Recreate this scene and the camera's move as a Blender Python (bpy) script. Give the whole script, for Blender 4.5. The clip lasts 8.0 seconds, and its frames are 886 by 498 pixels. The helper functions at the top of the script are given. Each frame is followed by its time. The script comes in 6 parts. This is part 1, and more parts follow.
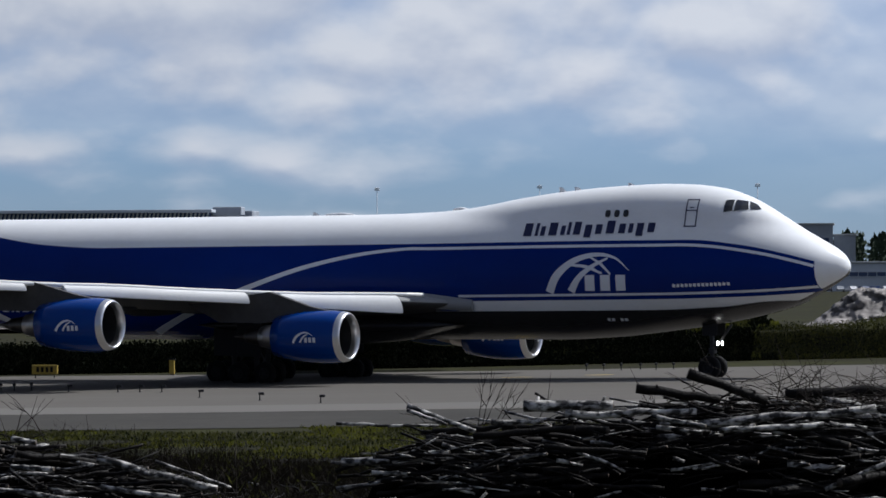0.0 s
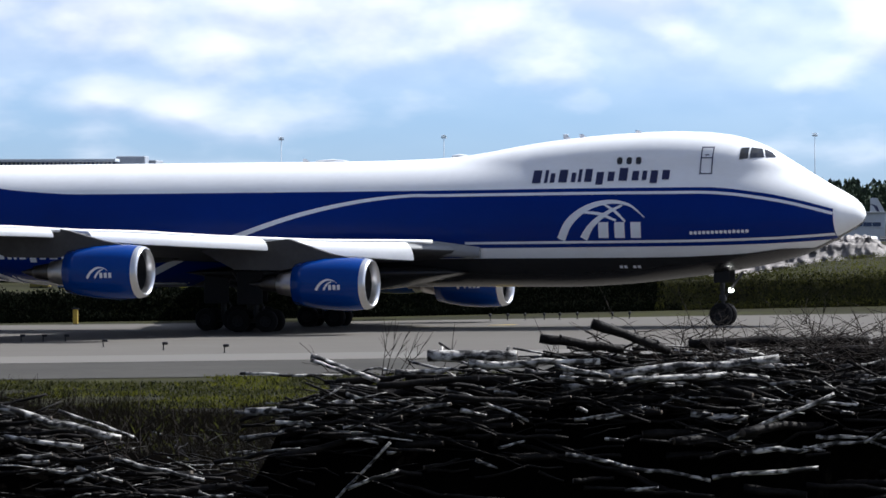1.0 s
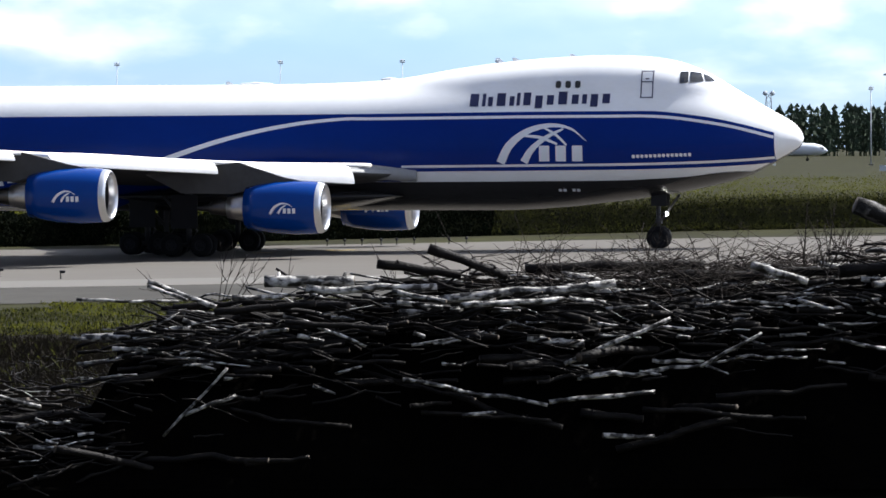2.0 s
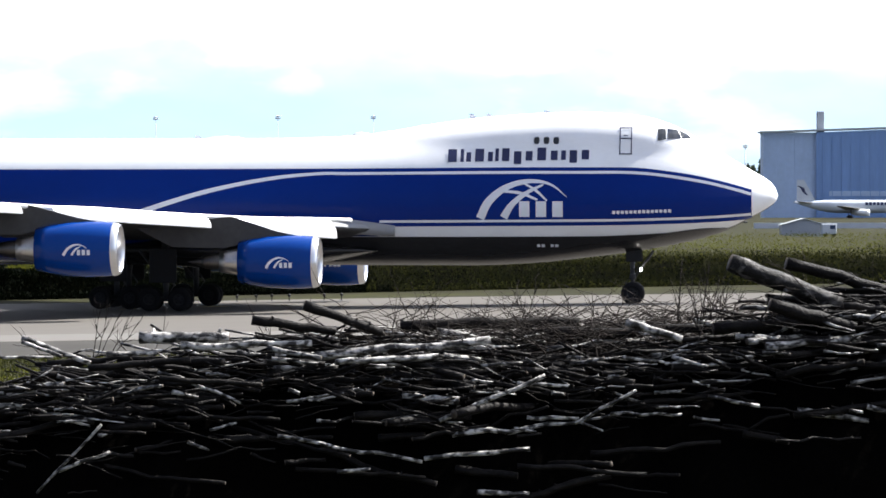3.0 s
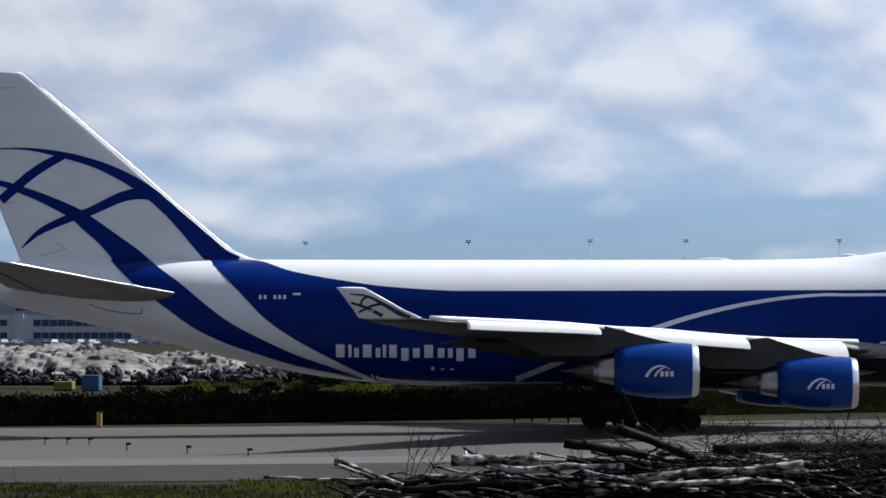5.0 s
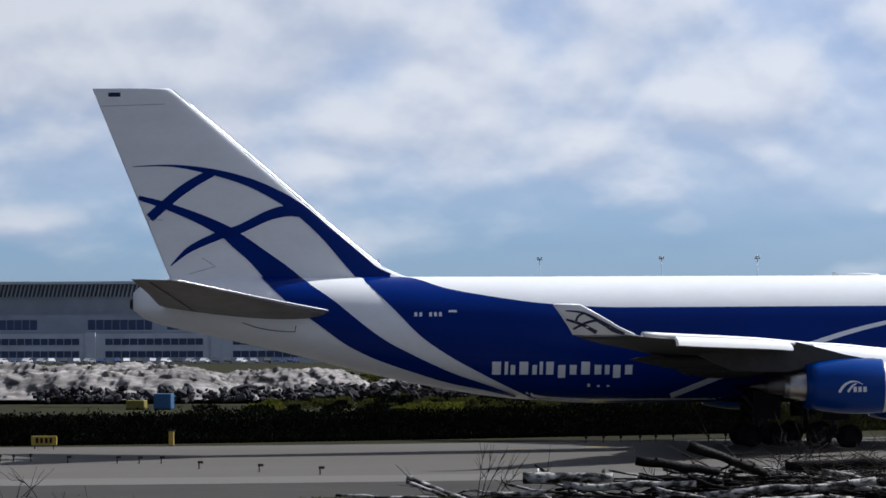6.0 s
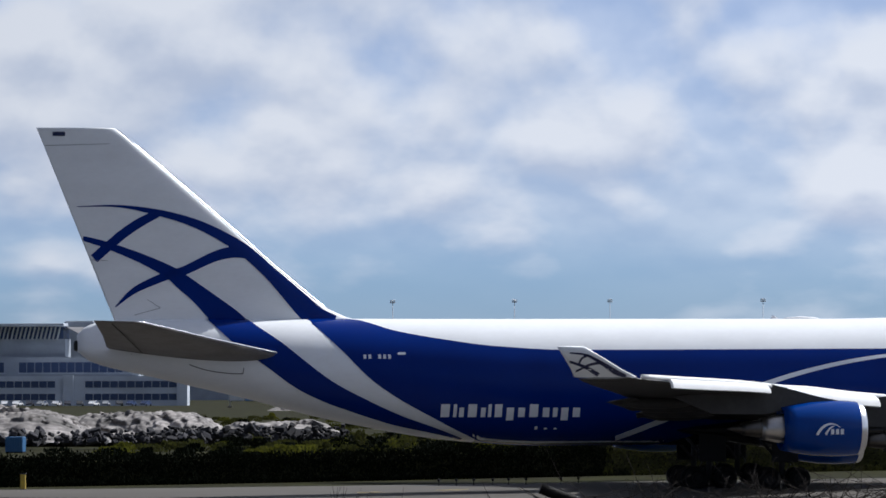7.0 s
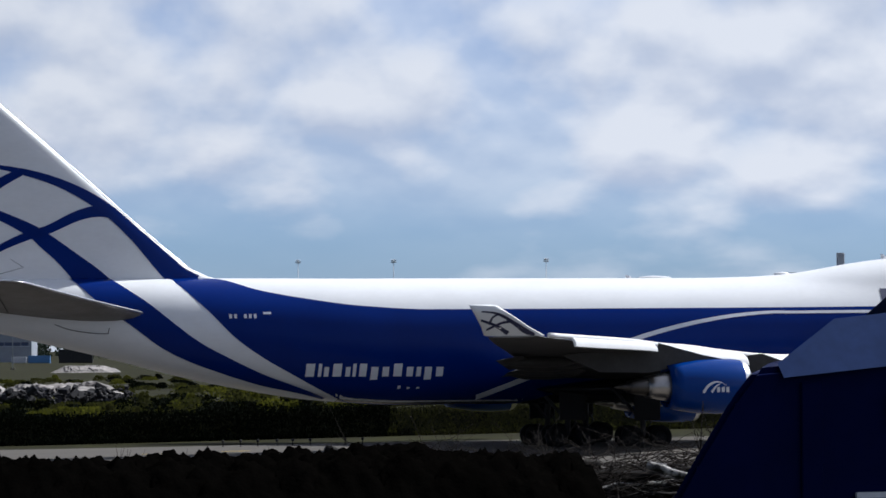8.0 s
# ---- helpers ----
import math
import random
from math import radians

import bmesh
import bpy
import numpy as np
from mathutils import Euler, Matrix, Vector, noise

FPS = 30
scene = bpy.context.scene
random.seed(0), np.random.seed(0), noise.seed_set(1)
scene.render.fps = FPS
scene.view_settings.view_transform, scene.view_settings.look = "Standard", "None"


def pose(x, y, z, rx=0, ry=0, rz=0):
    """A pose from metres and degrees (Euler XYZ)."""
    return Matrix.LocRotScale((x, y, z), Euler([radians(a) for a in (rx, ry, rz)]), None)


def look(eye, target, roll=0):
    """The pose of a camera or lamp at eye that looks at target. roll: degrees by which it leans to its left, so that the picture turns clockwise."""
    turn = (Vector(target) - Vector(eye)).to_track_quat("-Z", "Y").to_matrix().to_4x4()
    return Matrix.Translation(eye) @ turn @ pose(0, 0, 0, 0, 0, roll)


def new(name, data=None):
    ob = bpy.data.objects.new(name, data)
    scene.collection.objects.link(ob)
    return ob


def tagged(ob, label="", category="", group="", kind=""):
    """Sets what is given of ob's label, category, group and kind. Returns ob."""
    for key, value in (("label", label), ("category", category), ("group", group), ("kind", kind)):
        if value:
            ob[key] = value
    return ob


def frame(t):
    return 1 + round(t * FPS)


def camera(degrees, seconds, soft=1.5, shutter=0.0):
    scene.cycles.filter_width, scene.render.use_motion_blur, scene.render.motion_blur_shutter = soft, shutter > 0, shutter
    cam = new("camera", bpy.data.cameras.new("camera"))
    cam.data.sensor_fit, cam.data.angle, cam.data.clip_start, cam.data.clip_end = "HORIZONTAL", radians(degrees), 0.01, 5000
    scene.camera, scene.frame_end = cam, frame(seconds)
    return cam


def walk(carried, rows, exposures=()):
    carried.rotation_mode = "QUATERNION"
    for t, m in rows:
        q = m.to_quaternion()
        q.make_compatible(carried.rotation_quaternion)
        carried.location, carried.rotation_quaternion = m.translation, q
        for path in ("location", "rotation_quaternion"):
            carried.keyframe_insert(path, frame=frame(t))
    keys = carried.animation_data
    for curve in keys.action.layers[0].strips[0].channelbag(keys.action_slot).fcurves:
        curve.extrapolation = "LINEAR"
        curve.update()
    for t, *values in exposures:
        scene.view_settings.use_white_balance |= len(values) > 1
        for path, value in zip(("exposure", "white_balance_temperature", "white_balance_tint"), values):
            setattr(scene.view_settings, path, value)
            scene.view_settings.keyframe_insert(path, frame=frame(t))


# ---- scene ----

# ---------------- camera: a still stand, panned by hand ----------------
EYE_Z = 5.45
cam = camera(12.33, 8.0, soft=1.6)


def view(az, el, roll):
    """az: degrees to the right of north, el: degrees up."""
    return pose(0, 0, EYE_Z, 90 + el, 0, -az) @ pose(0, 0, 0, 0, 0, roll)


PAN = [(0, -5.547, 0.300, -0.25), (0.5, -4.913, -0.125, -0.24), (1.0, -4.210, -0.405, -0.16), (1.1, -4.158, -0.346, -0.12),
       (1.4, -3.305, -0.240, -0.30), (1.5, -3.278, -0.593, -0.07), (1.7, -2.600, -1.480, -0.10), (2.8, -0.933, -0.944, -0.24),
       (3.0, -0.189, -0.670, -0.09), (3.5, 0.0, -0.126, 0.015), (4.0, -0.117, 0.319, 0.03), (4.4, -1.050, 1.023, -0.15),
       (4.5, -1.628, 0.800, -0.30), (5.0, -4.548, 1.052, 0.02), (5.2, -5.928, 1.274, -0.15), (6.3, -4.924, 1.323, -0.14),
       (6.5, -4.323, 1.776, -0.12), (7.0, -3.488, 1.897, -0.12), (7.4, -2.916, 2.243, -0.20), (7.5, -2.401, 2.190, -0.33),
       (7.6, -2.084, 2.083, -0.24), (7.7, -1.568, 1.594, 0.0), (7.8, -1.258, 1.475, -0.10), (7.9, -0.752, 1.217, -0.21),
       (8.0, -0.466, 1.335, -0.38)]
EXPOSURE = [(0, 0.05, 6000, 10), (0.5, 0.60, 6000, 10), (1.0, 0.82, 6000, 10), (1.5, 0.9, 6100, 10), (2.8, 1.62, 6300, 10), (3.5, 1.52, 6400, 10), (4.0, 0.82, 6200, 10), (4.5, 0.3, 6000, 10), (8.0, 0.22, 6000, 10)]
walk(cam, [(t, view(a, e, r)) for t, a, e, r in PAN], EXPOSURE)

# ---------------- sky and sun ----------------
SUN_AZ, SUN_EL = 60.0, 48.0


def make_world():
    w = bpy.data.worlds.new("sky")
    scene.world = w
    w.use_nodes = True
    nt = w.node_tree
    nt.nodes.clear()
    N, L = nt.nodes.new, nt.links.new
    sky = N("ShaderNodeTexSky")
    sky.sky_type, sky.sun_disc = "NISHITA", False
    sky.sun_elevation, sky.sun_rotation = radians(SUN_EL), radians(SUN_AZ)
    sky.air_density, sky.dust_density, sky.ozone_density = 1.0, 0.3, 2.0
    skyv = N("ShaderNodeVectorMath")
    skyv.operation = "SCALE"
    skyv.inputs["Scale"].default_value = 0.062
    tint = N("ShaderNodeVectorMath")
    tint.operation = "MULTIPLY"
    tint.inputs[1].default_value = (0.57, 0.82, 1.42)
    L(sky.outputs[0], tint.inputs[0])
    L(tint.outputs[0], skyv.inputs[0])
    co = N("ShaderNodeTexCoord")
    sep = N("ShaderNodeSeparateXYZ")
    L(co.outputs["Generated"], sep.inputs[0])

    def mapped(sx, sz, off):
        m = N("ShaderNodeMapping")
        m.inputs["Scale"].default_value = (sx, sx, sz)
        m.inputs["Location"].default_value = off
        L(co.outputs["Generated"], m.inputs[0])
        return m.outputs[0]

    def fbm(vec, scale, detail, rough, dist=0.0):
        n = N("ShaderNodeTexNoise")
        n.inputs["Scale"].default_value, n.inputs["Detail"].default_value = scale, detail
        n.inputs["Roughness"].default_value, n.inputs["Distortion"].default_value = rough, dist
        L(vec, n.inputs["Vector"])
        return n.outputs[0]

    def ramp(src, a, b, x=0.0, y=1.0):
        m = N("ShaderNodeMapRange")
        m.interpolation_type = "SMOOTHSTEP"
        for k, v in zip(("From Min", "From Max", "To Min", "To Max"), (a, b, x, y)):
            m.inputs[k].default_value = v
        L(src, m.inputs["Value"])
        return m.outputs[0]

    def op(kind, a, b):
        m = N("ShaderNodeMath")
        m.operation = kind
        for k, v in enumerate((a, b)):
            if isinstance(v, float):
                m.inputs[k].default_value = v
            else:
                L(v, m.inputs[k])
        return m.outputs[0]

    # heaped clouds in a level layer: they crowd together towards the horizon, over a clear strip low down
    flat = N("ShaderNodeCombineXYZ")
    L(sep.outputs[0], flat.inputs[0])
    L(sep.outputs[1], flat.inputs[1])
    L(op("MULTIPLY", op("LOGARITHM", op("MAXIMUM", op("ADD", sep.outputs[2], 0.035), 0.004), 2.718), 0.15), flat.inputs[2])

    def layer(dx, dz):
        m = N("ShaderNodeVectorMath")
        m.operation = "ADD"
        m.inputs[1].default_value = (3.1 + dx, 1.7, 0.42 + dz)
        L(flat.outputs[0], m.inputs[0])
        return m.outputs[0]

    def cloud(dz, detail=5.0):
        body = fbm(layer(0.0, dz), 19.0, detail, 0.47, 0.0)
        wide = fbm(layer(5.2, dz), 7.0, 2.0, 0.5)
        puff = N("ShaderNodeTexVoronoi")
        puff.feature = "SMOOTH_F1"
        puff.inputs["Scale"].default_value, puff.inputs["Smoothness"].default_value = 38.0, 0.6
        L(layer(1.3, dz), puff.inputs["Vector"])
        return op("ADD", op("ADD", op("MULTIPLY", body, 0.75), op("MULTIPLY", wide, 0.5)), op("MULTIPLY", puff.outputs["Distance"], -0.22))

    low = ramp(sep.outputs[2], 0.016, 0.05)
    high = ramp(sep.outputs[2], 0.2, 0.9, 1.0, 0.6)
    here = op("ADD", cloud(0.0), op("MULTIPLY", low, 0.2))
    # a milky veil fills the gaps between the heaps, thinner near the horizon
    veil = op("MULTIPLY", ramp(op("ADD", low, op("MULTIPLY", fbm(layer(7.0, 0.0), 8.0, 3.0, 0.5), 0.7)), 0.3, 1.45, 0.06, 0.66), high)
    mask = op("MAXIMUM", ramp(here, 0.46, 0.8), veil)
    # thick parts grey from below, thin edges and tops bright
    rise = op("SUBTRACT", cloud(0.0, 5.0), cloud(0.008, 5.0))
    lit = ramp(op("ADD", op("MULTIPLY", rise, 3.2), op("MULTIPLY", fbm(layer(2.2, 0.0), 12.0, 4.0, 0.5), 0.35)), -0.25, 0.5)
    tone = N("ShaderNodeValToRGB")
    tone.color_ramp.elements[0].position, tone.color_ramp.elements[0].color = 0.1, (0.43, 0.475, 0.57, 1)
    tone.color_ramp.elements[1].position, tone.color_ramp.elements[1].color = 0.9, (0.66, 0.67, 0.7, 1)
    L(lit, tone.inputs[0])
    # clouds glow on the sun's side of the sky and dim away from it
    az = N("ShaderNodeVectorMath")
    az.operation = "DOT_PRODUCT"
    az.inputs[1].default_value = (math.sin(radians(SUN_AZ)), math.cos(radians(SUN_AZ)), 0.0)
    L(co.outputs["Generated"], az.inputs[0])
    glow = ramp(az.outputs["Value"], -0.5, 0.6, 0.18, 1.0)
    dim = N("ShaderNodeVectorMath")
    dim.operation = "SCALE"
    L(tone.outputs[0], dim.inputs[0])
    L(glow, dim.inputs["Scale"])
    mix = N("ShaderNodeMix")
    mix.data_type = "RGBA"
    L(mask, mix.inputs[0])
    L(skyv.outputs[0], mix.inputs[6])
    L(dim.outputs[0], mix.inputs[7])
    bg = N("ShaderNodeBackground")
    bg.inputs["Strength"].default_value = 1.0
    out = N("ShaderNodeOutputWorld")
    L(mix.outputs[2], bg.inputs[0])
    L(bg.outputs[0], out.inputs[0])


make_world()
sun = new("sun", bpy.data.lights.new("sun", "SUN"))
sun.data.energy, sun.data.angle, sun.data.color = 4.7, radians(0.55), (1.0, 0.96, 0.9)
_a, _e = radians(SUN_AZ), radians(SUN_EL)
sun.matrix_world = look((0, 0, 60), (-math.sin(_a) * math.cos(_e) * 50, -math.cos(_a) * math.cos(_e) * 50, 60 - math.sin(_e) * 50))

# ---------------- materials ----------------


def mat(name, color, rough=0.6, metal=0.0, var=0.0, scale=1.0, fine=0.0, fine_scale=30.0, bump=0.0, dark=None, spec=0.5, coat=0.0,
        stretch=(1, 1, 1), emit=0.0, island=0.0, rand=0.0):
    """A surface with variation at two scales and fine relief."""
    m = bpy.data.materials.new(name)
    m.use_nodes = True
    nt = m.node_tree
    b = nt.nodes["Principled BSDF"]
    N, L = nt.nodes.new, nt.links.new
    b.inputs["Roughness"].default_value, b.inputs["Metallic"].default_value = rough, metal
    b.inputs["Specular IOR Level"].default_value = spec
    b.inputs["Coat Weight"].default_value, b.inputs["Coat Roughness"].default_value = coat, 0.08
    b.inputs["Base Color"].default_value = (*color, 1)
    if emit:
        b.inputs["Emission Color"].default_value, b.inputs["Emission Strength"].default_value = (*color, 1), emit
    if not (var or fine or bump or island or rand):
        return m
    co = N("ShaderNodeTexCoord")
    mp = N("ShaderNodeMapping")
    mp.inputs["Scale"].default_value = stretch
    L(co.outputs["Object"], mp.inputs[0])

    def noise_at(sc, det):
        n = N("ShaderNodeTexNoise")
        n.inputs["Scale"].default_value, n.inputs["Detail"].default_value, n.inputs["Roughness"].default_value = sc, det, 0.6
        L(mp.outputs[0], n.inputs["Vector"])
        return n.outputs[0]

    col = None
    dk = dark or tuple(c * 0.45 for c in color)
    for amount, sc, det in ((var, scale, 4.0), (fine, fine_scale, 3.0)):
        if not amount:
            continue
        r = N("ShaderNodeMapRange")
        r.inputs["From Min"].default_value, r.inputs["From Max"].default_value, r.inputs["To Max"].default_value = 0.35, 0.7, amount
        L(noise_at(sc, det), r.inputs["Value"])
        mx = N("ShaderNodeMix")
        mx.data_type = "RGBA"
        mx.inputs[7].default_value = (*dk, 1)
        if col is None:
            mx.inputs[6].default_value = (*color, 1)
        else:
            L(col, mx.inputs[6])
        L(r.outputs[0], mx.inputs[0])
        col = mx.outputs[2]
    for amount, node, socket in ((island, "ShaderNodeNewGeometry", "Random Per Island"), (rand, "ShaderNodeObjectInfo", "Random")):
        if not amount:
            continue
        g = N(node)
        hs = N("ShaderNodeHueSaturation")
        r = N("ShaderNodeMapRange")
        r.inputs["To Min"].default_value, r.inputs["To Max"].default_value = 1 - amount, 1 + amount
        L(g.outputs[socket], r.inputs["Value"])
        L(r.outputs[0], hs.inputs["Value"])
        if col is None:
            hs.inputs["Color"].default_value = (*color, 1)
        else:
            L(col, hs.inputs["Color"])
        col = hs.outputs[0]
    if col is not None:
        L(col, b.inputs["Base Color"])
    if bump:
        bp = N("ShaderNodeBump")
        bp.inputs["Strength"].default_value = bump
        bp.inputs["Distance"].default_value = 0.02
        L(noise_at(fine_scale, 4.0), bp.inputs["Height"])
        L(bp.outputs[0], b.inputs["Normal"])
    return m


M_WHITE = mat("white_paint", (0.85, 0.86, 0.87), 0.32, var=0.16, scale=0.35, fine=0.07, fine_scale=3.0, dark=(0.5, 0.5, 0.49), spec=0.35, stretch=(1, 1, 2.5))
M_BLUE = mat("blue_paint", (0.0006, 0.02, 0.175), 0.22, var=0.3, scale=0.4, fine=0.1, fine_scale=4.0, dark=(0.0006, 0.012, 0.115), spec=0.14)
M_COWL = mat("cowl_blue_paint", (0.001, 0.04, 0.23), 0.2, var=0.2, scale=0.8, fine=0.1, fine_scale=6.0, dark=(0.001, 0.025, 0.16), spec=0.25)
M_STRIPE = mat("stripe_white_paint", (0.74, 0.76, 0.8), 0.4, var=0.12, scale=0.6)
M_NAVY = mat("navy_paint", (0.008, 0.014, 0.07), 0.4, var=0.2, scale=2.0)
# Grey belly paint taken near black, so the colour carries the belly's shade.
M_BELLY = mat("shaded_grey_belly_paint", (0.026, 0.026, 0.027), 0.25, var=0.5, scale=0.5, fine=0.3, fine_scale=5.0, dark=(0.013, 0.012, 0.012), spec=0.45, stretch=(0.4, 1, 1))
M_WING = mat("grey_wing_paint", (0.27, 0.275, 0.28), 0.45, spec=0.2, var=0.3, scale=0.5, fine=0.12, fine_scale=4.0, dark=(0.2, 0.2, 0.2))
# Darker copy of the grey wing paint: underside shade put into the colour.
M_UNDER = mat("shade_dark_underside_paint", (0.068, 0.066, 0.065), 0.5, spec=0.15, var=0.5, scale=0.5, fine=0.2, fine_scale=4.0, dark=(0.03, 0.029, 0.028))
M_FLAPW = mat("white_flap_paint", (0.8, 0.8, 0.79), 0.35, var=0.2, scale=0.8, fine=0.1, fine_scale=5.0, dark=(0.5, 0.49, 0.47))
M_METAL = mat("bare_metal", (0.72, 0.72, 0.73), 0.28, 1.0, var=0.25, scale=1.5, fine=0.1, fine_scale=8.0, dark=(0.45, 0.44, 0.43))
M_NOZZLE = mat("heat_stained_metal", (0.6, 0.57, 0.54), 0.35, 1.0, var=0.5, scale=1.2, dark=(0.18, 0.15, 0.13))
# Exhaust plug metal, dimmed so that its colour holds the shade inside the nozzle.
M_PLUG = mat("shade_dimmed_metal", (0.13, 0.12, 0.11), 0.4, 1.0, var=0.5, scale=1.5, dark=(0.04, 0.035, 0.03))
M_DARK = mat("dark_metal", (0.02, 0.02, 0.022), 0.6, 0.2, spec=0.2, var=0.3, scale=3.0)
M_GEAR = mat("grey_gear_paint", (0.05, 0.05, 0.052), 0.5, spec=0.2, var=0.5, scale=3.0, dark=(0.04, 0.035, 0.035))
M_TYRE = mat("tyre_rubber", (0.012, 0.012, 0.013), 0.85, spec=0.15, var=0.4, scale=4.0, fine=0.2, bump=0.3)
M_HUB = mat("wheel_hub", (0.022, 0.022, 0.023), 0.6, 0.2, spec=0.2, var=0.4, scale=8.0)
M_GLASS = mat("cockpit_glass", (0.012, 0.014, 0.018), 0.06, spec=0.8)
M_LAMP = mat("lit_lamp", (1.0, 0.97, 0.88), 0.3, emit=25.0)


def leaf_mat(name, color, through_color, share, island):
    """A thin leaf that lets sunlight through."""
    m = mat(name, color, 0.85, spec=0.05, island=island)
    nt = m.node_tree
    N, L = nt.nodes.new, nt.links.new
    b, out = nt.nodes["Principled BSDF"], nt.nodes["Material Output"]
    t = N("ShaderNodeBsdfTranslucent")
    t.inputs[0].default_value = (*through_color, 1)
    mx = N("ShaderNodeMixShader")
    mx.inputs[0].default_value = share
    L(b.outputs[0], mx.inputs[1])
    L(t.outputs[0], mx.inputs[2])
    L(mx.outputs[0], out.inputs["Surface"])
    return m


def bark_mat(name, light, darkc, scale, lo, hi, rough=0.75, spec=0.4):
    """Pale bark with dark cross marks and patches."""
    m = mat(name, light, rough, spec=spec, bump=0.7, fine_scale=28.0, rand=0.15)
    nt = m.node_tree
    N, L = nt.nodes.new, nt.links.new
    b = nt.nodes["Principled BSDF"]
    co = N("ShaderNodeTexCoord")
    fac = None
    for sc, st, a, c in ((scale, (0.6, 1, 1), lo, hi), (scale * 0.3, (1, 1, 1), lo + 0.05, hi + 0.08)):
        mp = N("ShaderNodeMapping")
        mp.inputs["Scale"].default_value = st
        L(co.outputs["Object"], mp.inputs[0])
        n = N("ShaderNodeTexNoise")
        n.inputs["Scale"].default_value, n.inputs["Detail"].default_value = sc, 5.0
        L(mp.outputs[0], n.inputs["Vector"])
        r = N("ShaderNodeMapRange")
        r.inputs["From Min"].default_value, r.inputs["From Max"].default_value = a, c
        L(n.outputs[0], r.inputs["Value"])
        if fac is None:
            fac = r.outputs[0]
        else:
            q = N("ShaderNodeMath")
            q.operation = "MAXIMUM"
            L(fac, q.inputs[0])
            L(r.outputs[0], q.inputs[1])
            fac = q.outputs[0]
    mx = N("ShaderNodeMix")
    mx.data_type = "RGBA"
    L(fac, mx.inputs[0])
    mx.inputs[6].default_value, mx.inputs[7].default_value = (*light, 1), (*darkc, 1)
    L(mx.outputs[2], b.inputs["Base Color"])
    return m


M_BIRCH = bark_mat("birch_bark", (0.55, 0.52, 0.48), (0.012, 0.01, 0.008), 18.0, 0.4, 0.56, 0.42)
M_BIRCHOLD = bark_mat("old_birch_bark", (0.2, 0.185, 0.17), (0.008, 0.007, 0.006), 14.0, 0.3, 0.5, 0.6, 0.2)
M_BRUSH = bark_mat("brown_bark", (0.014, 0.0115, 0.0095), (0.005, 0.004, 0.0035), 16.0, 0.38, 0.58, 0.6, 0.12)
M_CUT = mat("cut_wood", (0.06, 0.045, 0.032), 0.8, var=0.4, scale=20.0, bump=0.3)
M_TWIG = mat("twig_bark", (0.03, 0.024, 0.02), 0.85, spec=0.15, var=0.4, scale=6.0)
# Far darker than real soil: deep shade is put into the colour.
M_SOILHEAP = mat("shade_black_soil", (0.002, 0.0018, 0.0016), 1.0, spec=0.0, var=0.6, scale=2.0, fine=0.5, fine_scale=14.0, bump=0.8)

# ---------------- mesh tools ----------------


def mesh_of(name, verts, faces, mats, smooth=False, index=None):
    me = bpy.data.meshes.new(name)
    me.from_pydata([tuple(v) for v in verts], [], [tuple(f) for f in faces])
    for m in (mats if isinstance(mats, (list, tuple)) else [mats]):
        me.materials.append(m)
    if index is not None:
        me.polygons.foreach_set("material_index", index)
    if smooth:
        me.polygons.foreach_set("use_smooth", [True] * len(me.polygons))
    me.update()
    return me


def part(name, me, parent=None, label="", m=None):
    ob = new(name, me)
    if parent:
        ob.parent = parent
    if m is not None:
        ob.matrix_basis = m
    return tagged(ob, label) if label else ob


def thing(name, label, category, m=None, group="", kind="", me=None):
    ob = new(name, me)
    if m is not None:
        ob.matrix_basis = m
    return tagged(ob, label, category, group, kind)


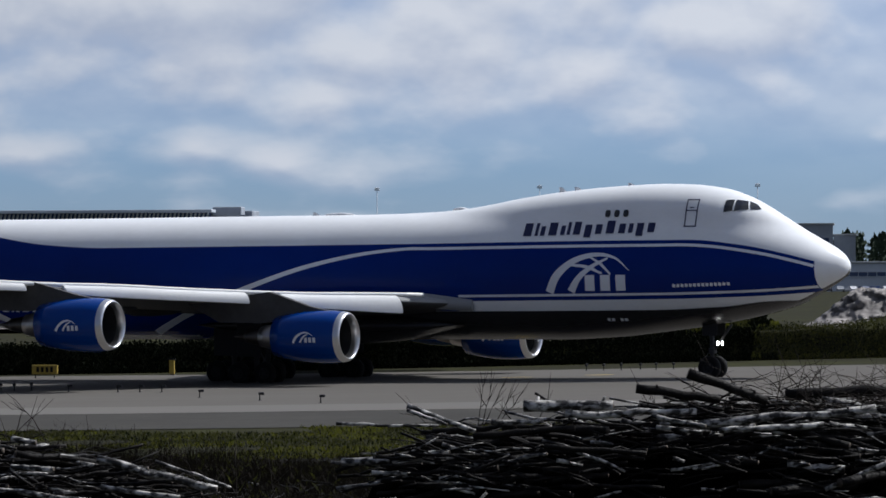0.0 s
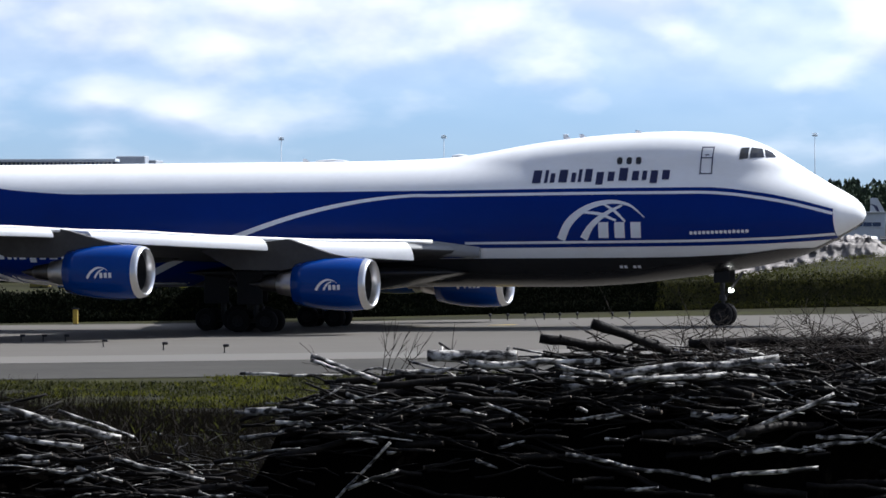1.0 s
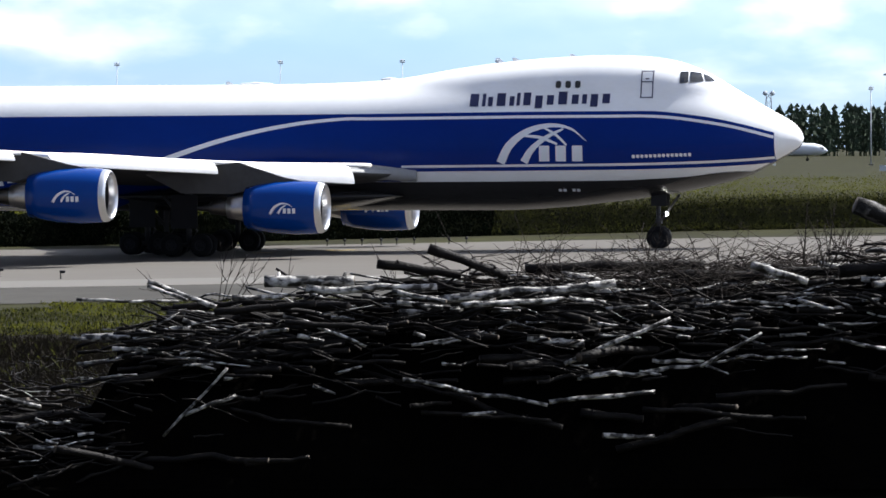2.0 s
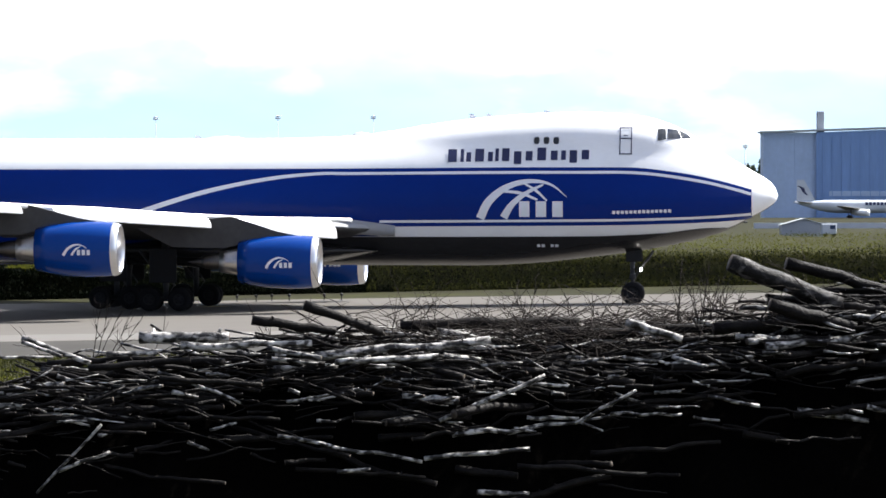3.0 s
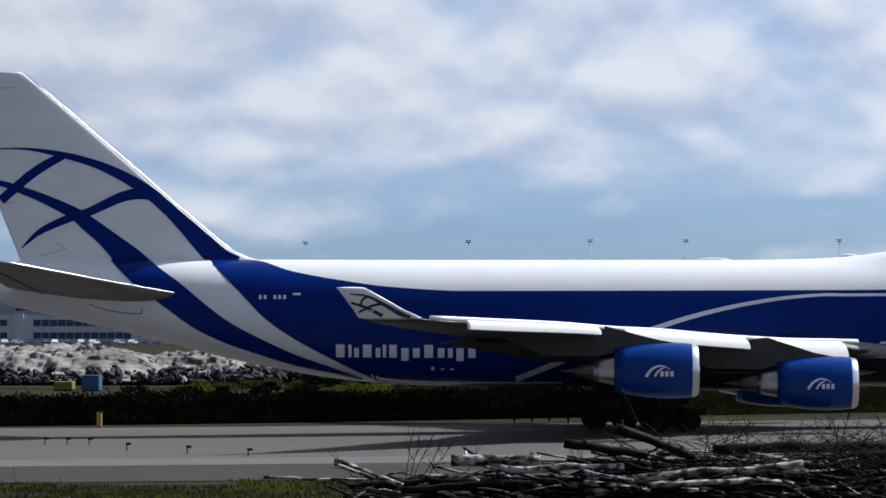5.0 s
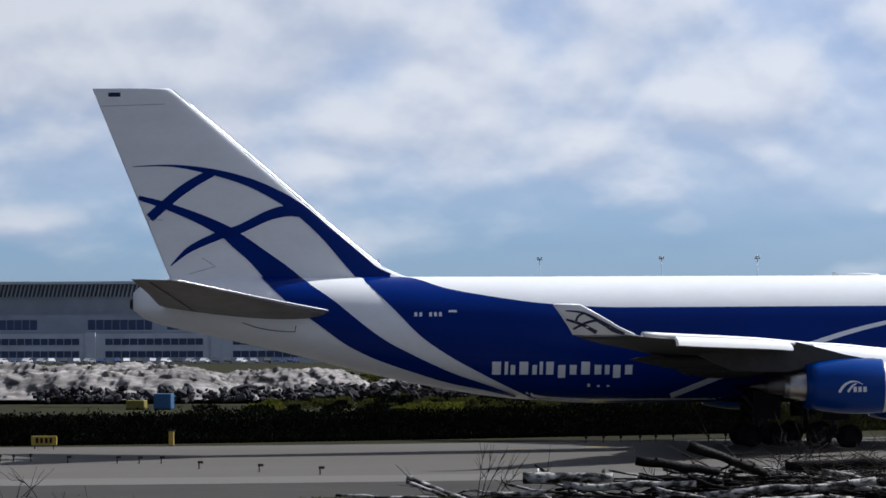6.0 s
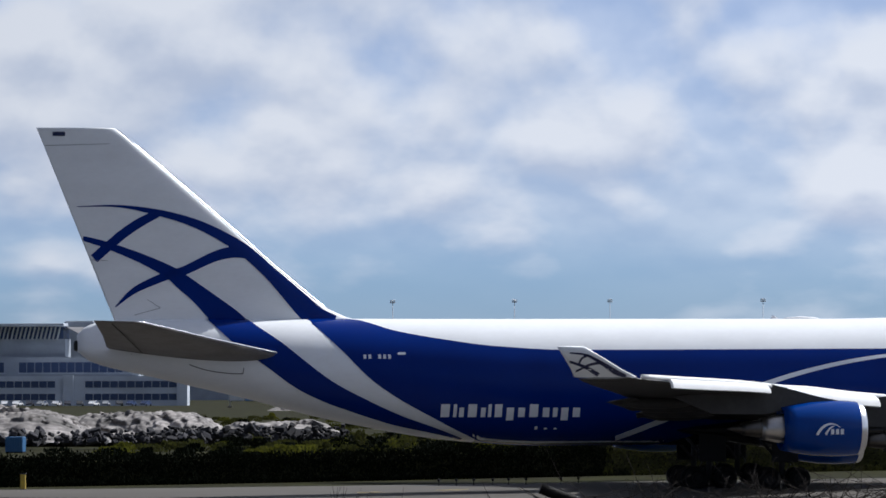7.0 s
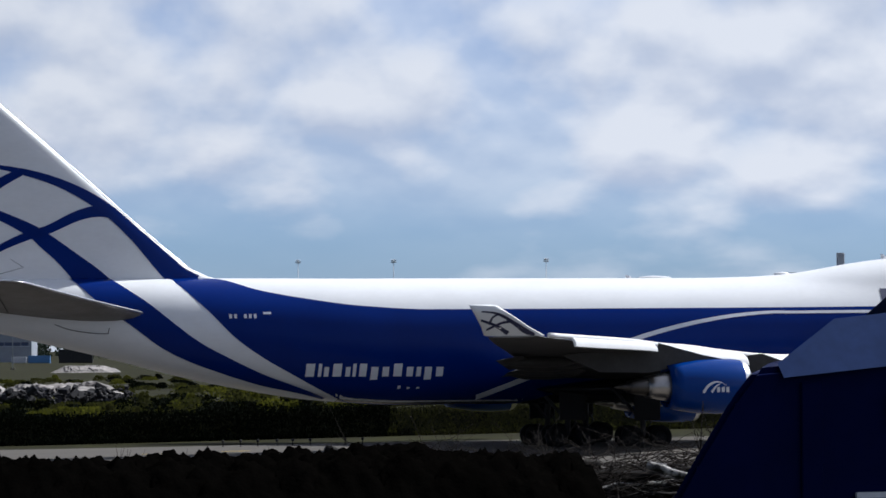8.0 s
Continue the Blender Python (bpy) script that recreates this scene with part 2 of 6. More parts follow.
class Geo:
    """Collects shapes into one mesh."""

    def __init__(self):
        self.v, self.f, self.i = [], [], []

    def add(self, verts, faces, idx=0):
        o = len(self.v)
        self.v += [tuple(p) for p in verts]
        self.f += [tuple(k + o for k in q) for q in faces]
        self.i += [idx] * len(faces)
        return self

    def box(self, x0, x1, y0, y1, z0, z1, idx=0, bev=0.0, m=None):
        """A box, its upright and level edges cut by bev."""
        if bev <= 0:
            vs = [(x, y, z) for x in (x0, x1) for y in (y0, y1) for z in (z0, z1)]
            fs = [(0, 1, 3, 2), (4, 6, 7, 5), (0, 4, 5, 1), (2, 3, 7, 6), (0, 2, 6, 4), (1, 5, 7, 3)]
        else:
            def loop(d, z):
                return [(x0 + bev, y0 + d, z), (x1 - bev, y0 + d, z), (x1 - d, y0 + bev, z), (x1 - d, y1 - bev, z),
                        (x1 - bev, y1 - d, z), (x0 + bev, y1 - d, z), (x0 + d, y1 - bev, z), (x0 + d, y0 + bev, z)]
            rings = [loop(bev * 0.8, z0), loop(0, z0 + bev), loop(0, z1 - bev), loop(bev * 0.8, z1)]
            vs = [p for r in rings for p in r]
            fs = [tuple(range(7, -1, -1)), tuple(range(24, 32))]
            fs += [(8 * k + a, 8 * k + (a + 1) % 8, 8 * k + 8 + (a + 1) % 8, 8 * k + 8 + a) for k in range(3) for a in range(8)]
        if m is not None:
            vs = [m @ Vector(p) for p in vs]
        return self.add(vs, fs, idx)

    def tube(self, pts, radii, n=8, idx=0, cap=True, capidx=None):
        """A bent, tapering tube."""
        pts = [Vector(p) for p in pts]
        o, rings = len(self.v), []
        for k, p in enumerate(pts):
            d = (pts[min(k + 1, len(pts) - 1)] - pts[max(k - 1, 0)]).normalized()
            up = Vector((0, 0, 1)) if abs(d.z) < 0.9 else Vector((1, 0, 0))
            a = d.cross(up).normalized()
            b = a.cross(d)
            rings += [p + (a * math.cos(q) + b * math.sin(q)) * radii[k] for q in (2 * math.pi * j / n for j in range(n))]
        fs = [(k * n + j, k * n + (j + 1) % n, (k + 1) * n + (j + 1) % n, (k + 1) * n + j) for k in range(len(pts) - 1) for j in range(n)]
        self.add(rings, fs, idx)
        if cap:
            last = (len(pts) - 1) * n
            self.f += [tuple(o + j for j in range(n - 1, -1, -1)), tuple(o + last + j for j in range(n))]
            self.i += [idx if capidx is None else capidx] * 2
        return self

    def lathe(self, prof, n=32, idx=0, axis="x", c=(0, 0, 0), close=False):
        """Turns (along, radius) pairs round an axis."""
        vs = []
        for a, r in prof:
            for j in range(n):
                q = 2 * math.pi * j / n
                p = (a, r * math.cos(q), r * math.sin(q)) if axis == "x" else ((r * math.cos(q), a, r * math.sin(q)) if axis == "y" else (r * math.cos(q), r * math.sin(q), a))
                vs.append((p[0] + c[0], p[1] + c[1], p[2] + c[2]))
        k = len(prof)
        fs = [(i * n + j, i * n + (j + 1) % n, (i + 1) * n + (j + 1) % n, (i + 1) * n + j) for i in range(k - 1) for j in range(n)]
        if close:
            fs += [tuple(range(n - 1, -1, -1)), tuple((k - 1) * n + j for j in range(n))]
        return self.add(vs, fs, idx)

    def mesh(self, name, mats, smooth=False):
        return mesh_of(name, self.v, self.f, mats, smooth, self.i)


def curve_of(table):
    """A smooth function through (x, y) pairs that does not overshoot."""
    xs, ys = np.array([p[0] for p in table], float), np.array([p[1] for p in table], float)
    h, d = np.diff(xs), np.diff(ys) / np.diff(xs)
    m = np.r_[d[0], [0 if d[k] * d[k + 1] <= 0 else 2 * d[k] * d[k + 1] / (d[k] + d[k + 1]) for k in range(len(d) - 1)], d[-1]]

    def fn(x):
        x = min(max(x, xs[0]), xs[-1])
        k = min(max(int(np.searchsorted(xs, x)) - 1, 0), len(h) - 1)
        t = (x - xs[k]) / h[k]
        return float((2 * t ** 3 - 3 * t * t + 1) * ys[k] + (t ** 3 - 2 * t * t + t) * h[k] * m[k] + (3 * t * t - 2 * t ** 3) * ys[k + 1] + (t ** 3 - t * t) * h[k] * m[k + 1])
    return fn


def spline(pts, n):
    """n points along a smooth line through pts of any dimension."""
    p = [np.array(q, float) for q in pts]
    p = [2 * p[0] - p[1]] + p + [2 * p[-1] - p[-2]]
    out = []
    for k in range(n):
        u = k / (n - 1) * (len(p) - 3)
        i = min(int(u), len(p) - 4)
        t = u - i
        a, b, c, d = p[i:i + 4]
        out.append(0.5 * (2 * b + (c - a) * t + (2 * a - 5 * b + 4 * c - d) * t * t + (3 * b - a - 3 * c + d) * t ** 3))
    return out


# ---------------- ground ----------------


def smooth01(t):
    t = min(max(t, 0.0), 1.0)
    return t * t * (3 - 2 * t)


def ground_z(x, y):
    """The airfield falls a little to the west; a road and a mound lie higher on the near side."""
    field = (-0.3 + 0.55 * math.tanh((x + 10) * 0.0145 / 0.55)) * (1 - smooth01((y - 300) / 300))
    near = 2.08 + 0.06 * smooth01((x + 3) / 5.5)
    k = smooth01((y - 62) / 52)
    z = near * (1 - k) + field * k
    return z + 1.6 * smooth01((9 - math.hypot(x, y)) / 4)


def ground_sheet(name, xs, ys, lift, m, label, category, kind="structure", rough=0.0):
    vs = [(x, y, ground_z(x, y) + lift + (noise.noise((x * 0.3, y * 0.3, 0)) * rough if rough else 0)) for y in ys for x in xs]
    w = len(xs)
    fs = [(j * w + i, j * w + i + 1, (j + 1) * w + i + 1, (j + 1) * w + i) for j in range(len(ys) - 1) for i in range(w - 1)]
    return thing(name, label, category, kind=kind, me=mesh_of(name, vs, fs, m, True))


M_GRASS = mat("rough_grass", (0.036, 0.037, 0.012), 0.95, spec=0.05, var=0.9, scale=0.2, fine=0.8, fine_scale=1.2, bump=0.6, dark=(0.017, 0.016, 0.011), stretch=(0.6, 0.4, 1))
M_ASPHALT = mat("taxiway_asphalt", (0.112, 0.104, 0.094), 0.95, spec=0.08, var=0.45, scale=0.06, fine=0.35, fine_scale=0.9, dark=(0.088, 0.08, 0.072), stretch=(0.35, 1, 1))
M_CONCRETE = mat("pale_concrete_edge", (0.135, 0.125, 0.113), 0.95, spec=0.08, var=0.4, scale=0.12, fine=0.3, fine_scale=2.0, dark=(0.13, 0.13, 0.125))
M_SHOULDER = mat("old_asphalt_shoulder", (0.06, 0.057, 0.051), 0.95, spec=0.06, var=0.5, scale=0.15, fine=0.4, fine_scale=1.6, dark=(0.036, 0.034, 0.032))
M_ROAD = mat("road_asphalt", (0.05, 0.05, 0.052), 0.85, var=0.4, scale=0.4, fine=0.4, fine_scale=9.0, bump=0.3)
M_SAND = mat("pale_sand", (0.22, 0.2, 0.17), 0.95, var=0.6, scale=0.5, fine=0.4, fine_scale=4.0, bump=0.4)
M_YELLOW = mat("yellow_paint", (0.45, 0.32, 0.03), 0.7, var=0.7, scale=1.5, dark=(0.12, 0.1, 0.06))

XS = [-4000, -1800, -800, -400, -200, -120, -90] + list(range(-70, -9, 5)) + list(range(-8, 9, 2)) + list(range(10, 71, 5)) + [90, 120, 200, 400, 800, 1800, 4000]
YS = [-3000, -600, -150, -40, -15, -10, -8, -6, -4, -2, 0, 2, 4, 6, 8, 10, 12, 14, 18, 22, 30, 40, 50, 60] + list(range(64, 124, 4)) + list(range(130, 330, 10)) + [400, 500, 620, 800, 1200, 2000, 3200, 4800]
ground_sheet("ground", XS, YS, 0.0, M_GRASS, "rough grass airfield ground with bare earthy patches", "ground")
PX = [-420, -260, -150] + list(range(-100, 121, 10)) + [170, 300, 420]
ground_sheet("taxiway", PX, [180, 190, 200, 210, 220, 230, 238.5], 0.03, M_ASPHALT, "wide grey asphalt taxiway, dry and weathered", "taxiway")
ground_sheet("taxiway_edge", PX, [171, 175, 180], 0.035, M_CONCRETE, "pale concrete strip along the taxiway", "pavement")
ground_sheet("shoulder", PX, [153, 160, 171], 0.025, M_SHOULDER, "dark patched asphalt shoulder beside the taxiway", "pavement")


def road_strip():
    """A road that runs north of east past the mound."""
    c, s = math.cos(radians(20)), math.sin(radians(20))
    vs = []
    for k in range(50):
        a = -150 + k * 5
        for b in (-3.6, -1.2, 1.2, 3.6):
            x, y = .1 + a * c - b * s, 18.3 + a * s + b * c
            vs.append((x, y, ground_z(x, y) + .03))
    fs = [(i * 4 + j, i * 4 + 4 + j, i * 4 + 5 + j, i * 4 + 1 + j) for i in range(49) for j in range(3)]
    thing("road", "grey asphalt road between mound and brushwood", "road", kind="structure", me=mesh_of("road", vs, fs, M_ROAD, True))


road_strip()


M_SOIL = mat("bare_dark_soil", (0.013, 0.012, 0.009), 0.95, spec=0.02, var=0.9, scale=0.5, fine=0.7, fine_scale=3.5, bump=1.0, dark=(0.007, 0.0065, 0.005))
ground_sheet("bare_soil", [-70, -50] + list(range(-40, 21, 3)), [43, 46, 49, 52, 55, 58, 61, 64, 70, 76, 82, 88, 94, 100, 106, 112, 118, 124, 129], 0.02, M_SOIL, "dark bare churned soil between grass and brushwood", "soil", rough=0.05)


def sand_patch():
    g = Geo()
    vs, n = [(-12.5, 117.5, 0)], 28
    for k in range(n):
        a = 2 * math.pi * k / n
        r = 1 + 0.25 * noise.noise((math.cos(a) * 2, math.sin(a) * 2, 3))
        vs.append((-12.5 + 4.6 * r * math.cos(a), 117.5 + 2.0 * r * math.sin(a), 0))
    vs = [(x, y, ground_z(x, y) + 0.12) for x, y, _ in vs]
    g.add(vs, [(0, 1 + k, 1 + (k + 1) % n) for k in range(n)])
    thing("sand_patch", "pale bare sand strip in the rough grass", "sand", kind="structure", me=g.mesh("sand_patch", [M_SAND]))


sand_patch()

for x0, y0, lx, ly in ((-13.2, 224.5, 1.3, 1.0), (-17.5, 222.0, 1.2, .6)):
    g = Geo()
    vs = [(x0 + a * lx + b * 0.6, y0 + b * ly) for a, b in ((-.5, -.5), (.5, -.5), (.5, .5), (-.5, .5))]
    g.add([(x, y, ground_z(x, y) + 0.045) for x, y in vs], [(0, 1, 2, 3)])
    thing("taxiway_marking", "worn yellow paint patch on the taxiway", "road marking", kind="structure", me=g.mesh("taxiway_marking", [M_YELLOW]))

# ---------------- the freighter: stations s in metres aft of the nose tip ----------------
M_TAILPL = mat("grey_tailplane_paint", (0.2, 0.19, 0.185), 0.5, spec=0.25, var=0.5, scale=0.8, fine=0.3, fine_scale=4.0, dark=(0.09, 0.08, 0.075))
S0 = 33.4
Z_TOP = curve_of([(-.12, 5.86), (0, 6.2), (.35, 6.62), (1.3, 7.2), (2.3, 7.78), (3.4, 8.45), (4.4, 9.06), (5.5, 9.62), (6.8, 10.03), (8.5, 10.25), (10.4, 10.31),
                  (13, 10.22), (16, 9.98), (18.5, 9.66), (20.5, 9.32), (22, 9.12), (24, 8.98), (28, 8.9), (46, 8.9), (56, 8.92), (64, 8.9), (67, 8.84), (68.3, 8.6), (68.9, 8.1)])
Z_BOT = curve_of([(-.12, 5.8), (0, 5.5), (.35, 5.2), (1.27, 4.66), (2.8, 3.9), (5, 3.3), (7.5, 2.85), (9.8, 2.55), (13, 2.22), (16, 2.09), (44, 2.09), (48.6, 2.36),
                  (54.4, 3.3), (60.5, 4.8), (65, 5.85), (68.1, 6.62), (68.9, 7.2)])
HALF_W = curve_of([(-.12, .02), (0, .38), (.35, .85), (1.27, 1.62), (3, 2.35), (5, 2.8), (8, 3.12), (11, 3.25), (46, 3.25), (52, 2.85), (57, 2.3), (62, 1.65), (66, 1.0), (68.3, .55), (68.9, .3)])
Z_MID = curve_of([(-.12, 5.83), (0, 5.84), (1.3, 5.8), (4, 5.65), (8, 5.5), (12, 5.45), (46, 5.45), (54, 6.0), (62, 6.8), (68.9, 7.45)])
Z_LOBE = curve_of([(-.12, 5.86), (0, 6.2), (.35, 6.62), (1.3, 7.2), (2.3, 7.72), (4, 8.3), (6, 8.65), (9, 8.85), (13, 8.9), (28, 8.9), (46, 8.9), (56, 8.92), (64, 8.9), (67, 8.84), (68.3, 8.6), (68.9, 8.1)])
R_UP = curve_of([(-.12, .02), (1.3, .5), (2.6, 1.0), (4, 1.5), (6, 1.95), (8, 2.15), (10, 2.2), (20, 2.2), (24, 2.0), (60, 1.2), (68.9, .25)])


def half_width(s, z):
    """Half the breadth of the body at station s and height z."""
    zc, zb, zt, w = Z_MID(s), Z_BOT(s), Z_LOBE(s), HALF_W(s)
    q = (zc - z) / (zc - zb) if z < zc else (z - zc) / max(zt - zc, 1e-3)
    a = w * math.sqrt(max(0.0, 1 - q * q))
    r = R_UP(s)
    q = (z - (Z_TOP(s) - r)) / r
    b = r * math.sqrt(max(0.0, 1 - q * q))
    return (a ** 8 + b ** 8) ** 0.125


def skin(s, z, lift, side):
    """A point on the body's side, lifted off the skin."""
    z = min(max(z, Z_BOT(s) + 0.015), Z_TOP(s) - 0.015)
    h = 0.04
    w = half_width(s, z)
    ds = (half_width(s + h, z) - half_width(s - h, z)) / (2 * h)
    dz = (half_width(s, min(z + h, Z_TOP(s))) - half_width(s, max(z - h, Z_BOT(s)))) / (2 * h)
    n = Vector((ds, 1, -dz))
    n.normalize()
    return (S0 - s + n.x * lift, side * (w + n.y * lift), z + n.z * lift)


def sheet(g, grid, side, idx=0):
    """A grid of points as a sheet that faces outwards."""
    r, c = len(grid), len(grid[0])
    vs = [p for row in grid for p in row]
    fs = [(i * c + j, i * c + j + 1, (i + 1) * c + j + 1, (i + 1) * c + j) for i in range(r - 1) for j in range(c - 1)]
    if side > 0:
        fs = [f[::-1] for f in fs]
    g.add(vs, fs, idx)


def skin_area(s0, s1, low, high, lift, side, mname, m, parent, name, step=0.3, rows=14, label=""):
    g = Geo()
    n = max(2, int((s1 - s0) / step))
    grid = []
    for k in range(n + 1):
        s = s0 + (s1 - s0) * k / n
        a, b = max(low(s), Z_BOT(s) + 0.02), min(high(s), Z_TOP(s) - 0.02)
        if b < a:
            b = a
        grid.append([skin(s, a + (b - a) * j / rows, lift, side) for j in range(rows + 1)])
    sheet(g, grid, side)
    return part(name, g.mesh(mname, [m], True), parent, label)


def skin_ribbon(g, pts, lift, side, n=40, idx=0, across=4):
    """A painted band along (s, z, breadth) points."""
    line = spline(pts, n)
    grid = []
    for k, (s, z, w) in enumerate(line):
        a, b = line[max(k - 1, 0)], line[min(k + 1, n - 1)]
        d = np.array([b[0] - a[0], b[1] - a[1]])
        d = d / (np.linalg.norm(d) + 1e-9)
        nx, nz = -d[1], d[0]
        grid.append([skin(s + nx * w * q, z + nz * w * q, lift, side) for q in (j / (across - 1) - .5 for j in range(across))])
    flip = side if grid[0][0][0] > grid[-1][0][0] else -side
    sheet(g, [r[::-1] for r in grid] if flip > 0 else grid, side, idx)


def fin_half(s, z):
    """Half thickness of the fin."""
    a, b = fin_edges(z)
    q = min(max((s - a) / (b - a), 0.0), 1.0)
    return 0.42 * (0.35 + 0.65 * (b - a) / 12) * (2.6 * (math.sqrt(q) * 1.1 - q * 1.1) * 0.9) * 1.2 if 0 < q < 1 else 0.0


def fin_edges(z):
    le = np.interp(z, [8.6, 8.95, 9.25, 9.6, 10.4, 11.9, 13.43, 16.54, 18.95, 19.05], [52.7, 54.4, 55.2, 55.8, 56.8, 58.58, 60.3, 63.92, 66.74, 67.0])
    te = np.interp(z, [8.0, 19.05], [66.6, 71.05])
    return float(le), float(te)


def fin_ribbon(g, pts, side, n=30):
    line = spline(pts, n)
    grid = []
    for k, (s, z, w) in enumerate(line):
        a, b = line[max(k - 1, 0)], line[min(k + 1, n - 1)]
        d = np.array([b[0] - a[0], b[1] - a[1]])
        d = d / (np.linalg.norm(d) + 1e-9)
        row = []
        for q in (-.5, -.17, .17, .5):
            ss, zz = s - d[1] * w * q, max(z + d[0] * w * q, 8.0)
            e = fin_edges(zz)
            ss = min(max(ss, e[0] + 0.13), e[1] - 0.05)
            row.append((S0 - ss, side * (fin_half(ss, zz) + 0.025), zz))
        grid.append(row)
    flip = side if grid[0][0][0] > grid[-1][0][0] else -side
    sheet(g, [r[::-1] for r in grid] if flip > 0 else grid, side)


FIN_ARCS = [[(68.9, 14.87, .03), (66.74, 14.9, .12), (64.64, 14.56, .33), (62.83, 14.05, .44), (61.3, 13.35, .56), (59.95, 12.5, .66), (58.65, 11.35, .72), (57.71, 10.42, .92), (56.96, 9.66, 1.1), (56.2, 8.95, 1.2), (55.4, 8.5, 1.3)],
            [(68.01, 12.11, .5), (67.44, 12.62, .5), (66.44, 13.46, .5), (65.54, 14.06, .48), (64.64, 14.52, .4)],
            [(68.6, 13.19, .25), (67.35, 12.83, .36), (65.55, 12.14, .5), (64.04, 11.4, .68), (63.3, 10.85, .84), (62.35, 10.1, .98), (61.07, 8.95, 1.38), (60.4, 8.3, 1.5)],
            [(66.9, 9.55, .05), (65.85, 10.45, .33), (64.2, 11.2, .45), (63.2, 11.5, .46), (61.66, 12.22, .54), (60.6, 12.47, .6), (59.75, 12.4, .6)]]


def body_parts(ac):
    ss = sorted(set([-.12, -.06, 0, .08, .2, .35, .55, .8, 1.05, 1.27, 1.6, 2.0, 2.5, 3.0, 3.5] + [4 + .4 * k for k in range(51)] + [24.5 + .9 * k for k in range(24)] + [46 + .6 * k for k in range(38)] + [68.5, 68.9]))
    n, vs, fs = 40, [], []
    for s in ss:
        zb, zt = Z_BOT(s), Z_TOP(s)
        ring = []
        for k in range(n + 1):
            z = (zb + zt) / 2 - math.cos(math.pi * k / n) * (zt - zb) / 2
            ring.append((half_width(s, z) if 0 < k < n else 0.0, z))
        vs += [(S0 - s, -w, z) for w, z in ring] + [(S0 - s, w, z) for w, z in ring[-2:0:-1]]
    c = 2 * n
    for i in range(len(ss) - 1):
        fs += [(i * c + j, (i + 1) * c + j, (i + 1) * c + (j + 1) % c, i * c + (j + 1) % c) for j in range(c)]
    fs += [tuple(range(c)), tuple((len(ss) - 1) * c + j for j in range(c - 1, -1, -1))]
    # keel faces get the shade-darkened belly paint as well
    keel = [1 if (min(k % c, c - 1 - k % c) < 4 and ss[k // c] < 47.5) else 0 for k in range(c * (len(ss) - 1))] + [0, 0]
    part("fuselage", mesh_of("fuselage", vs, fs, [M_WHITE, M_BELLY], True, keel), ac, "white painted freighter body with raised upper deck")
    # belly fairing under the wing, and a pale fillet that runs forward from each wing root
    g = Geo()
    rows = []
    for k in range(41):
        s = 21.0 + 16.0 * k / 40
        q = math.sin(math.pi * min(max((s - 21.0) / 16.0, 0), 1)) ** 0.8
        rows.append([(S0 - s, side_y, z) for side_y, z in [((3.05 + .75 * q) * math.cos(a), 2.9 + (.95 * q + .05) * math.sin(a) * (1.05 if math.sin(a) < 0 else 1.0)) for a in (2 * math.pi * j / 28 for j in range(28))]])
    g.add([p for r in rows for p in r], [(i * 28 + j, i * 28 + (j + 1) % 28, (i + 1) * 28 + (j + 1) % 28, (i + 1) * 28 + j) for i in range(40) for j in range(28)] + [tuple(range(28)), tuple(40 * 28 + j for j in range(27, -1, -1))])
    part("belly_fairing", g.mesh("belly_fairing", [M_BELLY], True), ac, "smooth fairing under the wing root, its shade in the colour")
    crest = curve_of([(20.1, 4.24), (21.7, 4.46), (23.2, 4.61), (25, 4.66), (28, 4.7)])
    for side in (-1, 1):
        g = Geo()
        rows = []
        for k in range(25):
            s = 20.1 + 7.9 * k / 24
            w, zt = 3.2 + 1.5 * smooth01((s - 20.1) / 9), crest(s)
            zb = 3.66 + .12 * smooth01((s - 20.1) / 3)
            rows.append([(S0 - s, side * a, z) for a, z in ((2.9, zt + .02), (w - .12, zt), (w, zt - .12), (w + .06, (zt + zb) / 2), (w, zb + .12), (w - .15, zb), (2.9, zb))])
        sheet(g, [r[::-1] for r in rows], side)
        g.add(rows[0], [tuple(range(7))])
        part("root_fillet", g.mesh("root_fillet", [M_WING], True), ac, "pale fillet running forward from the wing root")
    for side in (-1, 1):
        top = curve_of([(1.27, 6.15), (3, 6.62), (5, 7.02), (7.9, 7.31), (12, 7.31), (24, 7.24), (43, 7.2), (46.8, 7.4), (49.8, 7.8), (52.2, 8.25), (54.4, 8.88), (57, 8.95)])
        low_a = curve_of([(1.27, 4.6), (3, 4.46), (5, 4.36), (9, 4.26), (21, 4.18)])
        low_b = curve_of([(21, 3.66), (30, 3.66), (34, 3.2), (37.5, 2.2), (38.5, 2.09), (44, 2.09), (47.0, 2.25), (48.4, 2.75), (50.32, 3.69), (52.0, 4.59), (53.62, 5.7), (55.03, 7.14), (56.8, 8.9)])
        skin_area(1.27, 21, low_a, top, 0.02, side, "blue_band", M_BLUE, ac, "blue_band", label="deep blue painted side band")
        skin_area(21, 56.8, low_b, top, 0.02, side, "blue_band", M_BLUE, ac, "blue_band", rows=18, label="deep blue painted side band")
        skin_area(2.2, 37.5, lambda s: Z_BOT(s) + .01, curve_of([(2.2, 4.15), (3.8, 4.1), (6, 3.85), (10, 3.68), (21, 3.64), (30, 3.64), (34, 3.18), (37.5, 2.18)]), 0.02, side, "belly_panel", M_BELLY, ac, "belly_panel", label="grimy grey belly paint, darkened for the shade beneath")
        g = Geo()
        up = [(s, top(s) - (.27 if s > 4 else .25), .15) for s in (1.3, 2.2, 3.5, 5, 6.5, 8, 10, 14, 19, 22.5)]
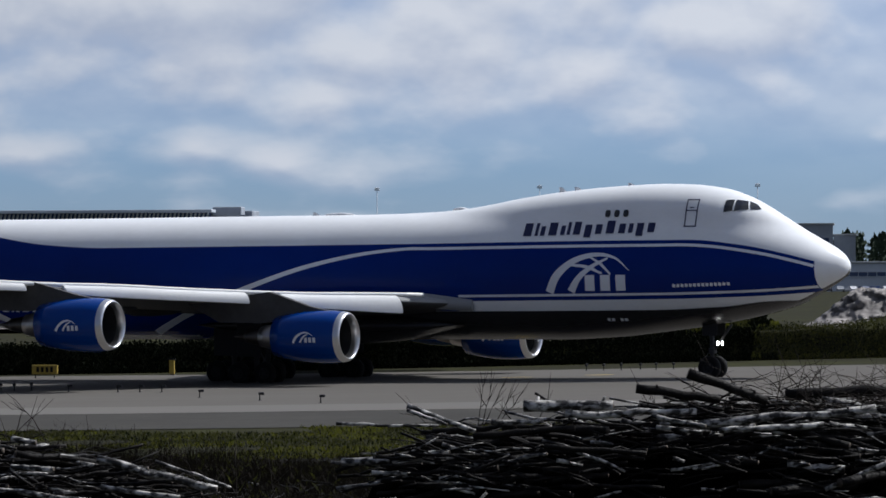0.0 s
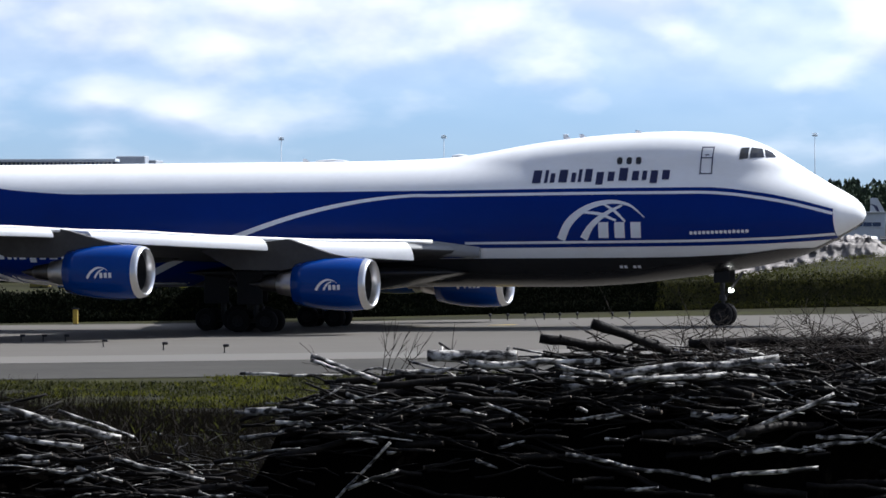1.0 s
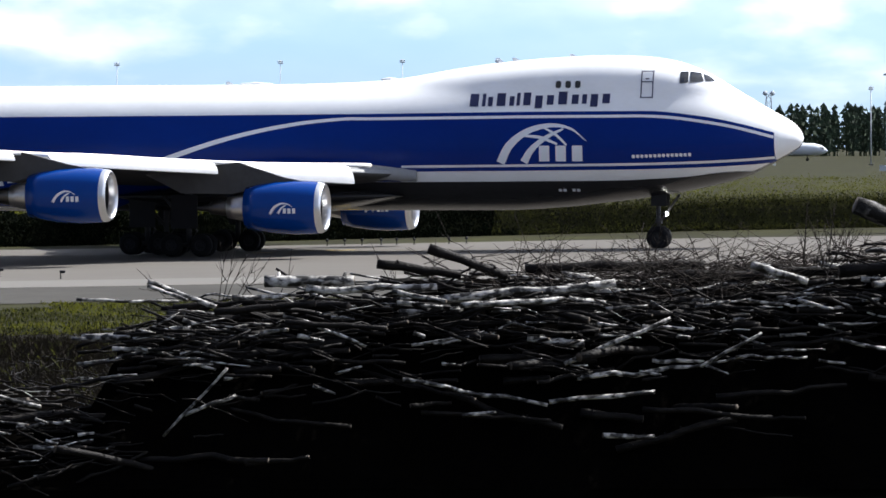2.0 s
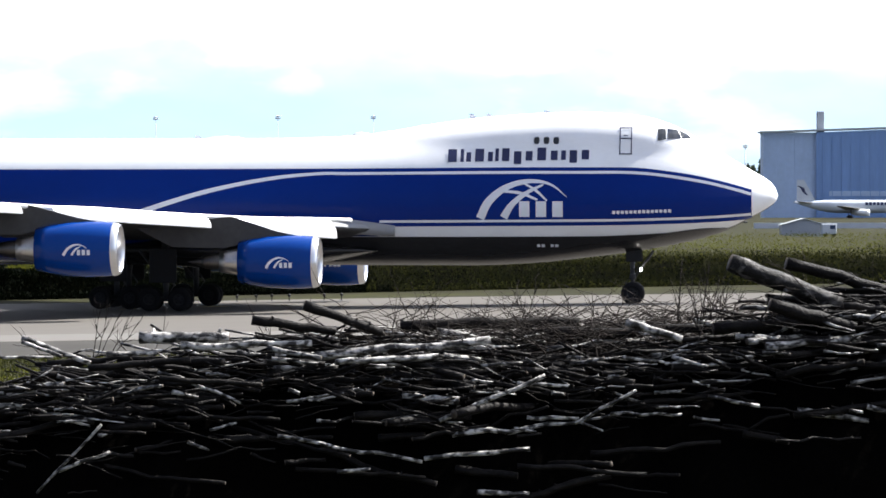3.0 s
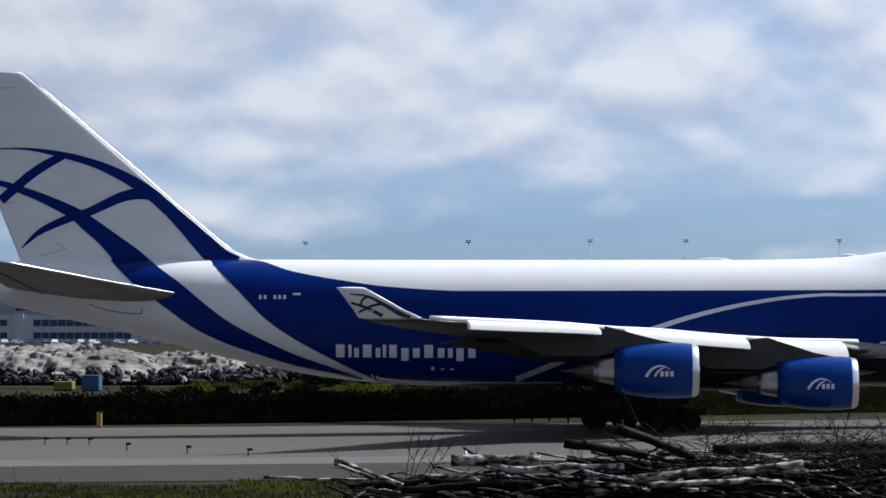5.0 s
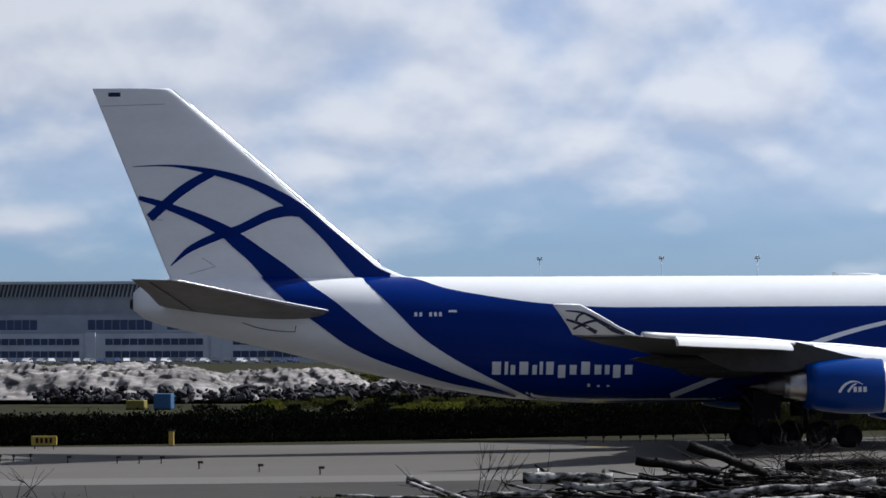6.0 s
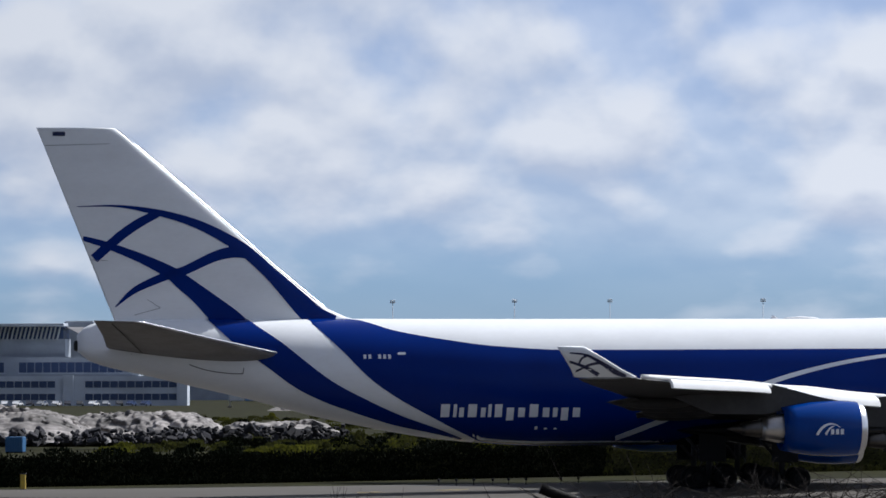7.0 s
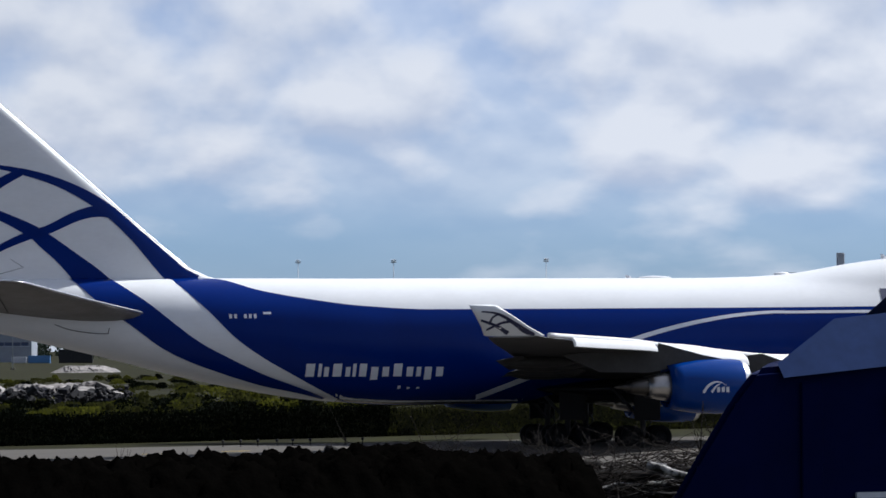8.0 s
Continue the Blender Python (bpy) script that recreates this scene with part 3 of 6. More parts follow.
        skin_ribbon(g, up + [(24.15, 6.97, .16), (26.55, 6.74, .19), (29.27, 6.24, .22), (32.0, 5.5, .25), (36.6, 3.94, .3), (40.25, 2.5, .3)], 0.035, side, 110)
        part("curved_stripe", g.mesh("curved_stripe", [M_STRIPE], True), ac, "thin white stripe that sweeps down under the wing")
        g = Geo()
        skin_ribbon(g, [(s, low_a(s) + .27, .13) for s in (1.3, 2.5, 4, 6, 9, 14, 20.9)], 0.035, side, 50)
        part("lower_stripe", g.mesh("lower_stripe", [M_STRIPE], True), ac, "thin white lower stripe")
        g = Geo()
        skin_ribbon(g, [(61.85, 9.6, 1.3), (61.1, 8.93, 1.45), (60.0, 7.95, 1.52), (58.63, 6.98, 1.5), (57.24, 5.91, 1.4), (55.97, 5.13, 1.15), (54.6, 4.5, .92), (52.2, 3.57, .58), (50.0, 2.95, .28), (48.5, 2.5, .1)], 0.035, side, 90, 0, 25)
        part("tail_band", g.mesh("tail_band", [M_BLUE], True), ac, "blue band that curves from the fin round the tail")
        for seam in ([(63.1, 6.5), (62.2, 6.2), (61.0, 6.02), (60.3, 6.0)], [(60.3, 6.0), (60.25, 6.3)]):
            g = Geo()
            skin_ribbon(g, [(a, b, .04) for a, b in seam], .03, side, 12)
            part("panel_seam", g.mesh("panel_seam", [M_GEAR]), ac)
        # upper-deck windows, door outline, cockpit panes
        for s in (12.62, 12.1, 11.58):
            g = Geo()
            g.add([skin(s + .15 * math.copysign(abs(math.cos(a)) ** .6, math.cos(a)), 8.74 + .19 * math.copysign(abs(math.sin(a)) ** .6, math.sin(a)), .03, side) for a in (2 * math.pi * k / 16 for k in range(16))], [tuple(range(16)) if side > 0 else tuple(range(15, -1, -1))])
            part("cabin_window", g.mesh("cabin_window", [M_GLASS]), ac, "dark upper-deck window")
        g = Geo()
        for pts in ([(8.2, 9.42), (8.2, 8.0)], [(7.6, 9.42), (7.6, 8.0)], [(8.24, 9.4), (7.56, 9.4)], [(8.24, 8.02), (7.56, 8.02)], [(8.0, 9.0), (7.8, 9.0)], [(8.2, 8.85), (7.6, 8.85)]):
            skin_ribbon(g, [(a, b, .055) for a, b in pts], .03, side, 6)
        part("door_outline", g.mesh("door_outline", [M_NAVY]), ac, "dark painted outline of the crew door")
        for q in ([(6.22, 9.36), (5.82, 9.38), (5.78, 8.8), (6.22, 8.74)], [(5.74, 9.38), (5.2, 9.3), (5.0, 8.86), (5.7, 8.8)], [(5.12, 9.29), (4.72, 9.1), (4.46, 8.86), (4.92, 8.86)]):
            g = Geo()
            grid = [[skin(q[0][0] * (1 - a) * (1 - b) + q[1][0] * a * (1 - b) + q[2][0] * a * b + q[3][0] * (1 - a) * b, q[0][1] * (1 - a) * (1 - b) + q[1][1] * a * (1 - b) + q[2][1] * a * b + q[3][1] * (1 - a) * b, .03, side) for b in (1, .5, 0)] for a in (0, .5, 1)]
            sheet(g, [r[::-1] for r in grid] if side > 0 else grid, -side if side > 0 else side)
            part("cockpit_window", g.mesh("cockpit_window", [M_GLASS]), ac, "dark cockpit window pane")
        lettering(ac, side)
    # blades and domes on the roof
    for s, h in ((16.1, .28), (15.2, .2), (12.1, .16), (31.0, .2)):
        g = Geo()
        z = Z_TOP(s) - .03
        g.add([(S0 - s + a, b, z + c) for a, b, c in ((.22, 0, 0), (-.05, .05, 0), (-.25, 0, 0), (-.05, -.05, 0), (-.1, 0, h), (-.28, 0, h))], [(0, 1, 4), (1, 2, 5, 4), (0, 4, 3), (3, 4, 5, 2), (0, 3, 2, 1)])
        part("antenna", g.mesh("antenna", [M_STRIPE]), ac)
    for s, w in ((29.6, 1.0), (22.2, .5)):
        g = Geo()
        g.lathe([(-w, .02), (-w * .8, .1), (0, .16), (w * .8, .1), (w, .02)], 14, c=(S0 - s, 0, Z_TOP(s) - .02), close=True)
        part("antenna_fairing", g.mesh("antenna_fairing", [M_WHITE], True), ac, "long low antenna fairing on the roof")
    g = Geo()
    g.lathe([(0, .3), (-.16, .26), (-.2, .2), (-.05, .18), (.25, .17)], 16, c=(S0 - 68.88, 0, 7.5))
    part("exhaust_cone", g.mesh("exhaust_cone", [M_DARK], True), ac, "sooty tail exhaust opening")


def bar_row(ac, m, label, s, z, heights, pitch, w, side, slope=0.0, lean=0.0):
    """Upright bars in a row, aft to fore on the starboard side, each a part."""
    for k, h in enumerate(heights):
        if not h:
            continue
        a = s - k * pitch
        lo = z + slope * k * pitch
        g = Geo()
        skin_ribbon(g, [(a, lo, w), (a - lean * h * .5, lo + h * .5, w), (a - lean * h, lo + h, w)], .03, side, 5)
        part("letter_bar", g.mesh("letter_bar", [m]), ac, label)


# breadth, height and drop of each bar, as shares of the letter height
WORD = [(.72, 1, 0), (.28, 1, 0), (.39, .74, 0), (.72, 1, 0), (.39, .74, 0), (.28, 1, 0), (.61, 1, 0), (.61, .74, .25), (.56, .74, 0), (.72, 1, 0), (.56, .74, 0), (.39, .74, 0), (.61, .74, .25), (.61, .74, 0)]


def word_row(ac, m, label, s, z, length, cap, side, slope):
    """A word as plain bars of its letters' breadths and heights, each a part."""
    k, at = length / sum(w for w, _, _ in WORD), 0.0
    for w, h, d in WORD:
        a = s - (at + w / 2) * k
        lo = z + slope * (at + w / 2) * k
        g = Geo()
        skin_ribbon(g, [(a, lo - d * cap, w * k * .62), (a, lo + h * cap * .5, w * k * .62), (a, lo + h * cap, w * k * .62)], .03, side, 5)
        part("letter_bar", g.mesh("letter_bar", [m]), ac, label)
        at += w


def lettering(ac, side):
    """Lettering and badges, as plain bars and bows of their size and colour."""
    word_row(ac, M_NAVY, "navy bar in place of a letter", 17.45, 7.58, 7.75, .68, side, .02)
    word_row(ac, M_STRIPE, "white bar in place of a letter", 50.0, 3.68, 7.7, .68, side, -.004)
    bar_row(ac, M_STRIPE, "small pale bar under the rear lettering", 44.7, 3.0, [.17, 0, .09, 0, .09], .26, .16, side)
    bar_row(ac, M_STRIPE, "small pale bar on the belly", 12.5, 3.12, [.14, .14, 0, .14, .14], .24, .17, side)
    bar_row(ac, M_STRIPE, "small slanted white bar", 8.5, 4.86, [.16] * 14, .225, .16, side, .03, .25)
    bar_row(ac, M_STRIPE, "small white bar", 53.9, 6.76, [.22, .22, 0, .22, .22, .22], .26, .15, side)
    bar_row(ac, M_STRIPE, "small white bar", 51.95, 6.97, [.12], .3, .42, side)
    for bow, n in (([(15.55, 4.62, .45), (15.05, 5.55, .42), (14.1, 6.28, .32), (12.9, 6.58, .22), (11.8, 6.4, .12), (10.95, 5.75, .03)], 30),
                   ([(14.3, 4.66, .42), (13.85, 5.35, .32), (13.1, 5.95, .22), (12.2, 6.4, .1)], 16),
                   ([(14.35, 6.05, .12), (13.4, 5.95, .16), (12.5, 5.6, .12)], 10), ([(13.3, 6.5, .08), (12.6, 6.1, .14), (12.0, 5.55, .1)], 10)):
        g = Geo()
        skin_ribbon(g, bow, .03, side, n)
        part("badge_bow", g.mesh("badge_bow", [M_STRIPE]), ac, "white bow of the side badge")
    bar_row(ac, M_STRIPE, "white badge bar", 13.2, 4.7, [.82, .82, .82], .88, .55, side)


def fin_parts(ac):
    zs = [8.5, 8.75, 9.0, 9.5] + [10 + .75 * k for k in range(12)] + [18.6, 18.95, 19.05]
    n, vs, fs = 16, [], []
    for z in zs:
        a, b = fin_edges(z)
        ring = [a + (b - a) * (0.5 - 0.5 * math.cos(math.pi * k / n)) for k in range(n + 1)]
        vs += [(S0 - s, -fin_half(s, z), z) for s in ring] + [(S0 - s, fin_half(s, z), z) for s in ring[-2:0:-1]]
    c = 2 * n
    for i in range(len(zs) - 1):
        fs += [(i * c + j, i * c + (j + 1) % c, (i + 1) * c + (j + 1) % c, (i + 1) * c + j) for j in range(c)]
    fs.append(tuple((len(zs) - 1) * c + j for j in range(c)))
    fin = part("fin", mesh_of("fin", vs, fs, M_WHITE, True), ac, "tall swept white tail fin with blue bows")
    # metal tube added to draw the sunlit line on the fin's front edge
    g = Geo()
    g.tube([(S0 - fin_edges(z)[0] - .03, 0, z) for z in (9.3, 9.6, 10.4, 11.9, 13.43, 15, 16.54, 18, 18.95)], [.05, .07, .075, .075, .075, .075, .07, .065, .05], 10)
    part("leading_edge", g.mesh("leading_edge", [M_METAL], True), fin, "bright metal tube added for the sunlit line of the leading edge")
    for side in (-1, 1):
        for arc in FIN_ARCS:
            g = Geo()
            fin_ribbon(g, arc, side)
            part("painted_bow", g.mesh("painted_bow", [M_BLUE], True), fin, "curved blue painted bow")
        for sa, za, sb, zb in ((68.2, 12.05, 67.3, 12.0), (65.2, 9.95, 64.5, 9.5), (64.5, 9.5, 65.9, 9.12), (67.2, 18.2, 70.6, 18.1)):
            g = Geo()
            fin_ribbon(g, [(sa, za, .025), ((sa + sb) / 2, (za + zb) / 2, .025), (sb, zb, .025)], side, 6)
            part("rudder_seam", g.mesh("rudder_seam", [M_WING]), fin)
        g = Geo()
        fin_ribbon(g, [(70.2, 18.72, .22), (69.9, 18.72, .22), (69.55, 18.72, .22)], side, 6)
        part("lettering", g.mesh("lettering", [M_NAVY]), fin, "small dark bar")


def lifting(secs, side, n=14, over=.55, under=.45):
    """Verts and faces of a wing from (span, le, te, z, thickness, drop) sections."""
    vs, fs = [], []
    for y, le, te, z, th, drop in secs:
        c = te - le
        ring = []
        for k in range(n + 1):
            q = 0.5 - 0.5 * math.cos(math.pi * k / n)
            t = th * c * (1.48 * math.sqrt(q) - 0.63 * q - 1.76 * q * q + 1.42 * q ** 3 - 0.51 * q ** 4) * 1.0
            ring.append((le + c * q, z - drop * q, t))
        vs += [(S0 - s, side * y, h + t * over) for s, h, t in ring] + [(S0 - s, side * y, h - t * under) for s, h, t in ring[-2:0:-1]]
    m = 2 * n
    for i in range(len(secs) - 1):
        for j in range(m):
            f = (i * m + j, i * m + (j + 1) % m, (i + 1) * m + (j + 1) % m, (i + 1) * m + j)
            fs.append(f if side < 0 else f[::-1])
    fs += [tuple(range(m)), tuple((len(secs) - 1) * m + j for j in range(m))]
    return vs, fs


LE = lambda y: 28.6 + 0.862 * (y - 11.7)
TE = lambda y: float(np.interp(y, [2, 12, 31.4], [38.4, 40.6, 47.95]))
ZW = curve_of([(2, 4.0), (6, 4.2), (11.7, 4.5), (20.8, 5.1), (29, 5.5), (31.4, 5.7)])
FLAP_TOP = curve_of([(4, 4.62), (6, 4.67), (9.2, 4.72), (12.6, 4.88), (15, 5.03), (18, 5.25), (20, 5.32), (23.4, 5.55), (28.2, 5.74), (31.4, 5.86)])
FLAP_LOW = curve_of([(4, 3.5), (6, 3.6), (9.2, 3.88), (12.6, 4.2), (15, 4.36), (18, 4.58), (22, 4.97), (28.5, 5.2), (31.4, 5.4)])


def wing_parts(ac, side):
    secs = [(y, LE(y), TE(y), ZW(y), .125 if y < 12 else .10, 0.35 * (TE(y) - LE(y)) / 14) for y in (2, 4, 7, 10, 12, 15, 18, 21, 24, 27, 30, 31.4)]
    vs, fs = lifting(secs, side)
    # lower faces take the paint that holds the shade
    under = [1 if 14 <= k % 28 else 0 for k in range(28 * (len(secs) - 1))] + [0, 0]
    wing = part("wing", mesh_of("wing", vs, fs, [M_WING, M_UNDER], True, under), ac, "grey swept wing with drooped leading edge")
    # fixed white leading edge along the whole span
    ys = [4.6 + .9 * k for k in range(30)]
    g = Geo()
    g.tube([(S0 - LE(y) + .22, side * y, FLAP_TOP(y) - .11) for y in ys], [.12] * 30, 10)
    part("leading_edge", g.mesh("leading_edge", [M_FLAPW], True), wing, "white fixed leading edge")
    # drooped leading-edge flaps in sections between the engines
    for y0, y1 in ((5.9, 10.9), (12.4, 19.9), (21.5, 28.9)):
        n, m = 10, 8
        grid = []
        for i in range(n + 1):
            y = y0 + (y1 - y0) * i / n
            h, d = FLAP_TOP(y) - FLAP_LOW(y), .55 + .3 * (28 - y) / 22
            row = []
            for j in range(m + 1):
                q = j / m
                row.append((S0 - LE(y) + .1 + d * (1 - (1 - q) ** 2.2) * .8, side * y, FLAP_TOP(y) - .02 - h * (.25 * q + .75 * q ** 1.5)))
            grid.append(row)
        g = Geo()
        sheet(g, [r[::-1] for r in grid], side)
        inner = [[(p[0] - .12, p[1], p[2] - .03) for p in r] for r in grid]
        sheet(g, inner, side)
        for a, b in ((grid[0], inner[0]), (grid[-1], inner[-1])):
            g.add(a + b[::-1], [tuple(range(len(a) * 2))])
        low = [r[-1] for r in grid]
        low2 = [r[-1] for r in inner]
        g.add(low + low2, [(k, k + 1, n + 2 + k, n + 1 + k) for k in range(n)])
        part("leading_edge_flap", g.mesh("leading_edge_flap", [M_FLAPW], True), wing, "white drooped leading-edge flap")
    # trailing flaps, lowered, and their track fairings
    for y0, y1 in ((4.2, 10.8), (12.6, 20.2)):
        s2 = [(y, TE(y) - .7, TE(y) + .7, ZW(y) - .34, .09, .22) for y in (y0, (y0 + y1) / 2, y1)]
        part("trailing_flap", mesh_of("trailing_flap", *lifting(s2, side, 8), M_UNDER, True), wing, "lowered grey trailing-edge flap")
    for y in (6.5, 10.0, 14.8, 18.2):
        g = Geo()
        g.lathe([(2.4, .03), (1.8, .2), (.6, .3), (-.6, .28), (-1.3, .14), (-1.6, .03)], 14, c=(S0 - TE(y) + 1.1, side * y, ZW(y) - .5), close=True)
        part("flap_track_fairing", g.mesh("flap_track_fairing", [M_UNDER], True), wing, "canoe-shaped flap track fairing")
    # winglet
    secs = [(31.3, 45.15, 48.1, 5.72), (31.75, 46.0, 48.35, 6.1), (32.15, 46.95, 48.75, 6.65), (32.42, 47.8, 49.1, 7.1)]
    g = Geo()
    n = 8
    for y, a, b, z in secs:
        ring = [(a + (b - a) * (0.5 - 0.5 * math.cos(math.pi * k / n)), .07 * math.sin(math.pi * k / n) ** .7) for k in range(n + 1)]
        g.v += [(S0 - s, side * (y + t), z - t * .6) for s, t in ring] + [(S0 - s, side * (y - t), z + t * .6) for s, t in ring[-2:0:-1]]
    m = 2 * n
    for i in range(len(secs) - 1):
        g.f += [(i * m + j, i * m + (j + 1) % m, (i + 1) * m + (j + 1) % m, (i + 1) * m + j) for j in range(m)]
    g.f.append(tuple((len(secs) - 1) * m + j for j in range(m)))
    g.i = [0] * len(g.f)
    winglet = part("winglet", g.mesh("winglet", [M_WHITE], True), ac, "upturned white winglet with dark bows")

    def on_winglet(s, z):
        y = float(np.interp(z, [5.72, 6.1, 6.65, 7.1], [31.3, 31.75, 32.15, 32.42]))
        return (S0 - s, side * (y + .09), z - .03)

    g = Geo()
    for pts in ([(48.5, 6.85, .06), (47.7, 6.75, .1), (46.9, 6.35, .16), (46.2, 5.95, .22), (45.7, 5.78, .12)], [(48.45, 6.45, .1), (47.7, 6.2, .14), (47.0, 5.84, .18)], [(48.1, 6.0, .1), (47.5, 6.3, .12), (47.0, 6.4, .12)], [(48.0, 6.35, .1), (47.9, 6.6, .1), (47.6, 6.75, .1)]):
        line = spline(pts, 12)
        grid = []
        for k, (s, z, w) in enumerate(line):
            a, b = line[max(k - 1, 0)], line[min(k + 1, 11)]
            d = np.array([b[0] - a[0], b[1] - a[1]])
            d = d / (np.linalg.norm(d) + 1e-9)
            grid.append([on_winglet(s - d[1] * w * q, z + d[0] * w * q) for q in (-.5, .5)])
        sheet(g, grid, side)
    part("painted_bow", g.mesh("painted_bow", [M_NAVY]), winglet, "dark bows on the winglet")
    # tailplane
    secs = [(.6, 57.3, 67.2, 6.82, .105, -.5), (2, 58.5, 67.5, 7.05, .105, -.36), (6, 62.2, 68.0, 7.73, .09, -.25), (10.6, 66.2, 68.75, 8.53, .07, -.1), (11.05, 66.85, 68.8, 8.61, .035, -.06)]
    tp = part("tailplane", mesh_of("tailplane", *lifting(secs, side, 14, .35, 1.0), M_TAILPL, True), ac, "dark grey tailplane blade")
    # added metal tube again, for the tailplane's sunlit edge
    g = Geo()
    g.tube([(S0 - q[1] - .02, side * q[0], q[3] + .03) for q in secs], [.07, .07, .065, .05, .03], 10)
    part("leading_edge", g.mesh("leading_edge", [M_METAL], True), tp, "bright metal tube added for the sunlit line of the leading edge")
    g = Geo()
    a, b = secs[1], secs[3]
    for k in range(2):
        g.box(-.01, .01, -.01, .01, -.02, .02, m=pose(S0 - a[2] + 1.3, side * (a[0] + 3 * k), a[3]))
    g.tube([(S0 - a[2] + 1.9, side * a[0], a[3] + .02), (S0 - b[2] + .9, side * b[0], b[3] - .02)], [.025, .025], 6)
    part("elevator_hinge_line", g.mesh("elevator_hinge_line", [M_DARK]), tp)


def engine_parts(ac, y, s, zc, side):
    """A turbofan under the wing: blue cowl, bare metal lip and nozzle."""
    eng = part("engine", None, ac, "blue turbofan engine under the wing", pose(S0 - s, side * y, zc))
    g = Geo()
    g.lathe([(-.34, 1.315), (-.8, 1.36), (-1.6, 1.38), (-2.6, 1.33), (-3.5, 1.2), (-4.15, 1.06), (-4.12, 1.0), (-3.5, 1.0)], 40)
    part("cowl", g.mesh("cowl", [M_COWL], True), eng, "bright blue engine cowl")
    g = Geo()
    g.lathe([(-.34, 1.317), (-.15, 1.28), (-.04, 1.22), (0, 1.16), (-.04, 1.1), (-.2, 1.06), (-.45, 1.04)], 40)
    part("intake_lip", g.mesh("intake_lip", [M_METAL], True), eng, "bright bare metal intake lip")
    # duct and spinner in near-black metal: the intake's shade is in the colour
    g = Geo()
    g.lathe([(-.45, 1.04), (-1.0, 1.07), (-1.5, 1.1)], 40)
    g.lathe([(-1.5, 1.1), (-1.52, .3)], 40)
    part("intake_duct", g.mesh("intake_duct", [M_DARK], True), eng)
    g = Geo()
    for k in range(24):
        a = 2 * math.pi * k / 24
        q = pose(0, 0, 0, math.degrees(a)) @ pose(-1.35, 0, .68, 0, 0, 38)
        g.box(-.11, .11, -.012, .012, -.4, .4, m=q)
    part("fan", g.mesh("fan", [M_DARK]), eng, "dark fan blades")
    g = Geo()
    g.lathe([(-.85, .01), (-1.0, .14), (-1.2, .26), (-1.42, .34)], 20)
    part("spinner", g.mesh("spinner", [M_DARK], True), eng)
    g = Geo()
    g.lathe([(-3.4, .8), (-4.15, .72), (-4.8, .6), (-5.15, .53), (-5.13, .49), (-4.9, .49)], 32)
    part("nozzle", g.mesh("nozzle", [M_NOZZLE], True), eng, "heat-stained bare metal nozzle")
    g = Geo()
    g.lathe([(-4.9, .46), (-5.4, .42), (-5.9, .34), (-6.1, .3), (-6.08, .26), (-5.7, .26), (-6.2, .2), (-6.8, .03)], 28)
    part("exhaust_plug", g.mesh("exhaust_plug", [M_PLUG], True), eng, "metal exhaust plug, dimmed in colour for its shade")
    # pylon
    top = ZW(y) - zc
    w = .2
    prof = [(-.9, 1.3), (-2.2, 1.55), (-4.6, top + .25), (-9.5, top - .35), (-7.6, .75), (-5.0, .7), (-3.6, 1.0)]
    g = Geo()
    g.add([(a, -w, b) for a, b in prof] + [(a, w, b) for a, b in prof], [tuple(range(7)), tuple(range(13, 6, -1))] + [(k, 7 + k, 7 + (k + 1) % 7, (k + 1) % 7) for k in range(7)])
    part("pylon", g.mesh("pylon", [M_UNDER]), eng, "grey engine pylon")
    # badge on the outer face
    for out in (-1, 1):
        g = Geo()

        def spot(a, h):
            r = 1.395 if a > -2.2 else 1.37
            return (a, out * (math.sqrt(max(0.02, r * r - h * h)) + .02), h)

        for pts in ([(-2.62, -.3, .14), (-2.4, .02, .13), (-2.05, .22, .1), (-1.7, .2, .05), (-1.45, .05, .02)], [(-2.2, -.28, .12), (-2.0, 0, .09), (-1.75, .15, .04)]):
            line = spline(pts, 12)
            grid = []
            for k, (a, h, wd) in enumerate(line):
                p, q = line[max(k - 1, 0)], line[min(k + 1, 11)]
                d = np.array([q[0] - p[0], q[1] - p[1]])
                d = d / (np.linalg.norm(d) + 1e-9)
                grid.append([spot(a - d[1] * wd * u, h + d[0] * wd * u) for u in (-.5, .5)])
            sheet(g, grid, out)
        for k in range(3):
            a = -1.93 + k * .24
            sheet(g, [[spot(a, -.28), spot(a, -.02)], [spot(a + .16, -.28), spot(a + .16, -.02)]], out)
        part("badge", g.mesh("badge", [M_STRIPE]), eng, "small white badge of bows and bars")
    return eng


WHEELS = []


def wheel_mesh(r=.62, w=.42):
    g = Geo()
    g.lathe([(-w / 2 + .03, r * .5), (-w / 2, r * .62), (-w / 2 + .02, r * .88), (-w / 2 + .1, r * .98), (0, r), (w / 2 - .1, r * .98), (w / 2 - .02, r * .88), (w / 2, r * .62), (w / 2 - .03, r * .5)], 28, 0, "y")
    g.lathe([(-w / 2 + .03, r * .5), (-w / 2 + .08, r * .4), (-w / 2 + .02, r * .18), (-w / 2 + .02, .01)], 20, 1, "y")
    g.lathe([(w / 2 - .03, r * .5), (w / 2 - .08, r * .4), (w / 2 - .02, r * .18), (w / 2 - .02, .01)], 20, 1, "y")
    for k in range(5):
        a = 2 * math.pi * k / 5
        for e in (-1, 1):
            g.box(-.04, .04, -.02, .02, -.04, .04, 0, m=pose(math.cos(a) * r * .3, e * (w / 2 - .03), math.sin(a) * r * .3))
    return g.mesh("wheel", [M_TYRE, M_HUB], True)


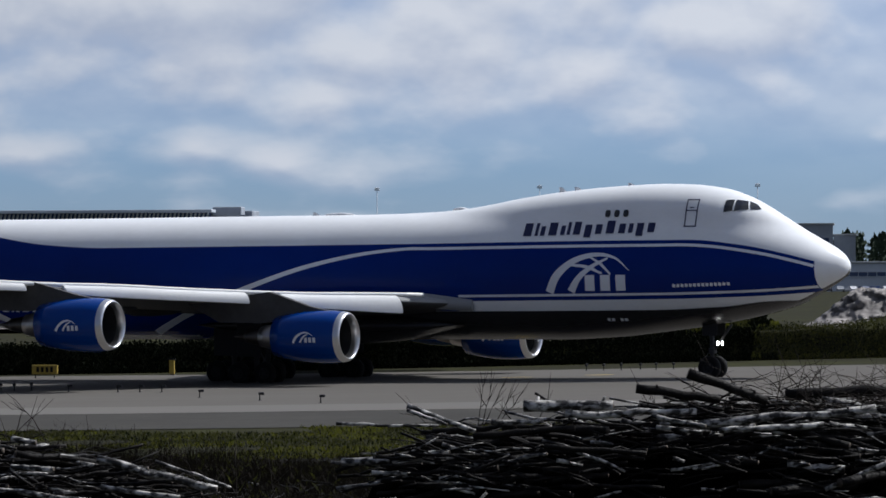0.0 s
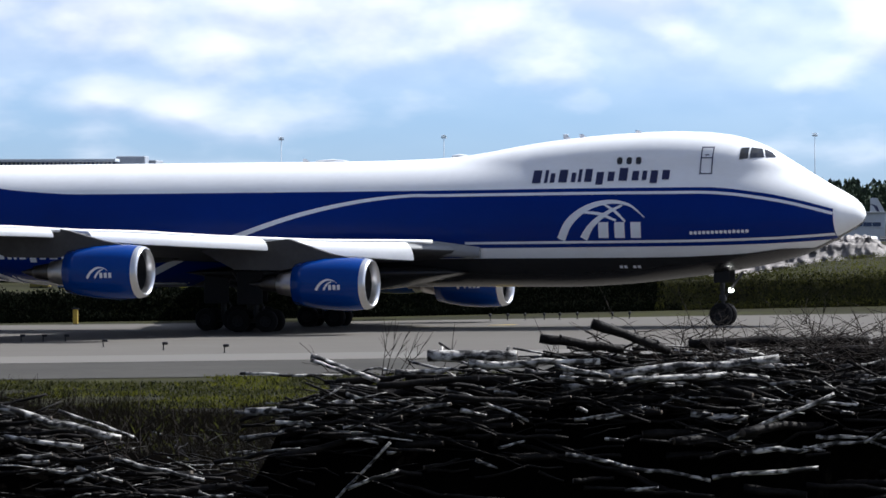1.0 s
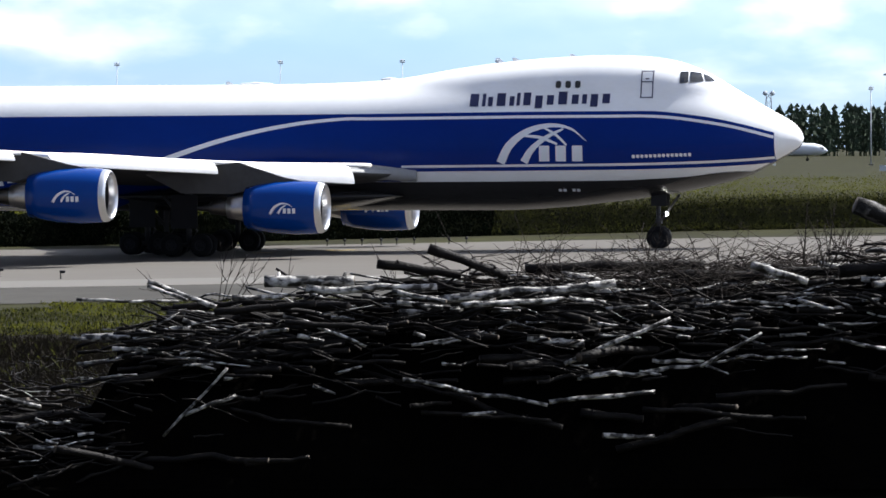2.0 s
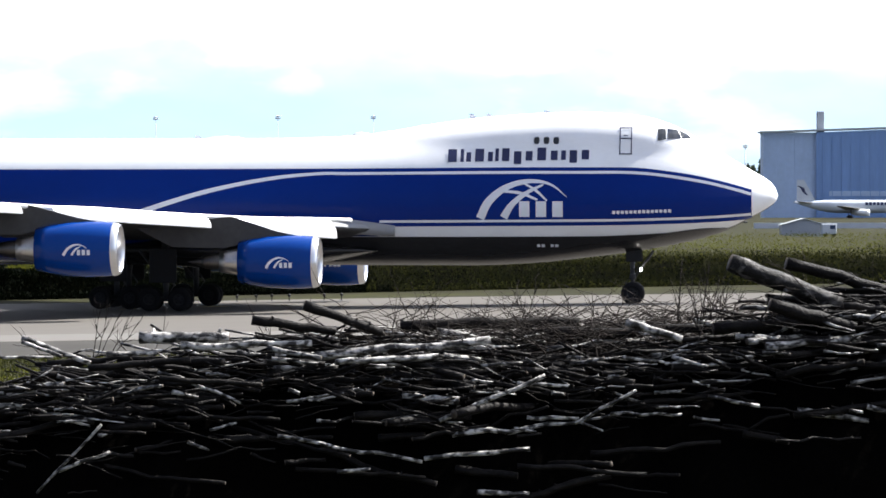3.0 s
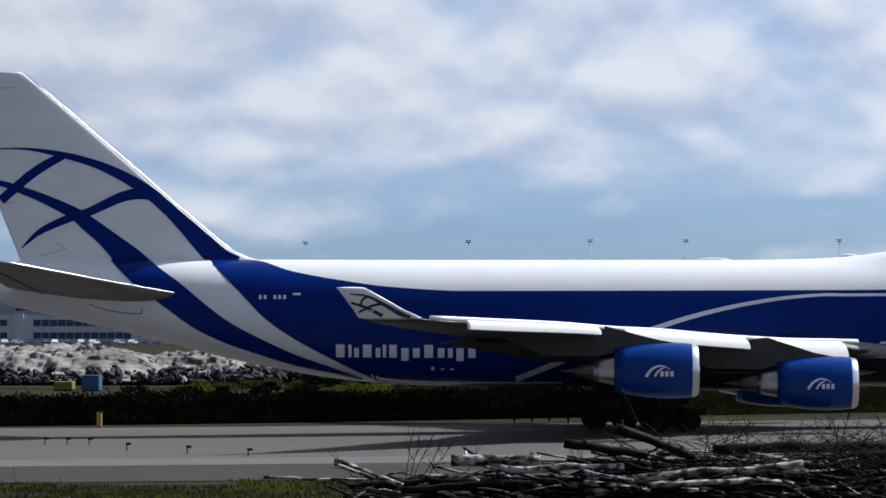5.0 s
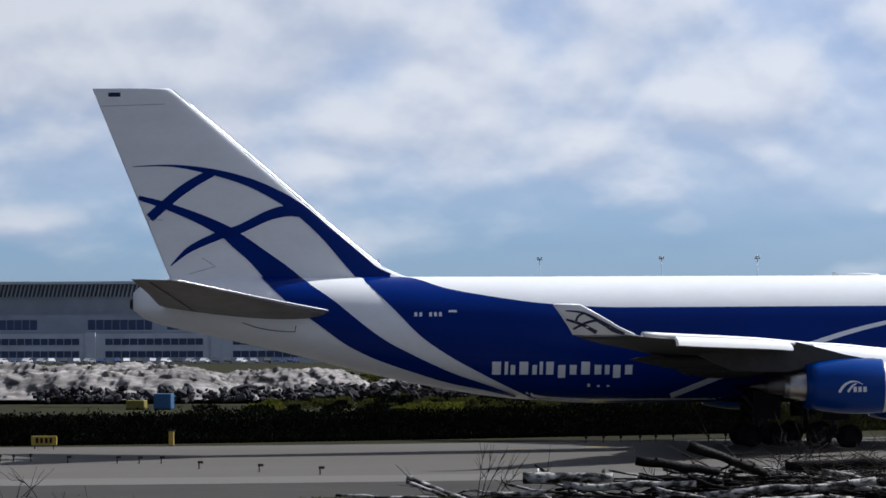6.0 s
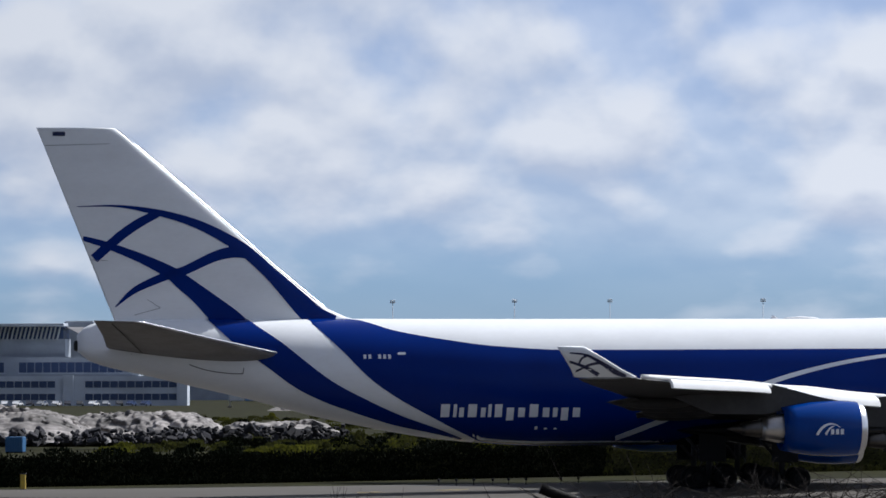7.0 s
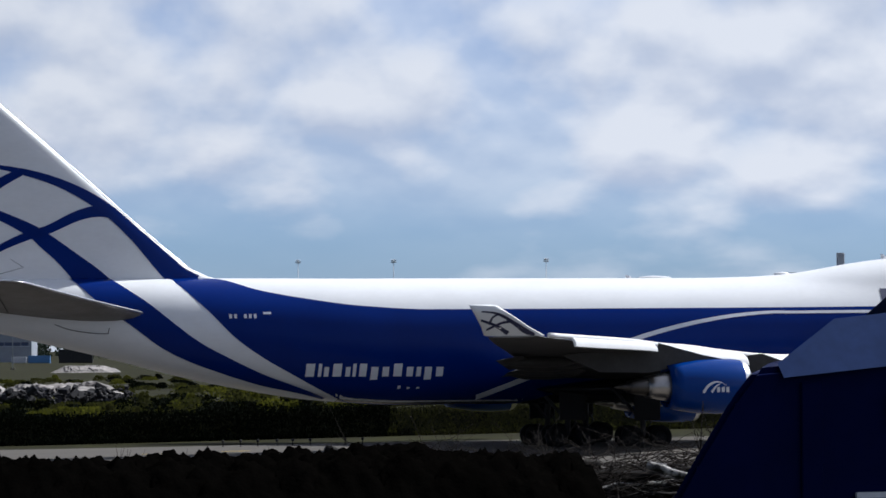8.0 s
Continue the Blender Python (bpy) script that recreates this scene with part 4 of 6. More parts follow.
def gear_parts(ac):
    wm = wheel_mesh()
    # nose gear
    ng = part("nose_gear", None, ac, "twin-wheel nose landing gear", pose(S0 - 7.6, 0, 0))
    g = Geo()
    g.tube([(0, 0, .6), (-.02, 0, 1.6), (-.05, 0, 3.2)], [.09, .11, .15], 12)
    g.tube([(0, -.5, .62), (0, .5, .62)], [.07, .07], 10)
    g.tube([(.1, 0, 1.5), (1.1, 0, 2.9)], [.07, .07], 8)
    g.tube([(-.12, 0, 1.5), (-.42, 0, 1.15), (-.14, 0, .8)], [.04, .05, .04], 8)
    g.box(-.16, .16, -.2, .2, 1.35, 1.65, bev=.03)
    part("strut", g.mesh("strut", [M_GEAR], True), ng)
    for y in (-.46, .46):
        WHEELS.append((part("wheel", wm, ng, "black tyre on grey hub", pose(0, y, .62)), (0, y, .62)))
    for side in (-1, 1):
        g = Geo()
        g.box(-.35, .5, side * .58 - .02, side * .58 + .02, 2.3, 3.0, bev=.015)
        part("gear_door", g.mesh("gear_door", [M_DARK]), ng, "open nose gear door")
    for y in (-.3, .3):
        g = Geo()
        g.lathe([(.02, .02), (.12, .11), (.2, .135), (.22, .13)], 16, 0, c=(.2, y, 1.9))
        part("taxi_light", g.mesh("taxi_light", [M_DARK], True), ng)
        g = Geo()
        g.lathe([(.27, .005), (.26, .07), (.21, .127)], 16, 0, c=(.2, y, 1.9))
        part("lens", g.mesh("lens", [M_LAMP], True), ng, "shining taxi light")
        g = Geo()
        g.tube([(.02, y * .3, 1.86), (.24, y, 1.9)], [.03, .03], 6)
        part("lamp_bracket", g.mesh("lamp_bracket", [M_GEAR]), ng)
    # four main bogies
    for s, y in ((32.0, 5.2), (32.0, -5.2), (35.2, 1.92), (35.2, -1.92)):
        wing_gear = abs(y) > 3
        mg = part("main_gear", None, ac, "four-wheel main landing gear bogie", pose(S0 - s, y, -.27))
        g = Geo()
        g.tube([(0, 0, .62), (0, 0, 2.0), (-.1 if wing_gear else .3, -.35 * np.sign(y), 4.0)], [.14, .17, .22], 12)
        g.tube([(.8, 0, .62), (-.8, 0, .62)], [.12, .12], 10)
        for a in (.8, -.8):
            g.tube([(a, -.56, .62), (a, .56, .62)], [.08, .08], 8)
        g.tube([(.1, 0, 1.3), (-1.5, -.5 * np.sign(y), 3.2)], [.09, .09], 8)
        g.tube([(.18, 0, 1.8), (.45, 0, 1.35), (.14, 0, .9)], [.05, .06, .05], 8)
        part("strut", g.mesh("strut", [M_GEAR], True), mg)
        for a in (.8, -.8):
            for b in (-.56, .56):
                WHEELS.append((part("wheel", wm, mg, "black tyre on grey hub", pose(a, b, .62)), (a, b, .62)))
        g = Geo()
        e = np.sign(y) * (.85 if wing_gear else .95)
        g.box(-.75, .7, e - .04, e + .04, 1.5, 3.3, bev=.03)
        part("gear_door", g.mesh("gear_door", [M_DARK]), mg, "open main gear door")


def make_freighter():
    ac = thing("cargo_airliner", "blue and white four-engined jumbo freighter taxiing on the asphalt", "airplane", pose(-14, 221.5, 0))
    body_parts(ac)
    fin_parts(ac)
    for side in (-1, 1):
        wing_parts(ac, side)
        # the body leans a little to port in the turn, so the port engines hang lower
        engine_parts(ac, 11.7, 23.0 if side < 0 else 23.3, 2.42 if side < 0 else 2.12, side)
        engine_parts(ac, 20.83, 31.7, 3.17 if side < 0 else 2.7, side)
    gear_parts(ac)
    return ac


freighter = make_freighter()

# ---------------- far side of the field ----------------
# Hedge leaves near black: the shade of the bank's near face is in the colour.
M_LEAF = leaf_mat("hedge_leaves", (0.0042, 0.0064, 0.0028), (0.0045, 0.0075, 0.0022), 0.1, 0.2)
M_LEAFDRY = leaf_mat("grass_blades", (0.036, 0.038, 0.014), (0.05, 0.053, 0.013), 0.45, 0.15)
# Paler copy of the blades, with sunlight put into the colour.
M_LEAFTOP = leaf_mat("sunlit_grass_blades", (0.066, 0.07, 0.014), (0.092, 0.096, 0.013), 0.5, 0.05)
M_STRAW = leaf_mat("dark_dead_stalks", (0.014, 0.012, 0.009), (0.012, 0.01, 0.007), 0.2, 0.4)
M_PINE = mat("forest_green", (0.03, 0.05, 0.025), 0.8, island=0.4)
M_SNOW = mat("dirty_snow", (0.4, 0.365, 0.345), 0.85, var=1.0, scale=0.3, fine=0.8, fine_scale=1.4, bump=0.6, dark=(0.07, 0.065, 0.06), stretch=(.4, 1, 2.4))
M_RUBBLE = mat("dark_rubble", (0.021, 0.02, 0.024), 0.9, var=0.5, scale=1.5, rand=0.4, island=0.6)
M_WALLG = mat("grey_cladding", (0.33, 0.36, 0.41), 0.6, var=0.35, scale=0.2, fine=0.1, fine_scale=1.0)
M_WALLW = mat("white_cladding", (0.56, 0.6, 0.66), 0.6, var=0.35, scale=0.15, fine=0.1, fine_scale=1.0)
M_ROOFG = mat("grey_roofing", (0.4, 0.42, 0.43), 0.6, var=0.3, scale=0.2)
# Hangar cladding, its tones raised to carry the haze of distance.
M_HANGAR = mat("hazy_blue_grey_cladding", (0.2, 0.33, 0.6), 0.55, var=0.25, scale=0.08, fine=0.15, fine_scale=0.8, stretch=(3, 1, 0.3))
M_HANGARL = mat("hazy_pale_blue_cladding", (0.42, 0.54, 0.74), 0.55, var=0.2, scale=0.1, fine=0.1, fine_scale=0.8)
M_PANE = mat("window_glass", (0.03, 0.05, 0.12), 0.1, spec=0.5)
# Mast steel lightened: distance haze is put into its colour.
M_MAST = mat("haze_pale_steel", (0.55, 0.58, 0.62), 0.6, 0.1, var=0.3, scale=0.5)
M_BLACK = mat("black_plastic", (0.008, 0.008, 0.009), 0.6, spec=0.15, var=0.3, scale=8.0)


def bank_line(x):
    return 243 + (x + 50) * 0.28 if x > -50 else 243.0


def bank_top(x):
    return float(np.interp(x, [-90, -50, -25, -10, 0, 10, 25, 60], [1.8, 1.8, 1.8, 1.95, 2.45, 2.95, 2.85, 2.7]))


BANK_D = [0, .45, .9, 6, 14, 26, 40, 60]


def bank_k(x, dy):
    """Height share across the bank: a steep hedge with a falling back in the west, a rising slope in the east."""
    east = smooth01((x + 6) / 14)
    return float(np.interp(dy, BANK_D, [0, .55, .85, .8, .7, .5, .3, 0])) * (1 - east) + float(np.interp(dy, BANK_D, [0, .5, .66, .74, .82, 1, .9, 0])) * east


def vegetated_bank():
    """A low earth bank overgrown with shrubs and grass."""
    xs = [-130 + 2.0 * k for k in range(121)]
    vs = []
    for dy in BANK_D:
        for x in xs:
            y = bank_line(x) + dy
            h = bank_top(x) * bank_k(x, dy) * (1 + .12 * noise.noise((x * .25, dy * .3, 1.0)))
            vs.append((x, y, ground_z(x, y) - .05 + h))
    w = len(xs)
    fs = [(j * w + i, j * w + i + 1, (j + 1) * w + i + 1, (j + 1) * w + i) for j in range(len(BANK_D) - 1) for i in range(w - 1)]
    thing("earth_bank", "low grassy earth bank along the far taxiway edge", "bank", kind="structure", me=mesh_of("earth_bank", vs, fs, M_GRASS, True))
    rng = random.Random(5)
    vs, fs, idx = [], [], []
    for k in range(110000):
        x = rng.uniform(-58, 36)
        dy = rng.choice((rng.uniform(-.25, 1.1), rng.uniform(1, 28), rng.uniform(-.2, .9)))
        y = bank_line(x) + dy
        top = bank_k(x, dy) * bank_top(x)
        clump = noise.noise((x * .45, y * .45, 4.0))
        lift = max(0, rng.gauss(.22, .22)) * (1 + 1.6 * max(0, clump))
        z = ground_z(x, y) + top + lift * (.35 if dy > 1.5 else .6)
        s = (rng.uniform(.035, .085) if x < -5 else rng.uniform(.025, .055)) if dy < 1.5 else rng.uniform(.02, .045)
        a, b = rng.uniform(0, 6.28), rng.uniform(-.9, .9)
        dx, dyy, dz = math.cos(a) * s, math.sin(a) * s, b * s
        ux, uy, uz = rng.uniform(-.5, .5) * s, rng.uniform(-.5, .5) * s, s * rng.uniform(.8, 2.4)
        o = len(vs)
        vs += [(x - dx, y - dyy, z - dz), (x + dx, y + dyy, z + dz), (x + dx * .3 + ux, y + dyy * .3 + uy, z + uz), (x - dx * .6 + ux, y - dyy * .6 + uy, z + uz * .8)]
        fs.append((o, o + 1, o + 2, o + 3))
        # shade and sun by colour: dark leaves in front, paler blades behind the crest
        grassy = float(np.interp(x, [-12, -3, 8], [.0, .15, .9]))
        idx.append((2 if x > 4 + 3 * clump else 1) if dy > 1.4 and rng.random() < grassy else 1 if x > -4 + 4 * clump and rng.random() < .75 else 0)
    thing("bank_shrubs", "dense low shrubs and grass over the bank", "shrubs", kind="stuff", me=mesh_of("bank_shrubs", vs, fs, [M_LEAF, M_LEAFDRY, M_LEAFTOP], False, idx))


vegetated_bank()


def grass_tufts():
    rng = random.Random(8)
    vs, fs, idx = [], [], []
    for k in range(60000):
        x, y = rng.uniform(-32, 4), rng.uniform(116, 153.5)
        if noise.noise((x * .12, y * .12, 9)) < -.25 + (.5 if y < 126 else 0) + .3 * smooth01((-19 - x + 3 * noise.noise((y * .2, x * .3, 1))) / 6):
            continue
        z = ground_z(x, y)
        a, h, w = rng.uniform(0, 6.28), rng.uniform(.04, .15), rng.uniform(.015, .04)
        o = len(vs)
        vs += [(x - math.cos(a) * w, y - math.sin(a) * w, z), (x + math.cos(a) * w, y + math.sin(a) * w, z), (x + rng.gauss(0, .06), y + rng.gauss(0, .06), z + h)]
        fs.append((o, o + 1, o + 2))
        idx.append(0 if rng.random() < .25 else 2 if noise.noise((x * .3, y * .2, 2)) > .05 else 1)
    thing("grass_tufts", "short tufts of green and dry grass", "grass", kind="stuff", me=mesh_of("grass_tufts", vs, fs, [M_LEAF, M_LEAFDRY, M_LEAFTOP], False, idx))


grass_tufts()


def dead_stalks():
    """Dead weeds and litter on the bare soil round the brushwood."""
    rng = random.Random(18)
    vs, fs, idx = [], [], []
    for k in range(60000):
        y = rng.uniform(43, 122) if k < 26000 else rng.uniform(43, 78)
        x = rng.uniform(-14.5, 3) * y / 60 - 3 if k < 26000 else rng.uniform(-9.5, -3.5) * y / 42
        c = noise.noise((x * .35, y * .2, 3))
        if c < (-.2 if k < 26000 else -.5):
            continue
        z = ground_z(x, y)
        h = rng.uniform(.03, .22) * (1 + max(0, c)) * (1 if y > 60 else .8)
        w = rng.uniform(.004, .012)
        a, b = rng.gauss(0, .25), rng.gauss(0, .25)
        o = len(vs)
        vs += [(x - w, y, z), (x + w, y, z), (x + a * h + w * .6, y + b * h, z + h * .7), (x + a * h * 2, y + b * h, z + h)]
        fs.append((o, o + 1, o + 2, o + 3))
        idx.append(1 if rng.random() < .1 else 0)
    # taller dry weeds with a few side shoots, in drifts
    for k in range(12500):
        y = rng.uniform(46, 104) if k < 5200 else rng.uniform(92, 131)
        x = (rng.uniform(-.205, -.02)) * y
        c = noise.noise((x * .5, y * .16, 6)) + .5 * smooth01((-.13 - x / y) / .05) - .35 * smooth01((y - 116) / 12)
        if c < .02:
            continue
        z, h, w = ground_z(x, y), rng.uniform(.15, .5) * (1 + max(0, c)) * (.7 if y < 60 else 1), rng.uniform(.004, .008)
        a, b = rng.gauss(0, .3), rng.gauss(0, .3)
        for u0, u1, sx in ((0, 1, 0), (.4, .8, rng.gauss(0, .3)), (.6, .95, rng.gauss(0, .3)), (.25, .6, rng.gauss(0, .35))):
            o = len(vs)
            p0 = (x + a * h * u0 * u0, y + b * h * u0 * u0, z + h * u0)
            p1 = (x + a * h * u1 * u1 + sx * h, y + b * h * u1 * u1, z + h * u1)
            ww = w * (1 - .5 * u0)
            vs += [(p0[0] - ww, p0[1], p0[2]), (p0[0] + ww, p0[1], p0[2]), (p1[0] + ww * .3, p1[1], p1[2]), (p1[0] - ww * .3, p1[1], p1[2])]
            fs.append((o, o + 1, o + 2, o + 3))
            idx.append(0)
    thing("dead_stalks", "sparse dark dead weeds on bare soil", "weeds", kind="stuff", me=mesh_of("dead_stalks", vs, fs, [M_STRAW, M_LEAFDRY], False, idx))


dead_stalks()


def snow_heap(x0, x1, y0, top, seed, depth=26):
    nx, ny = 160, 80
    vs = []
    for j in range(ny + 1):
        for i in range(nx + 1):
            x, y = x0 + (x1 - x0) * i / nx, y0 + depth * j / ny
            e = smooth01(min(i, nx - i) / 45) * smooth01(min(j, ny - j) / 22)
            h = top * e * (.8 + .2 * noise.noise((x * .12, y * .3, seed)) + .16 * noise.noise((x * .45, y * 1.3, seed + 7)) + .14 * abs(noise.noise((x * 1.1, y * 2.2, seed))) + .06 * noise.noise((x * 2.5, y * 3.5, seed)))
            lump = noise.noise((x * .7, h * 1.6, seed + 3)) + .5 * noise.noise((x * 1.9, h * 3.5, seed))
            vs.append((x + .3 * lump, y + 1.1 * lump, max(h, -.2) - .15))
    w = nx + 1
    fs = [(j * w + i, j * w + i + 1, (j + 1) * w + i + 1, (j + 1) * w + i) for j in range(ny) for i in range(nx)]
    thing("snow_bank", "long heap of dirty melting snow", "snow bank", kind="", me=mesh_of("snow_bank", vs, fs, M_SNOW, True))


snow_heap(-98, -56, 400, 3.6, 2.0)
snow_heap(-68, -46, 412, 3.0, 12.0, 20)
snow_heap(-50, -34, 404, 2.0, 42.0, 18)
snow_heap(-4, 18, 400, 3.9, 22.0)
snow_heap(-92, -76, 868, 1.7, 52.0)


def rubble(x0, x1, y, top, n, seed):
    rng = random.Random(seed)
    g = Geo()
    for k in range(n):
        x = rng.uniform(x0, x1)
        s = rng.choice((rng.uniform(.1, .3), rng.uniform(.2, .6)))
        z = rng.uniform(0, top) * rng.random() ** .4
        g.box(-s, s, -s * .5, s * .5, -s * .45, s * .45, bev=s * .12, m=pose(x, y + rng.uniform(-3, 3), z, rng.uniform(-40, 40), rng.uniform(-40, 40), rng.uniform(0, 180)))
    thing("rubble_row", "row of dark broken scrap and rubble before the snow", "rubble", kind="stuff", me=g.mesh("rubble_row", [M_RUBBLE]))


rubble(-76, -46, 385, 1.3, 420, 3)
rubble(-50, -33, 390, 1.7, 420, 4)


def container(x, y, colour, l, h, label):
    m = mat("container_paint", colour, 0.5, var=0.3, scale=0.8)
    ob = thing("container", label, "container", pose(x, y, ground_z(x, y)))
    g = Geo()
    g.box(-l / 2, l / 2, -.9, .9, .12, h, bev=.04)
    part("body", g.mesh("body", [m]), ob)
    for k in range(7):
        g = Geo()
        g.box(-.05, .05, -.94, -.9, .25, h - .12)
        part("rib", g.mesh("rib", [m]), ob, m=pose(-l / 2 + l * (k + .5) / 7, 0, 0))
    g = Geo()
    g.box(-l / 2, l / 2, -.85, .85, 0, .12)
    part("skid", g.mesh("skid", [M_DARK]), ob)



def bushes():
    """Low bushes on the grass behind the bank."""
    rng = random.Random(41)
    vs, fs, idx = [], [], []
    for c in range(300):
        cx, cy = rng.uniform(-48, -6), rng.uniform(300, 376)
        if c >= 95:
            cy = rng.uniform(300, 700)
            cx = cy * rng.uniform(-.14, -.02)
        w, h = rng.uniform(.8, 2.2), rng.uniform(.3, 1.6 if cx > -30 else .8)
        green = 0 if rng.random() < .35 else 1 if rng.random() < .6 else 2
        for k in range(260):
            a, q = rng.uniform(0, 6.28), rng.random()
            r = w * math.sqrt(rng.random()) * (1 - q * .55) * (1 + .3 * noise.noise((cx + math.cos(a), cy + math.sin(a), q * 3)))
            x, y, z = cx + math.cos(a) * r, cy + math.sin(a) * r, h * q
            s, b = rng.uniform(.07, .2), rng.uniform(0, 6.28)
            o = len(vs)
            vs += [(x - math.cos(b) * s, y - math.sin(b) * s, z - s * .4), (x + math.cos(b) * s, y + math.sin(b) * s, z - s * .2), (x + rng.uniform(-.5, .5) * s, y, z + s)]
            fs.append((o, o + 1, o + 2))
            idx.append(green)
    thing("far_bushes", "low green bushes on rough grass behind the bank", "bushes", kind="stuff", me=mesh_of("far_bushes", vs, fs, [M_LEAF, M_LEAFDRY, M_LEAFTOP], False, idx))


bushes()
container(-61.5, 370, (0.03, 0.11, 0.24), 1.6, 1.5, "small blue site container beside the snow heap")
container(-137.0, 1400, (0.012, 0.012, 0.014), 11.5, 4.6, "long dark tank container on the apron")
container(-149.5, 1400, (0.1, 0.25, 0.5), 7.5, 2.6, "light blue container on the apron")
container(-156.5, 1400, (0.6, 0.62, 0.65), 5.0, 2.2, "white container on the apron")
container(-64.2, 371, (0.22, 0.18, 0.03), 1.7, .9, "yellow site bin beside the blue container")


def mast(x, y, h, head=1.3, r=.13):
    ob = thing("floodlight_mast", "tall slim floodlight mast on the apron", "light mast", pose(x, y, 0), "apron masts")
    g = Geo()
    g.tube([(0, 0, 0), (0, 0, h * .5), (0, 0, h)], [r, r * .8, r * .55], 10)
    part("pole", g.mesh("pole", [M_MAST], True), ob)
    g = Geo()
    g.box(-head * .5, head * .5, -.25, .25, h - .9, h - .6, bev=.05)
    part("crossbar", g.mesh("crossbar", [M_MAST]), ob)
    for k in range(4):
        g = Geo()
        g.box(-.12, .12, -.16, .08, -.16, .16, bev=.03, m=pose(-head * .5 + head * (k + .5) / 4, -.25, h - .3, 20))
        part("floodlight", g.mesh("floodlight", [M_MAST]), ob)
    g = Geo()
    g.box(-.6, .6, -.6, .6, 0, .35, bev=.05)
    part("footing", g.mesh("footing", [M_CONCRETE]), ob)


for mx_, mh_ in ((-113.3, 26.0), (-73.3, 26.3), (-43.5, 26.4), (-20.2, 26.4), (17.0, 26.4)):
    mast(mx_, 1000, mh_)
mast(70.4, 1000, 19.2, 1.2, .2)


def lattice_tower(x, y, h):
    ob = thing("lattice_tower", "steel lattice tower over the trees", "tower", pose(x, y, 0))
    w = lambda z: 1.5 - 1.0 * z / h
    for sx in (-1, 1):
        for sy in (-1, 1):
            g = Geo()
            g.tube([(sx * w(0), sy * w(0), 0), (sx * w(h), sy * w(h), h)], [.12, .1], 6)
            part("leg", g.mesh("leg", [M_MAST]), ob)
    for k in range(9):
        z0, z1 = h * k / 9, h * (k + 1) / 9
        g = Geo()
        for a, b in (((-1, -1), (1, -1)), ((1, -1), (1, 1)), ((1, 1), (-1, 1)), ((-1, 1), (-1, -1))):
            g.tube([(a[0] * w(z0), a[1] * w(z0), z0), (b[0] * w(z1), b[1] * w(z1), z1)], [.06, .06], 5)
            g.tube([(b[0] * w(z0), b[1] * w(z0), z0), (a[0] * w(z1), a[1] * w(z1), z1)], [.06, .06], 5)
        part("bracing", g.mesh("bracing", [M_MAST]), ob)
    for sx in (-1, 1):
        g = Geo()
        g.lathe([(0, .05), (.15, .45), (.35, .6)], 14, 0, "y", c=(sx * .9, -.9, h - .4))
        part("dish", g.mesh("dish", [M_WALLW], True), ob)


lattice_tower(45.6, 1000, 18.0)


def window_band(parent, x0, x1, y, z0, z1, n):
    """Panes in a band, each in its recess."""
    step = (x1 - x0) / n
    g = Geo()
    g.box(-step * .46, step * .46, -.03, .03, 0, z1 - z0)
    me = g.mesh("window", [M_PANE])
    for k in range(n):
        part("window", me, parent, m=pose(x0 + step * (k + .5), y, z0))
    g = Geo()
    g.box(x0 - .2, x1 + .2, y - .12, y + .3, z0 - .25, z0 - .03)
    part("sill", g.mesh("sill", [M_WALLW]), parent)


def terminal():
    y = 1100
    ob = thing("terminal_building", "long pale terminal with window bands and a louvred roof", "building", pose(0, y, 0))
    g = Geo()
    g.box(-262, -137, 0, 12, 0, 8.0)
    part("lower_block", g.mesh("lower_block", [M_WALLW]), ob, "two-storey pale wing")
    g = Geo()
    g.box(-275, -151, 12, 22, 0, 13.2)
    part("upper_block", g.mesh("upper_block", [M_WALLG]), ob, "grey upper block set back")
    g = Geo()
    g.box(-282, -171, 8, 26, 21.6, 22.4, bev=.1)
    part("roof", g.mesh("roof", [M_WALLW]), ob, "flat white roof slab")
    g = Geo()
    g.box(-278, -171.5, 14, 24, 13.2, 18.2)
    part("roof_storey", g.mesh("roof_storey", [M_WALLG]), ob)
    g = Geo()
    g.box(-278, -172, 14, 24, 18.2, 21.6)
    part("louvre_storey", g.mesh("louvre_storey", [M_PANE]), ob, "dark storey behind the louvres")
    g = Geo()
    g.box(-290, -163, 30, 44, 0, 22.3, bev=.15)
    part("rear_block", g.mesh("rear_block", [M_WALLG]), ob, "grey rear block")
    g = Geo()
    g.box(-.22, .22, -.5, .1, 0, 3.5)
    lm = g.mesh("louvre", [M_ROOFG])
    for k in range(90):
        part("louvre", lm, ob, m=pose(-276 + k * 1.15, 13.6, 18.1, 0, 14, 0))
    g = Geo()
    g.box(-172, -164, 16, 23, 20.9, 23.2, bev=.2)
    part("plant_room", g.mesh("plant_room", [M_WALLG]), ob, "grey roof plant room")
    for x0, x1, n in ((-232, -206, 12), (-199, -172, 12), (-164, -139, 11)):
        for z in (1.5, 4.9):
            window_band(ob, x0, x1, -.05, z, z + 1.75, n)
    for x0, x1, n in ((-233, -220, 6), (-206, -188, 8), (-184, -153, 14)):
        window_band(ob, x0, x1, 11.95, 9.0, 11.8, n)
    for x in (-234.5, -203, -168.5, -137.5):
        g = Geo()
        g.box(-1.4, 1.4, -.6, 0, 0, 8.3)
        part("pier", g.mesh("pier", [M_WALLW]), ob, m=pose(x, 0, 0))


terminal()


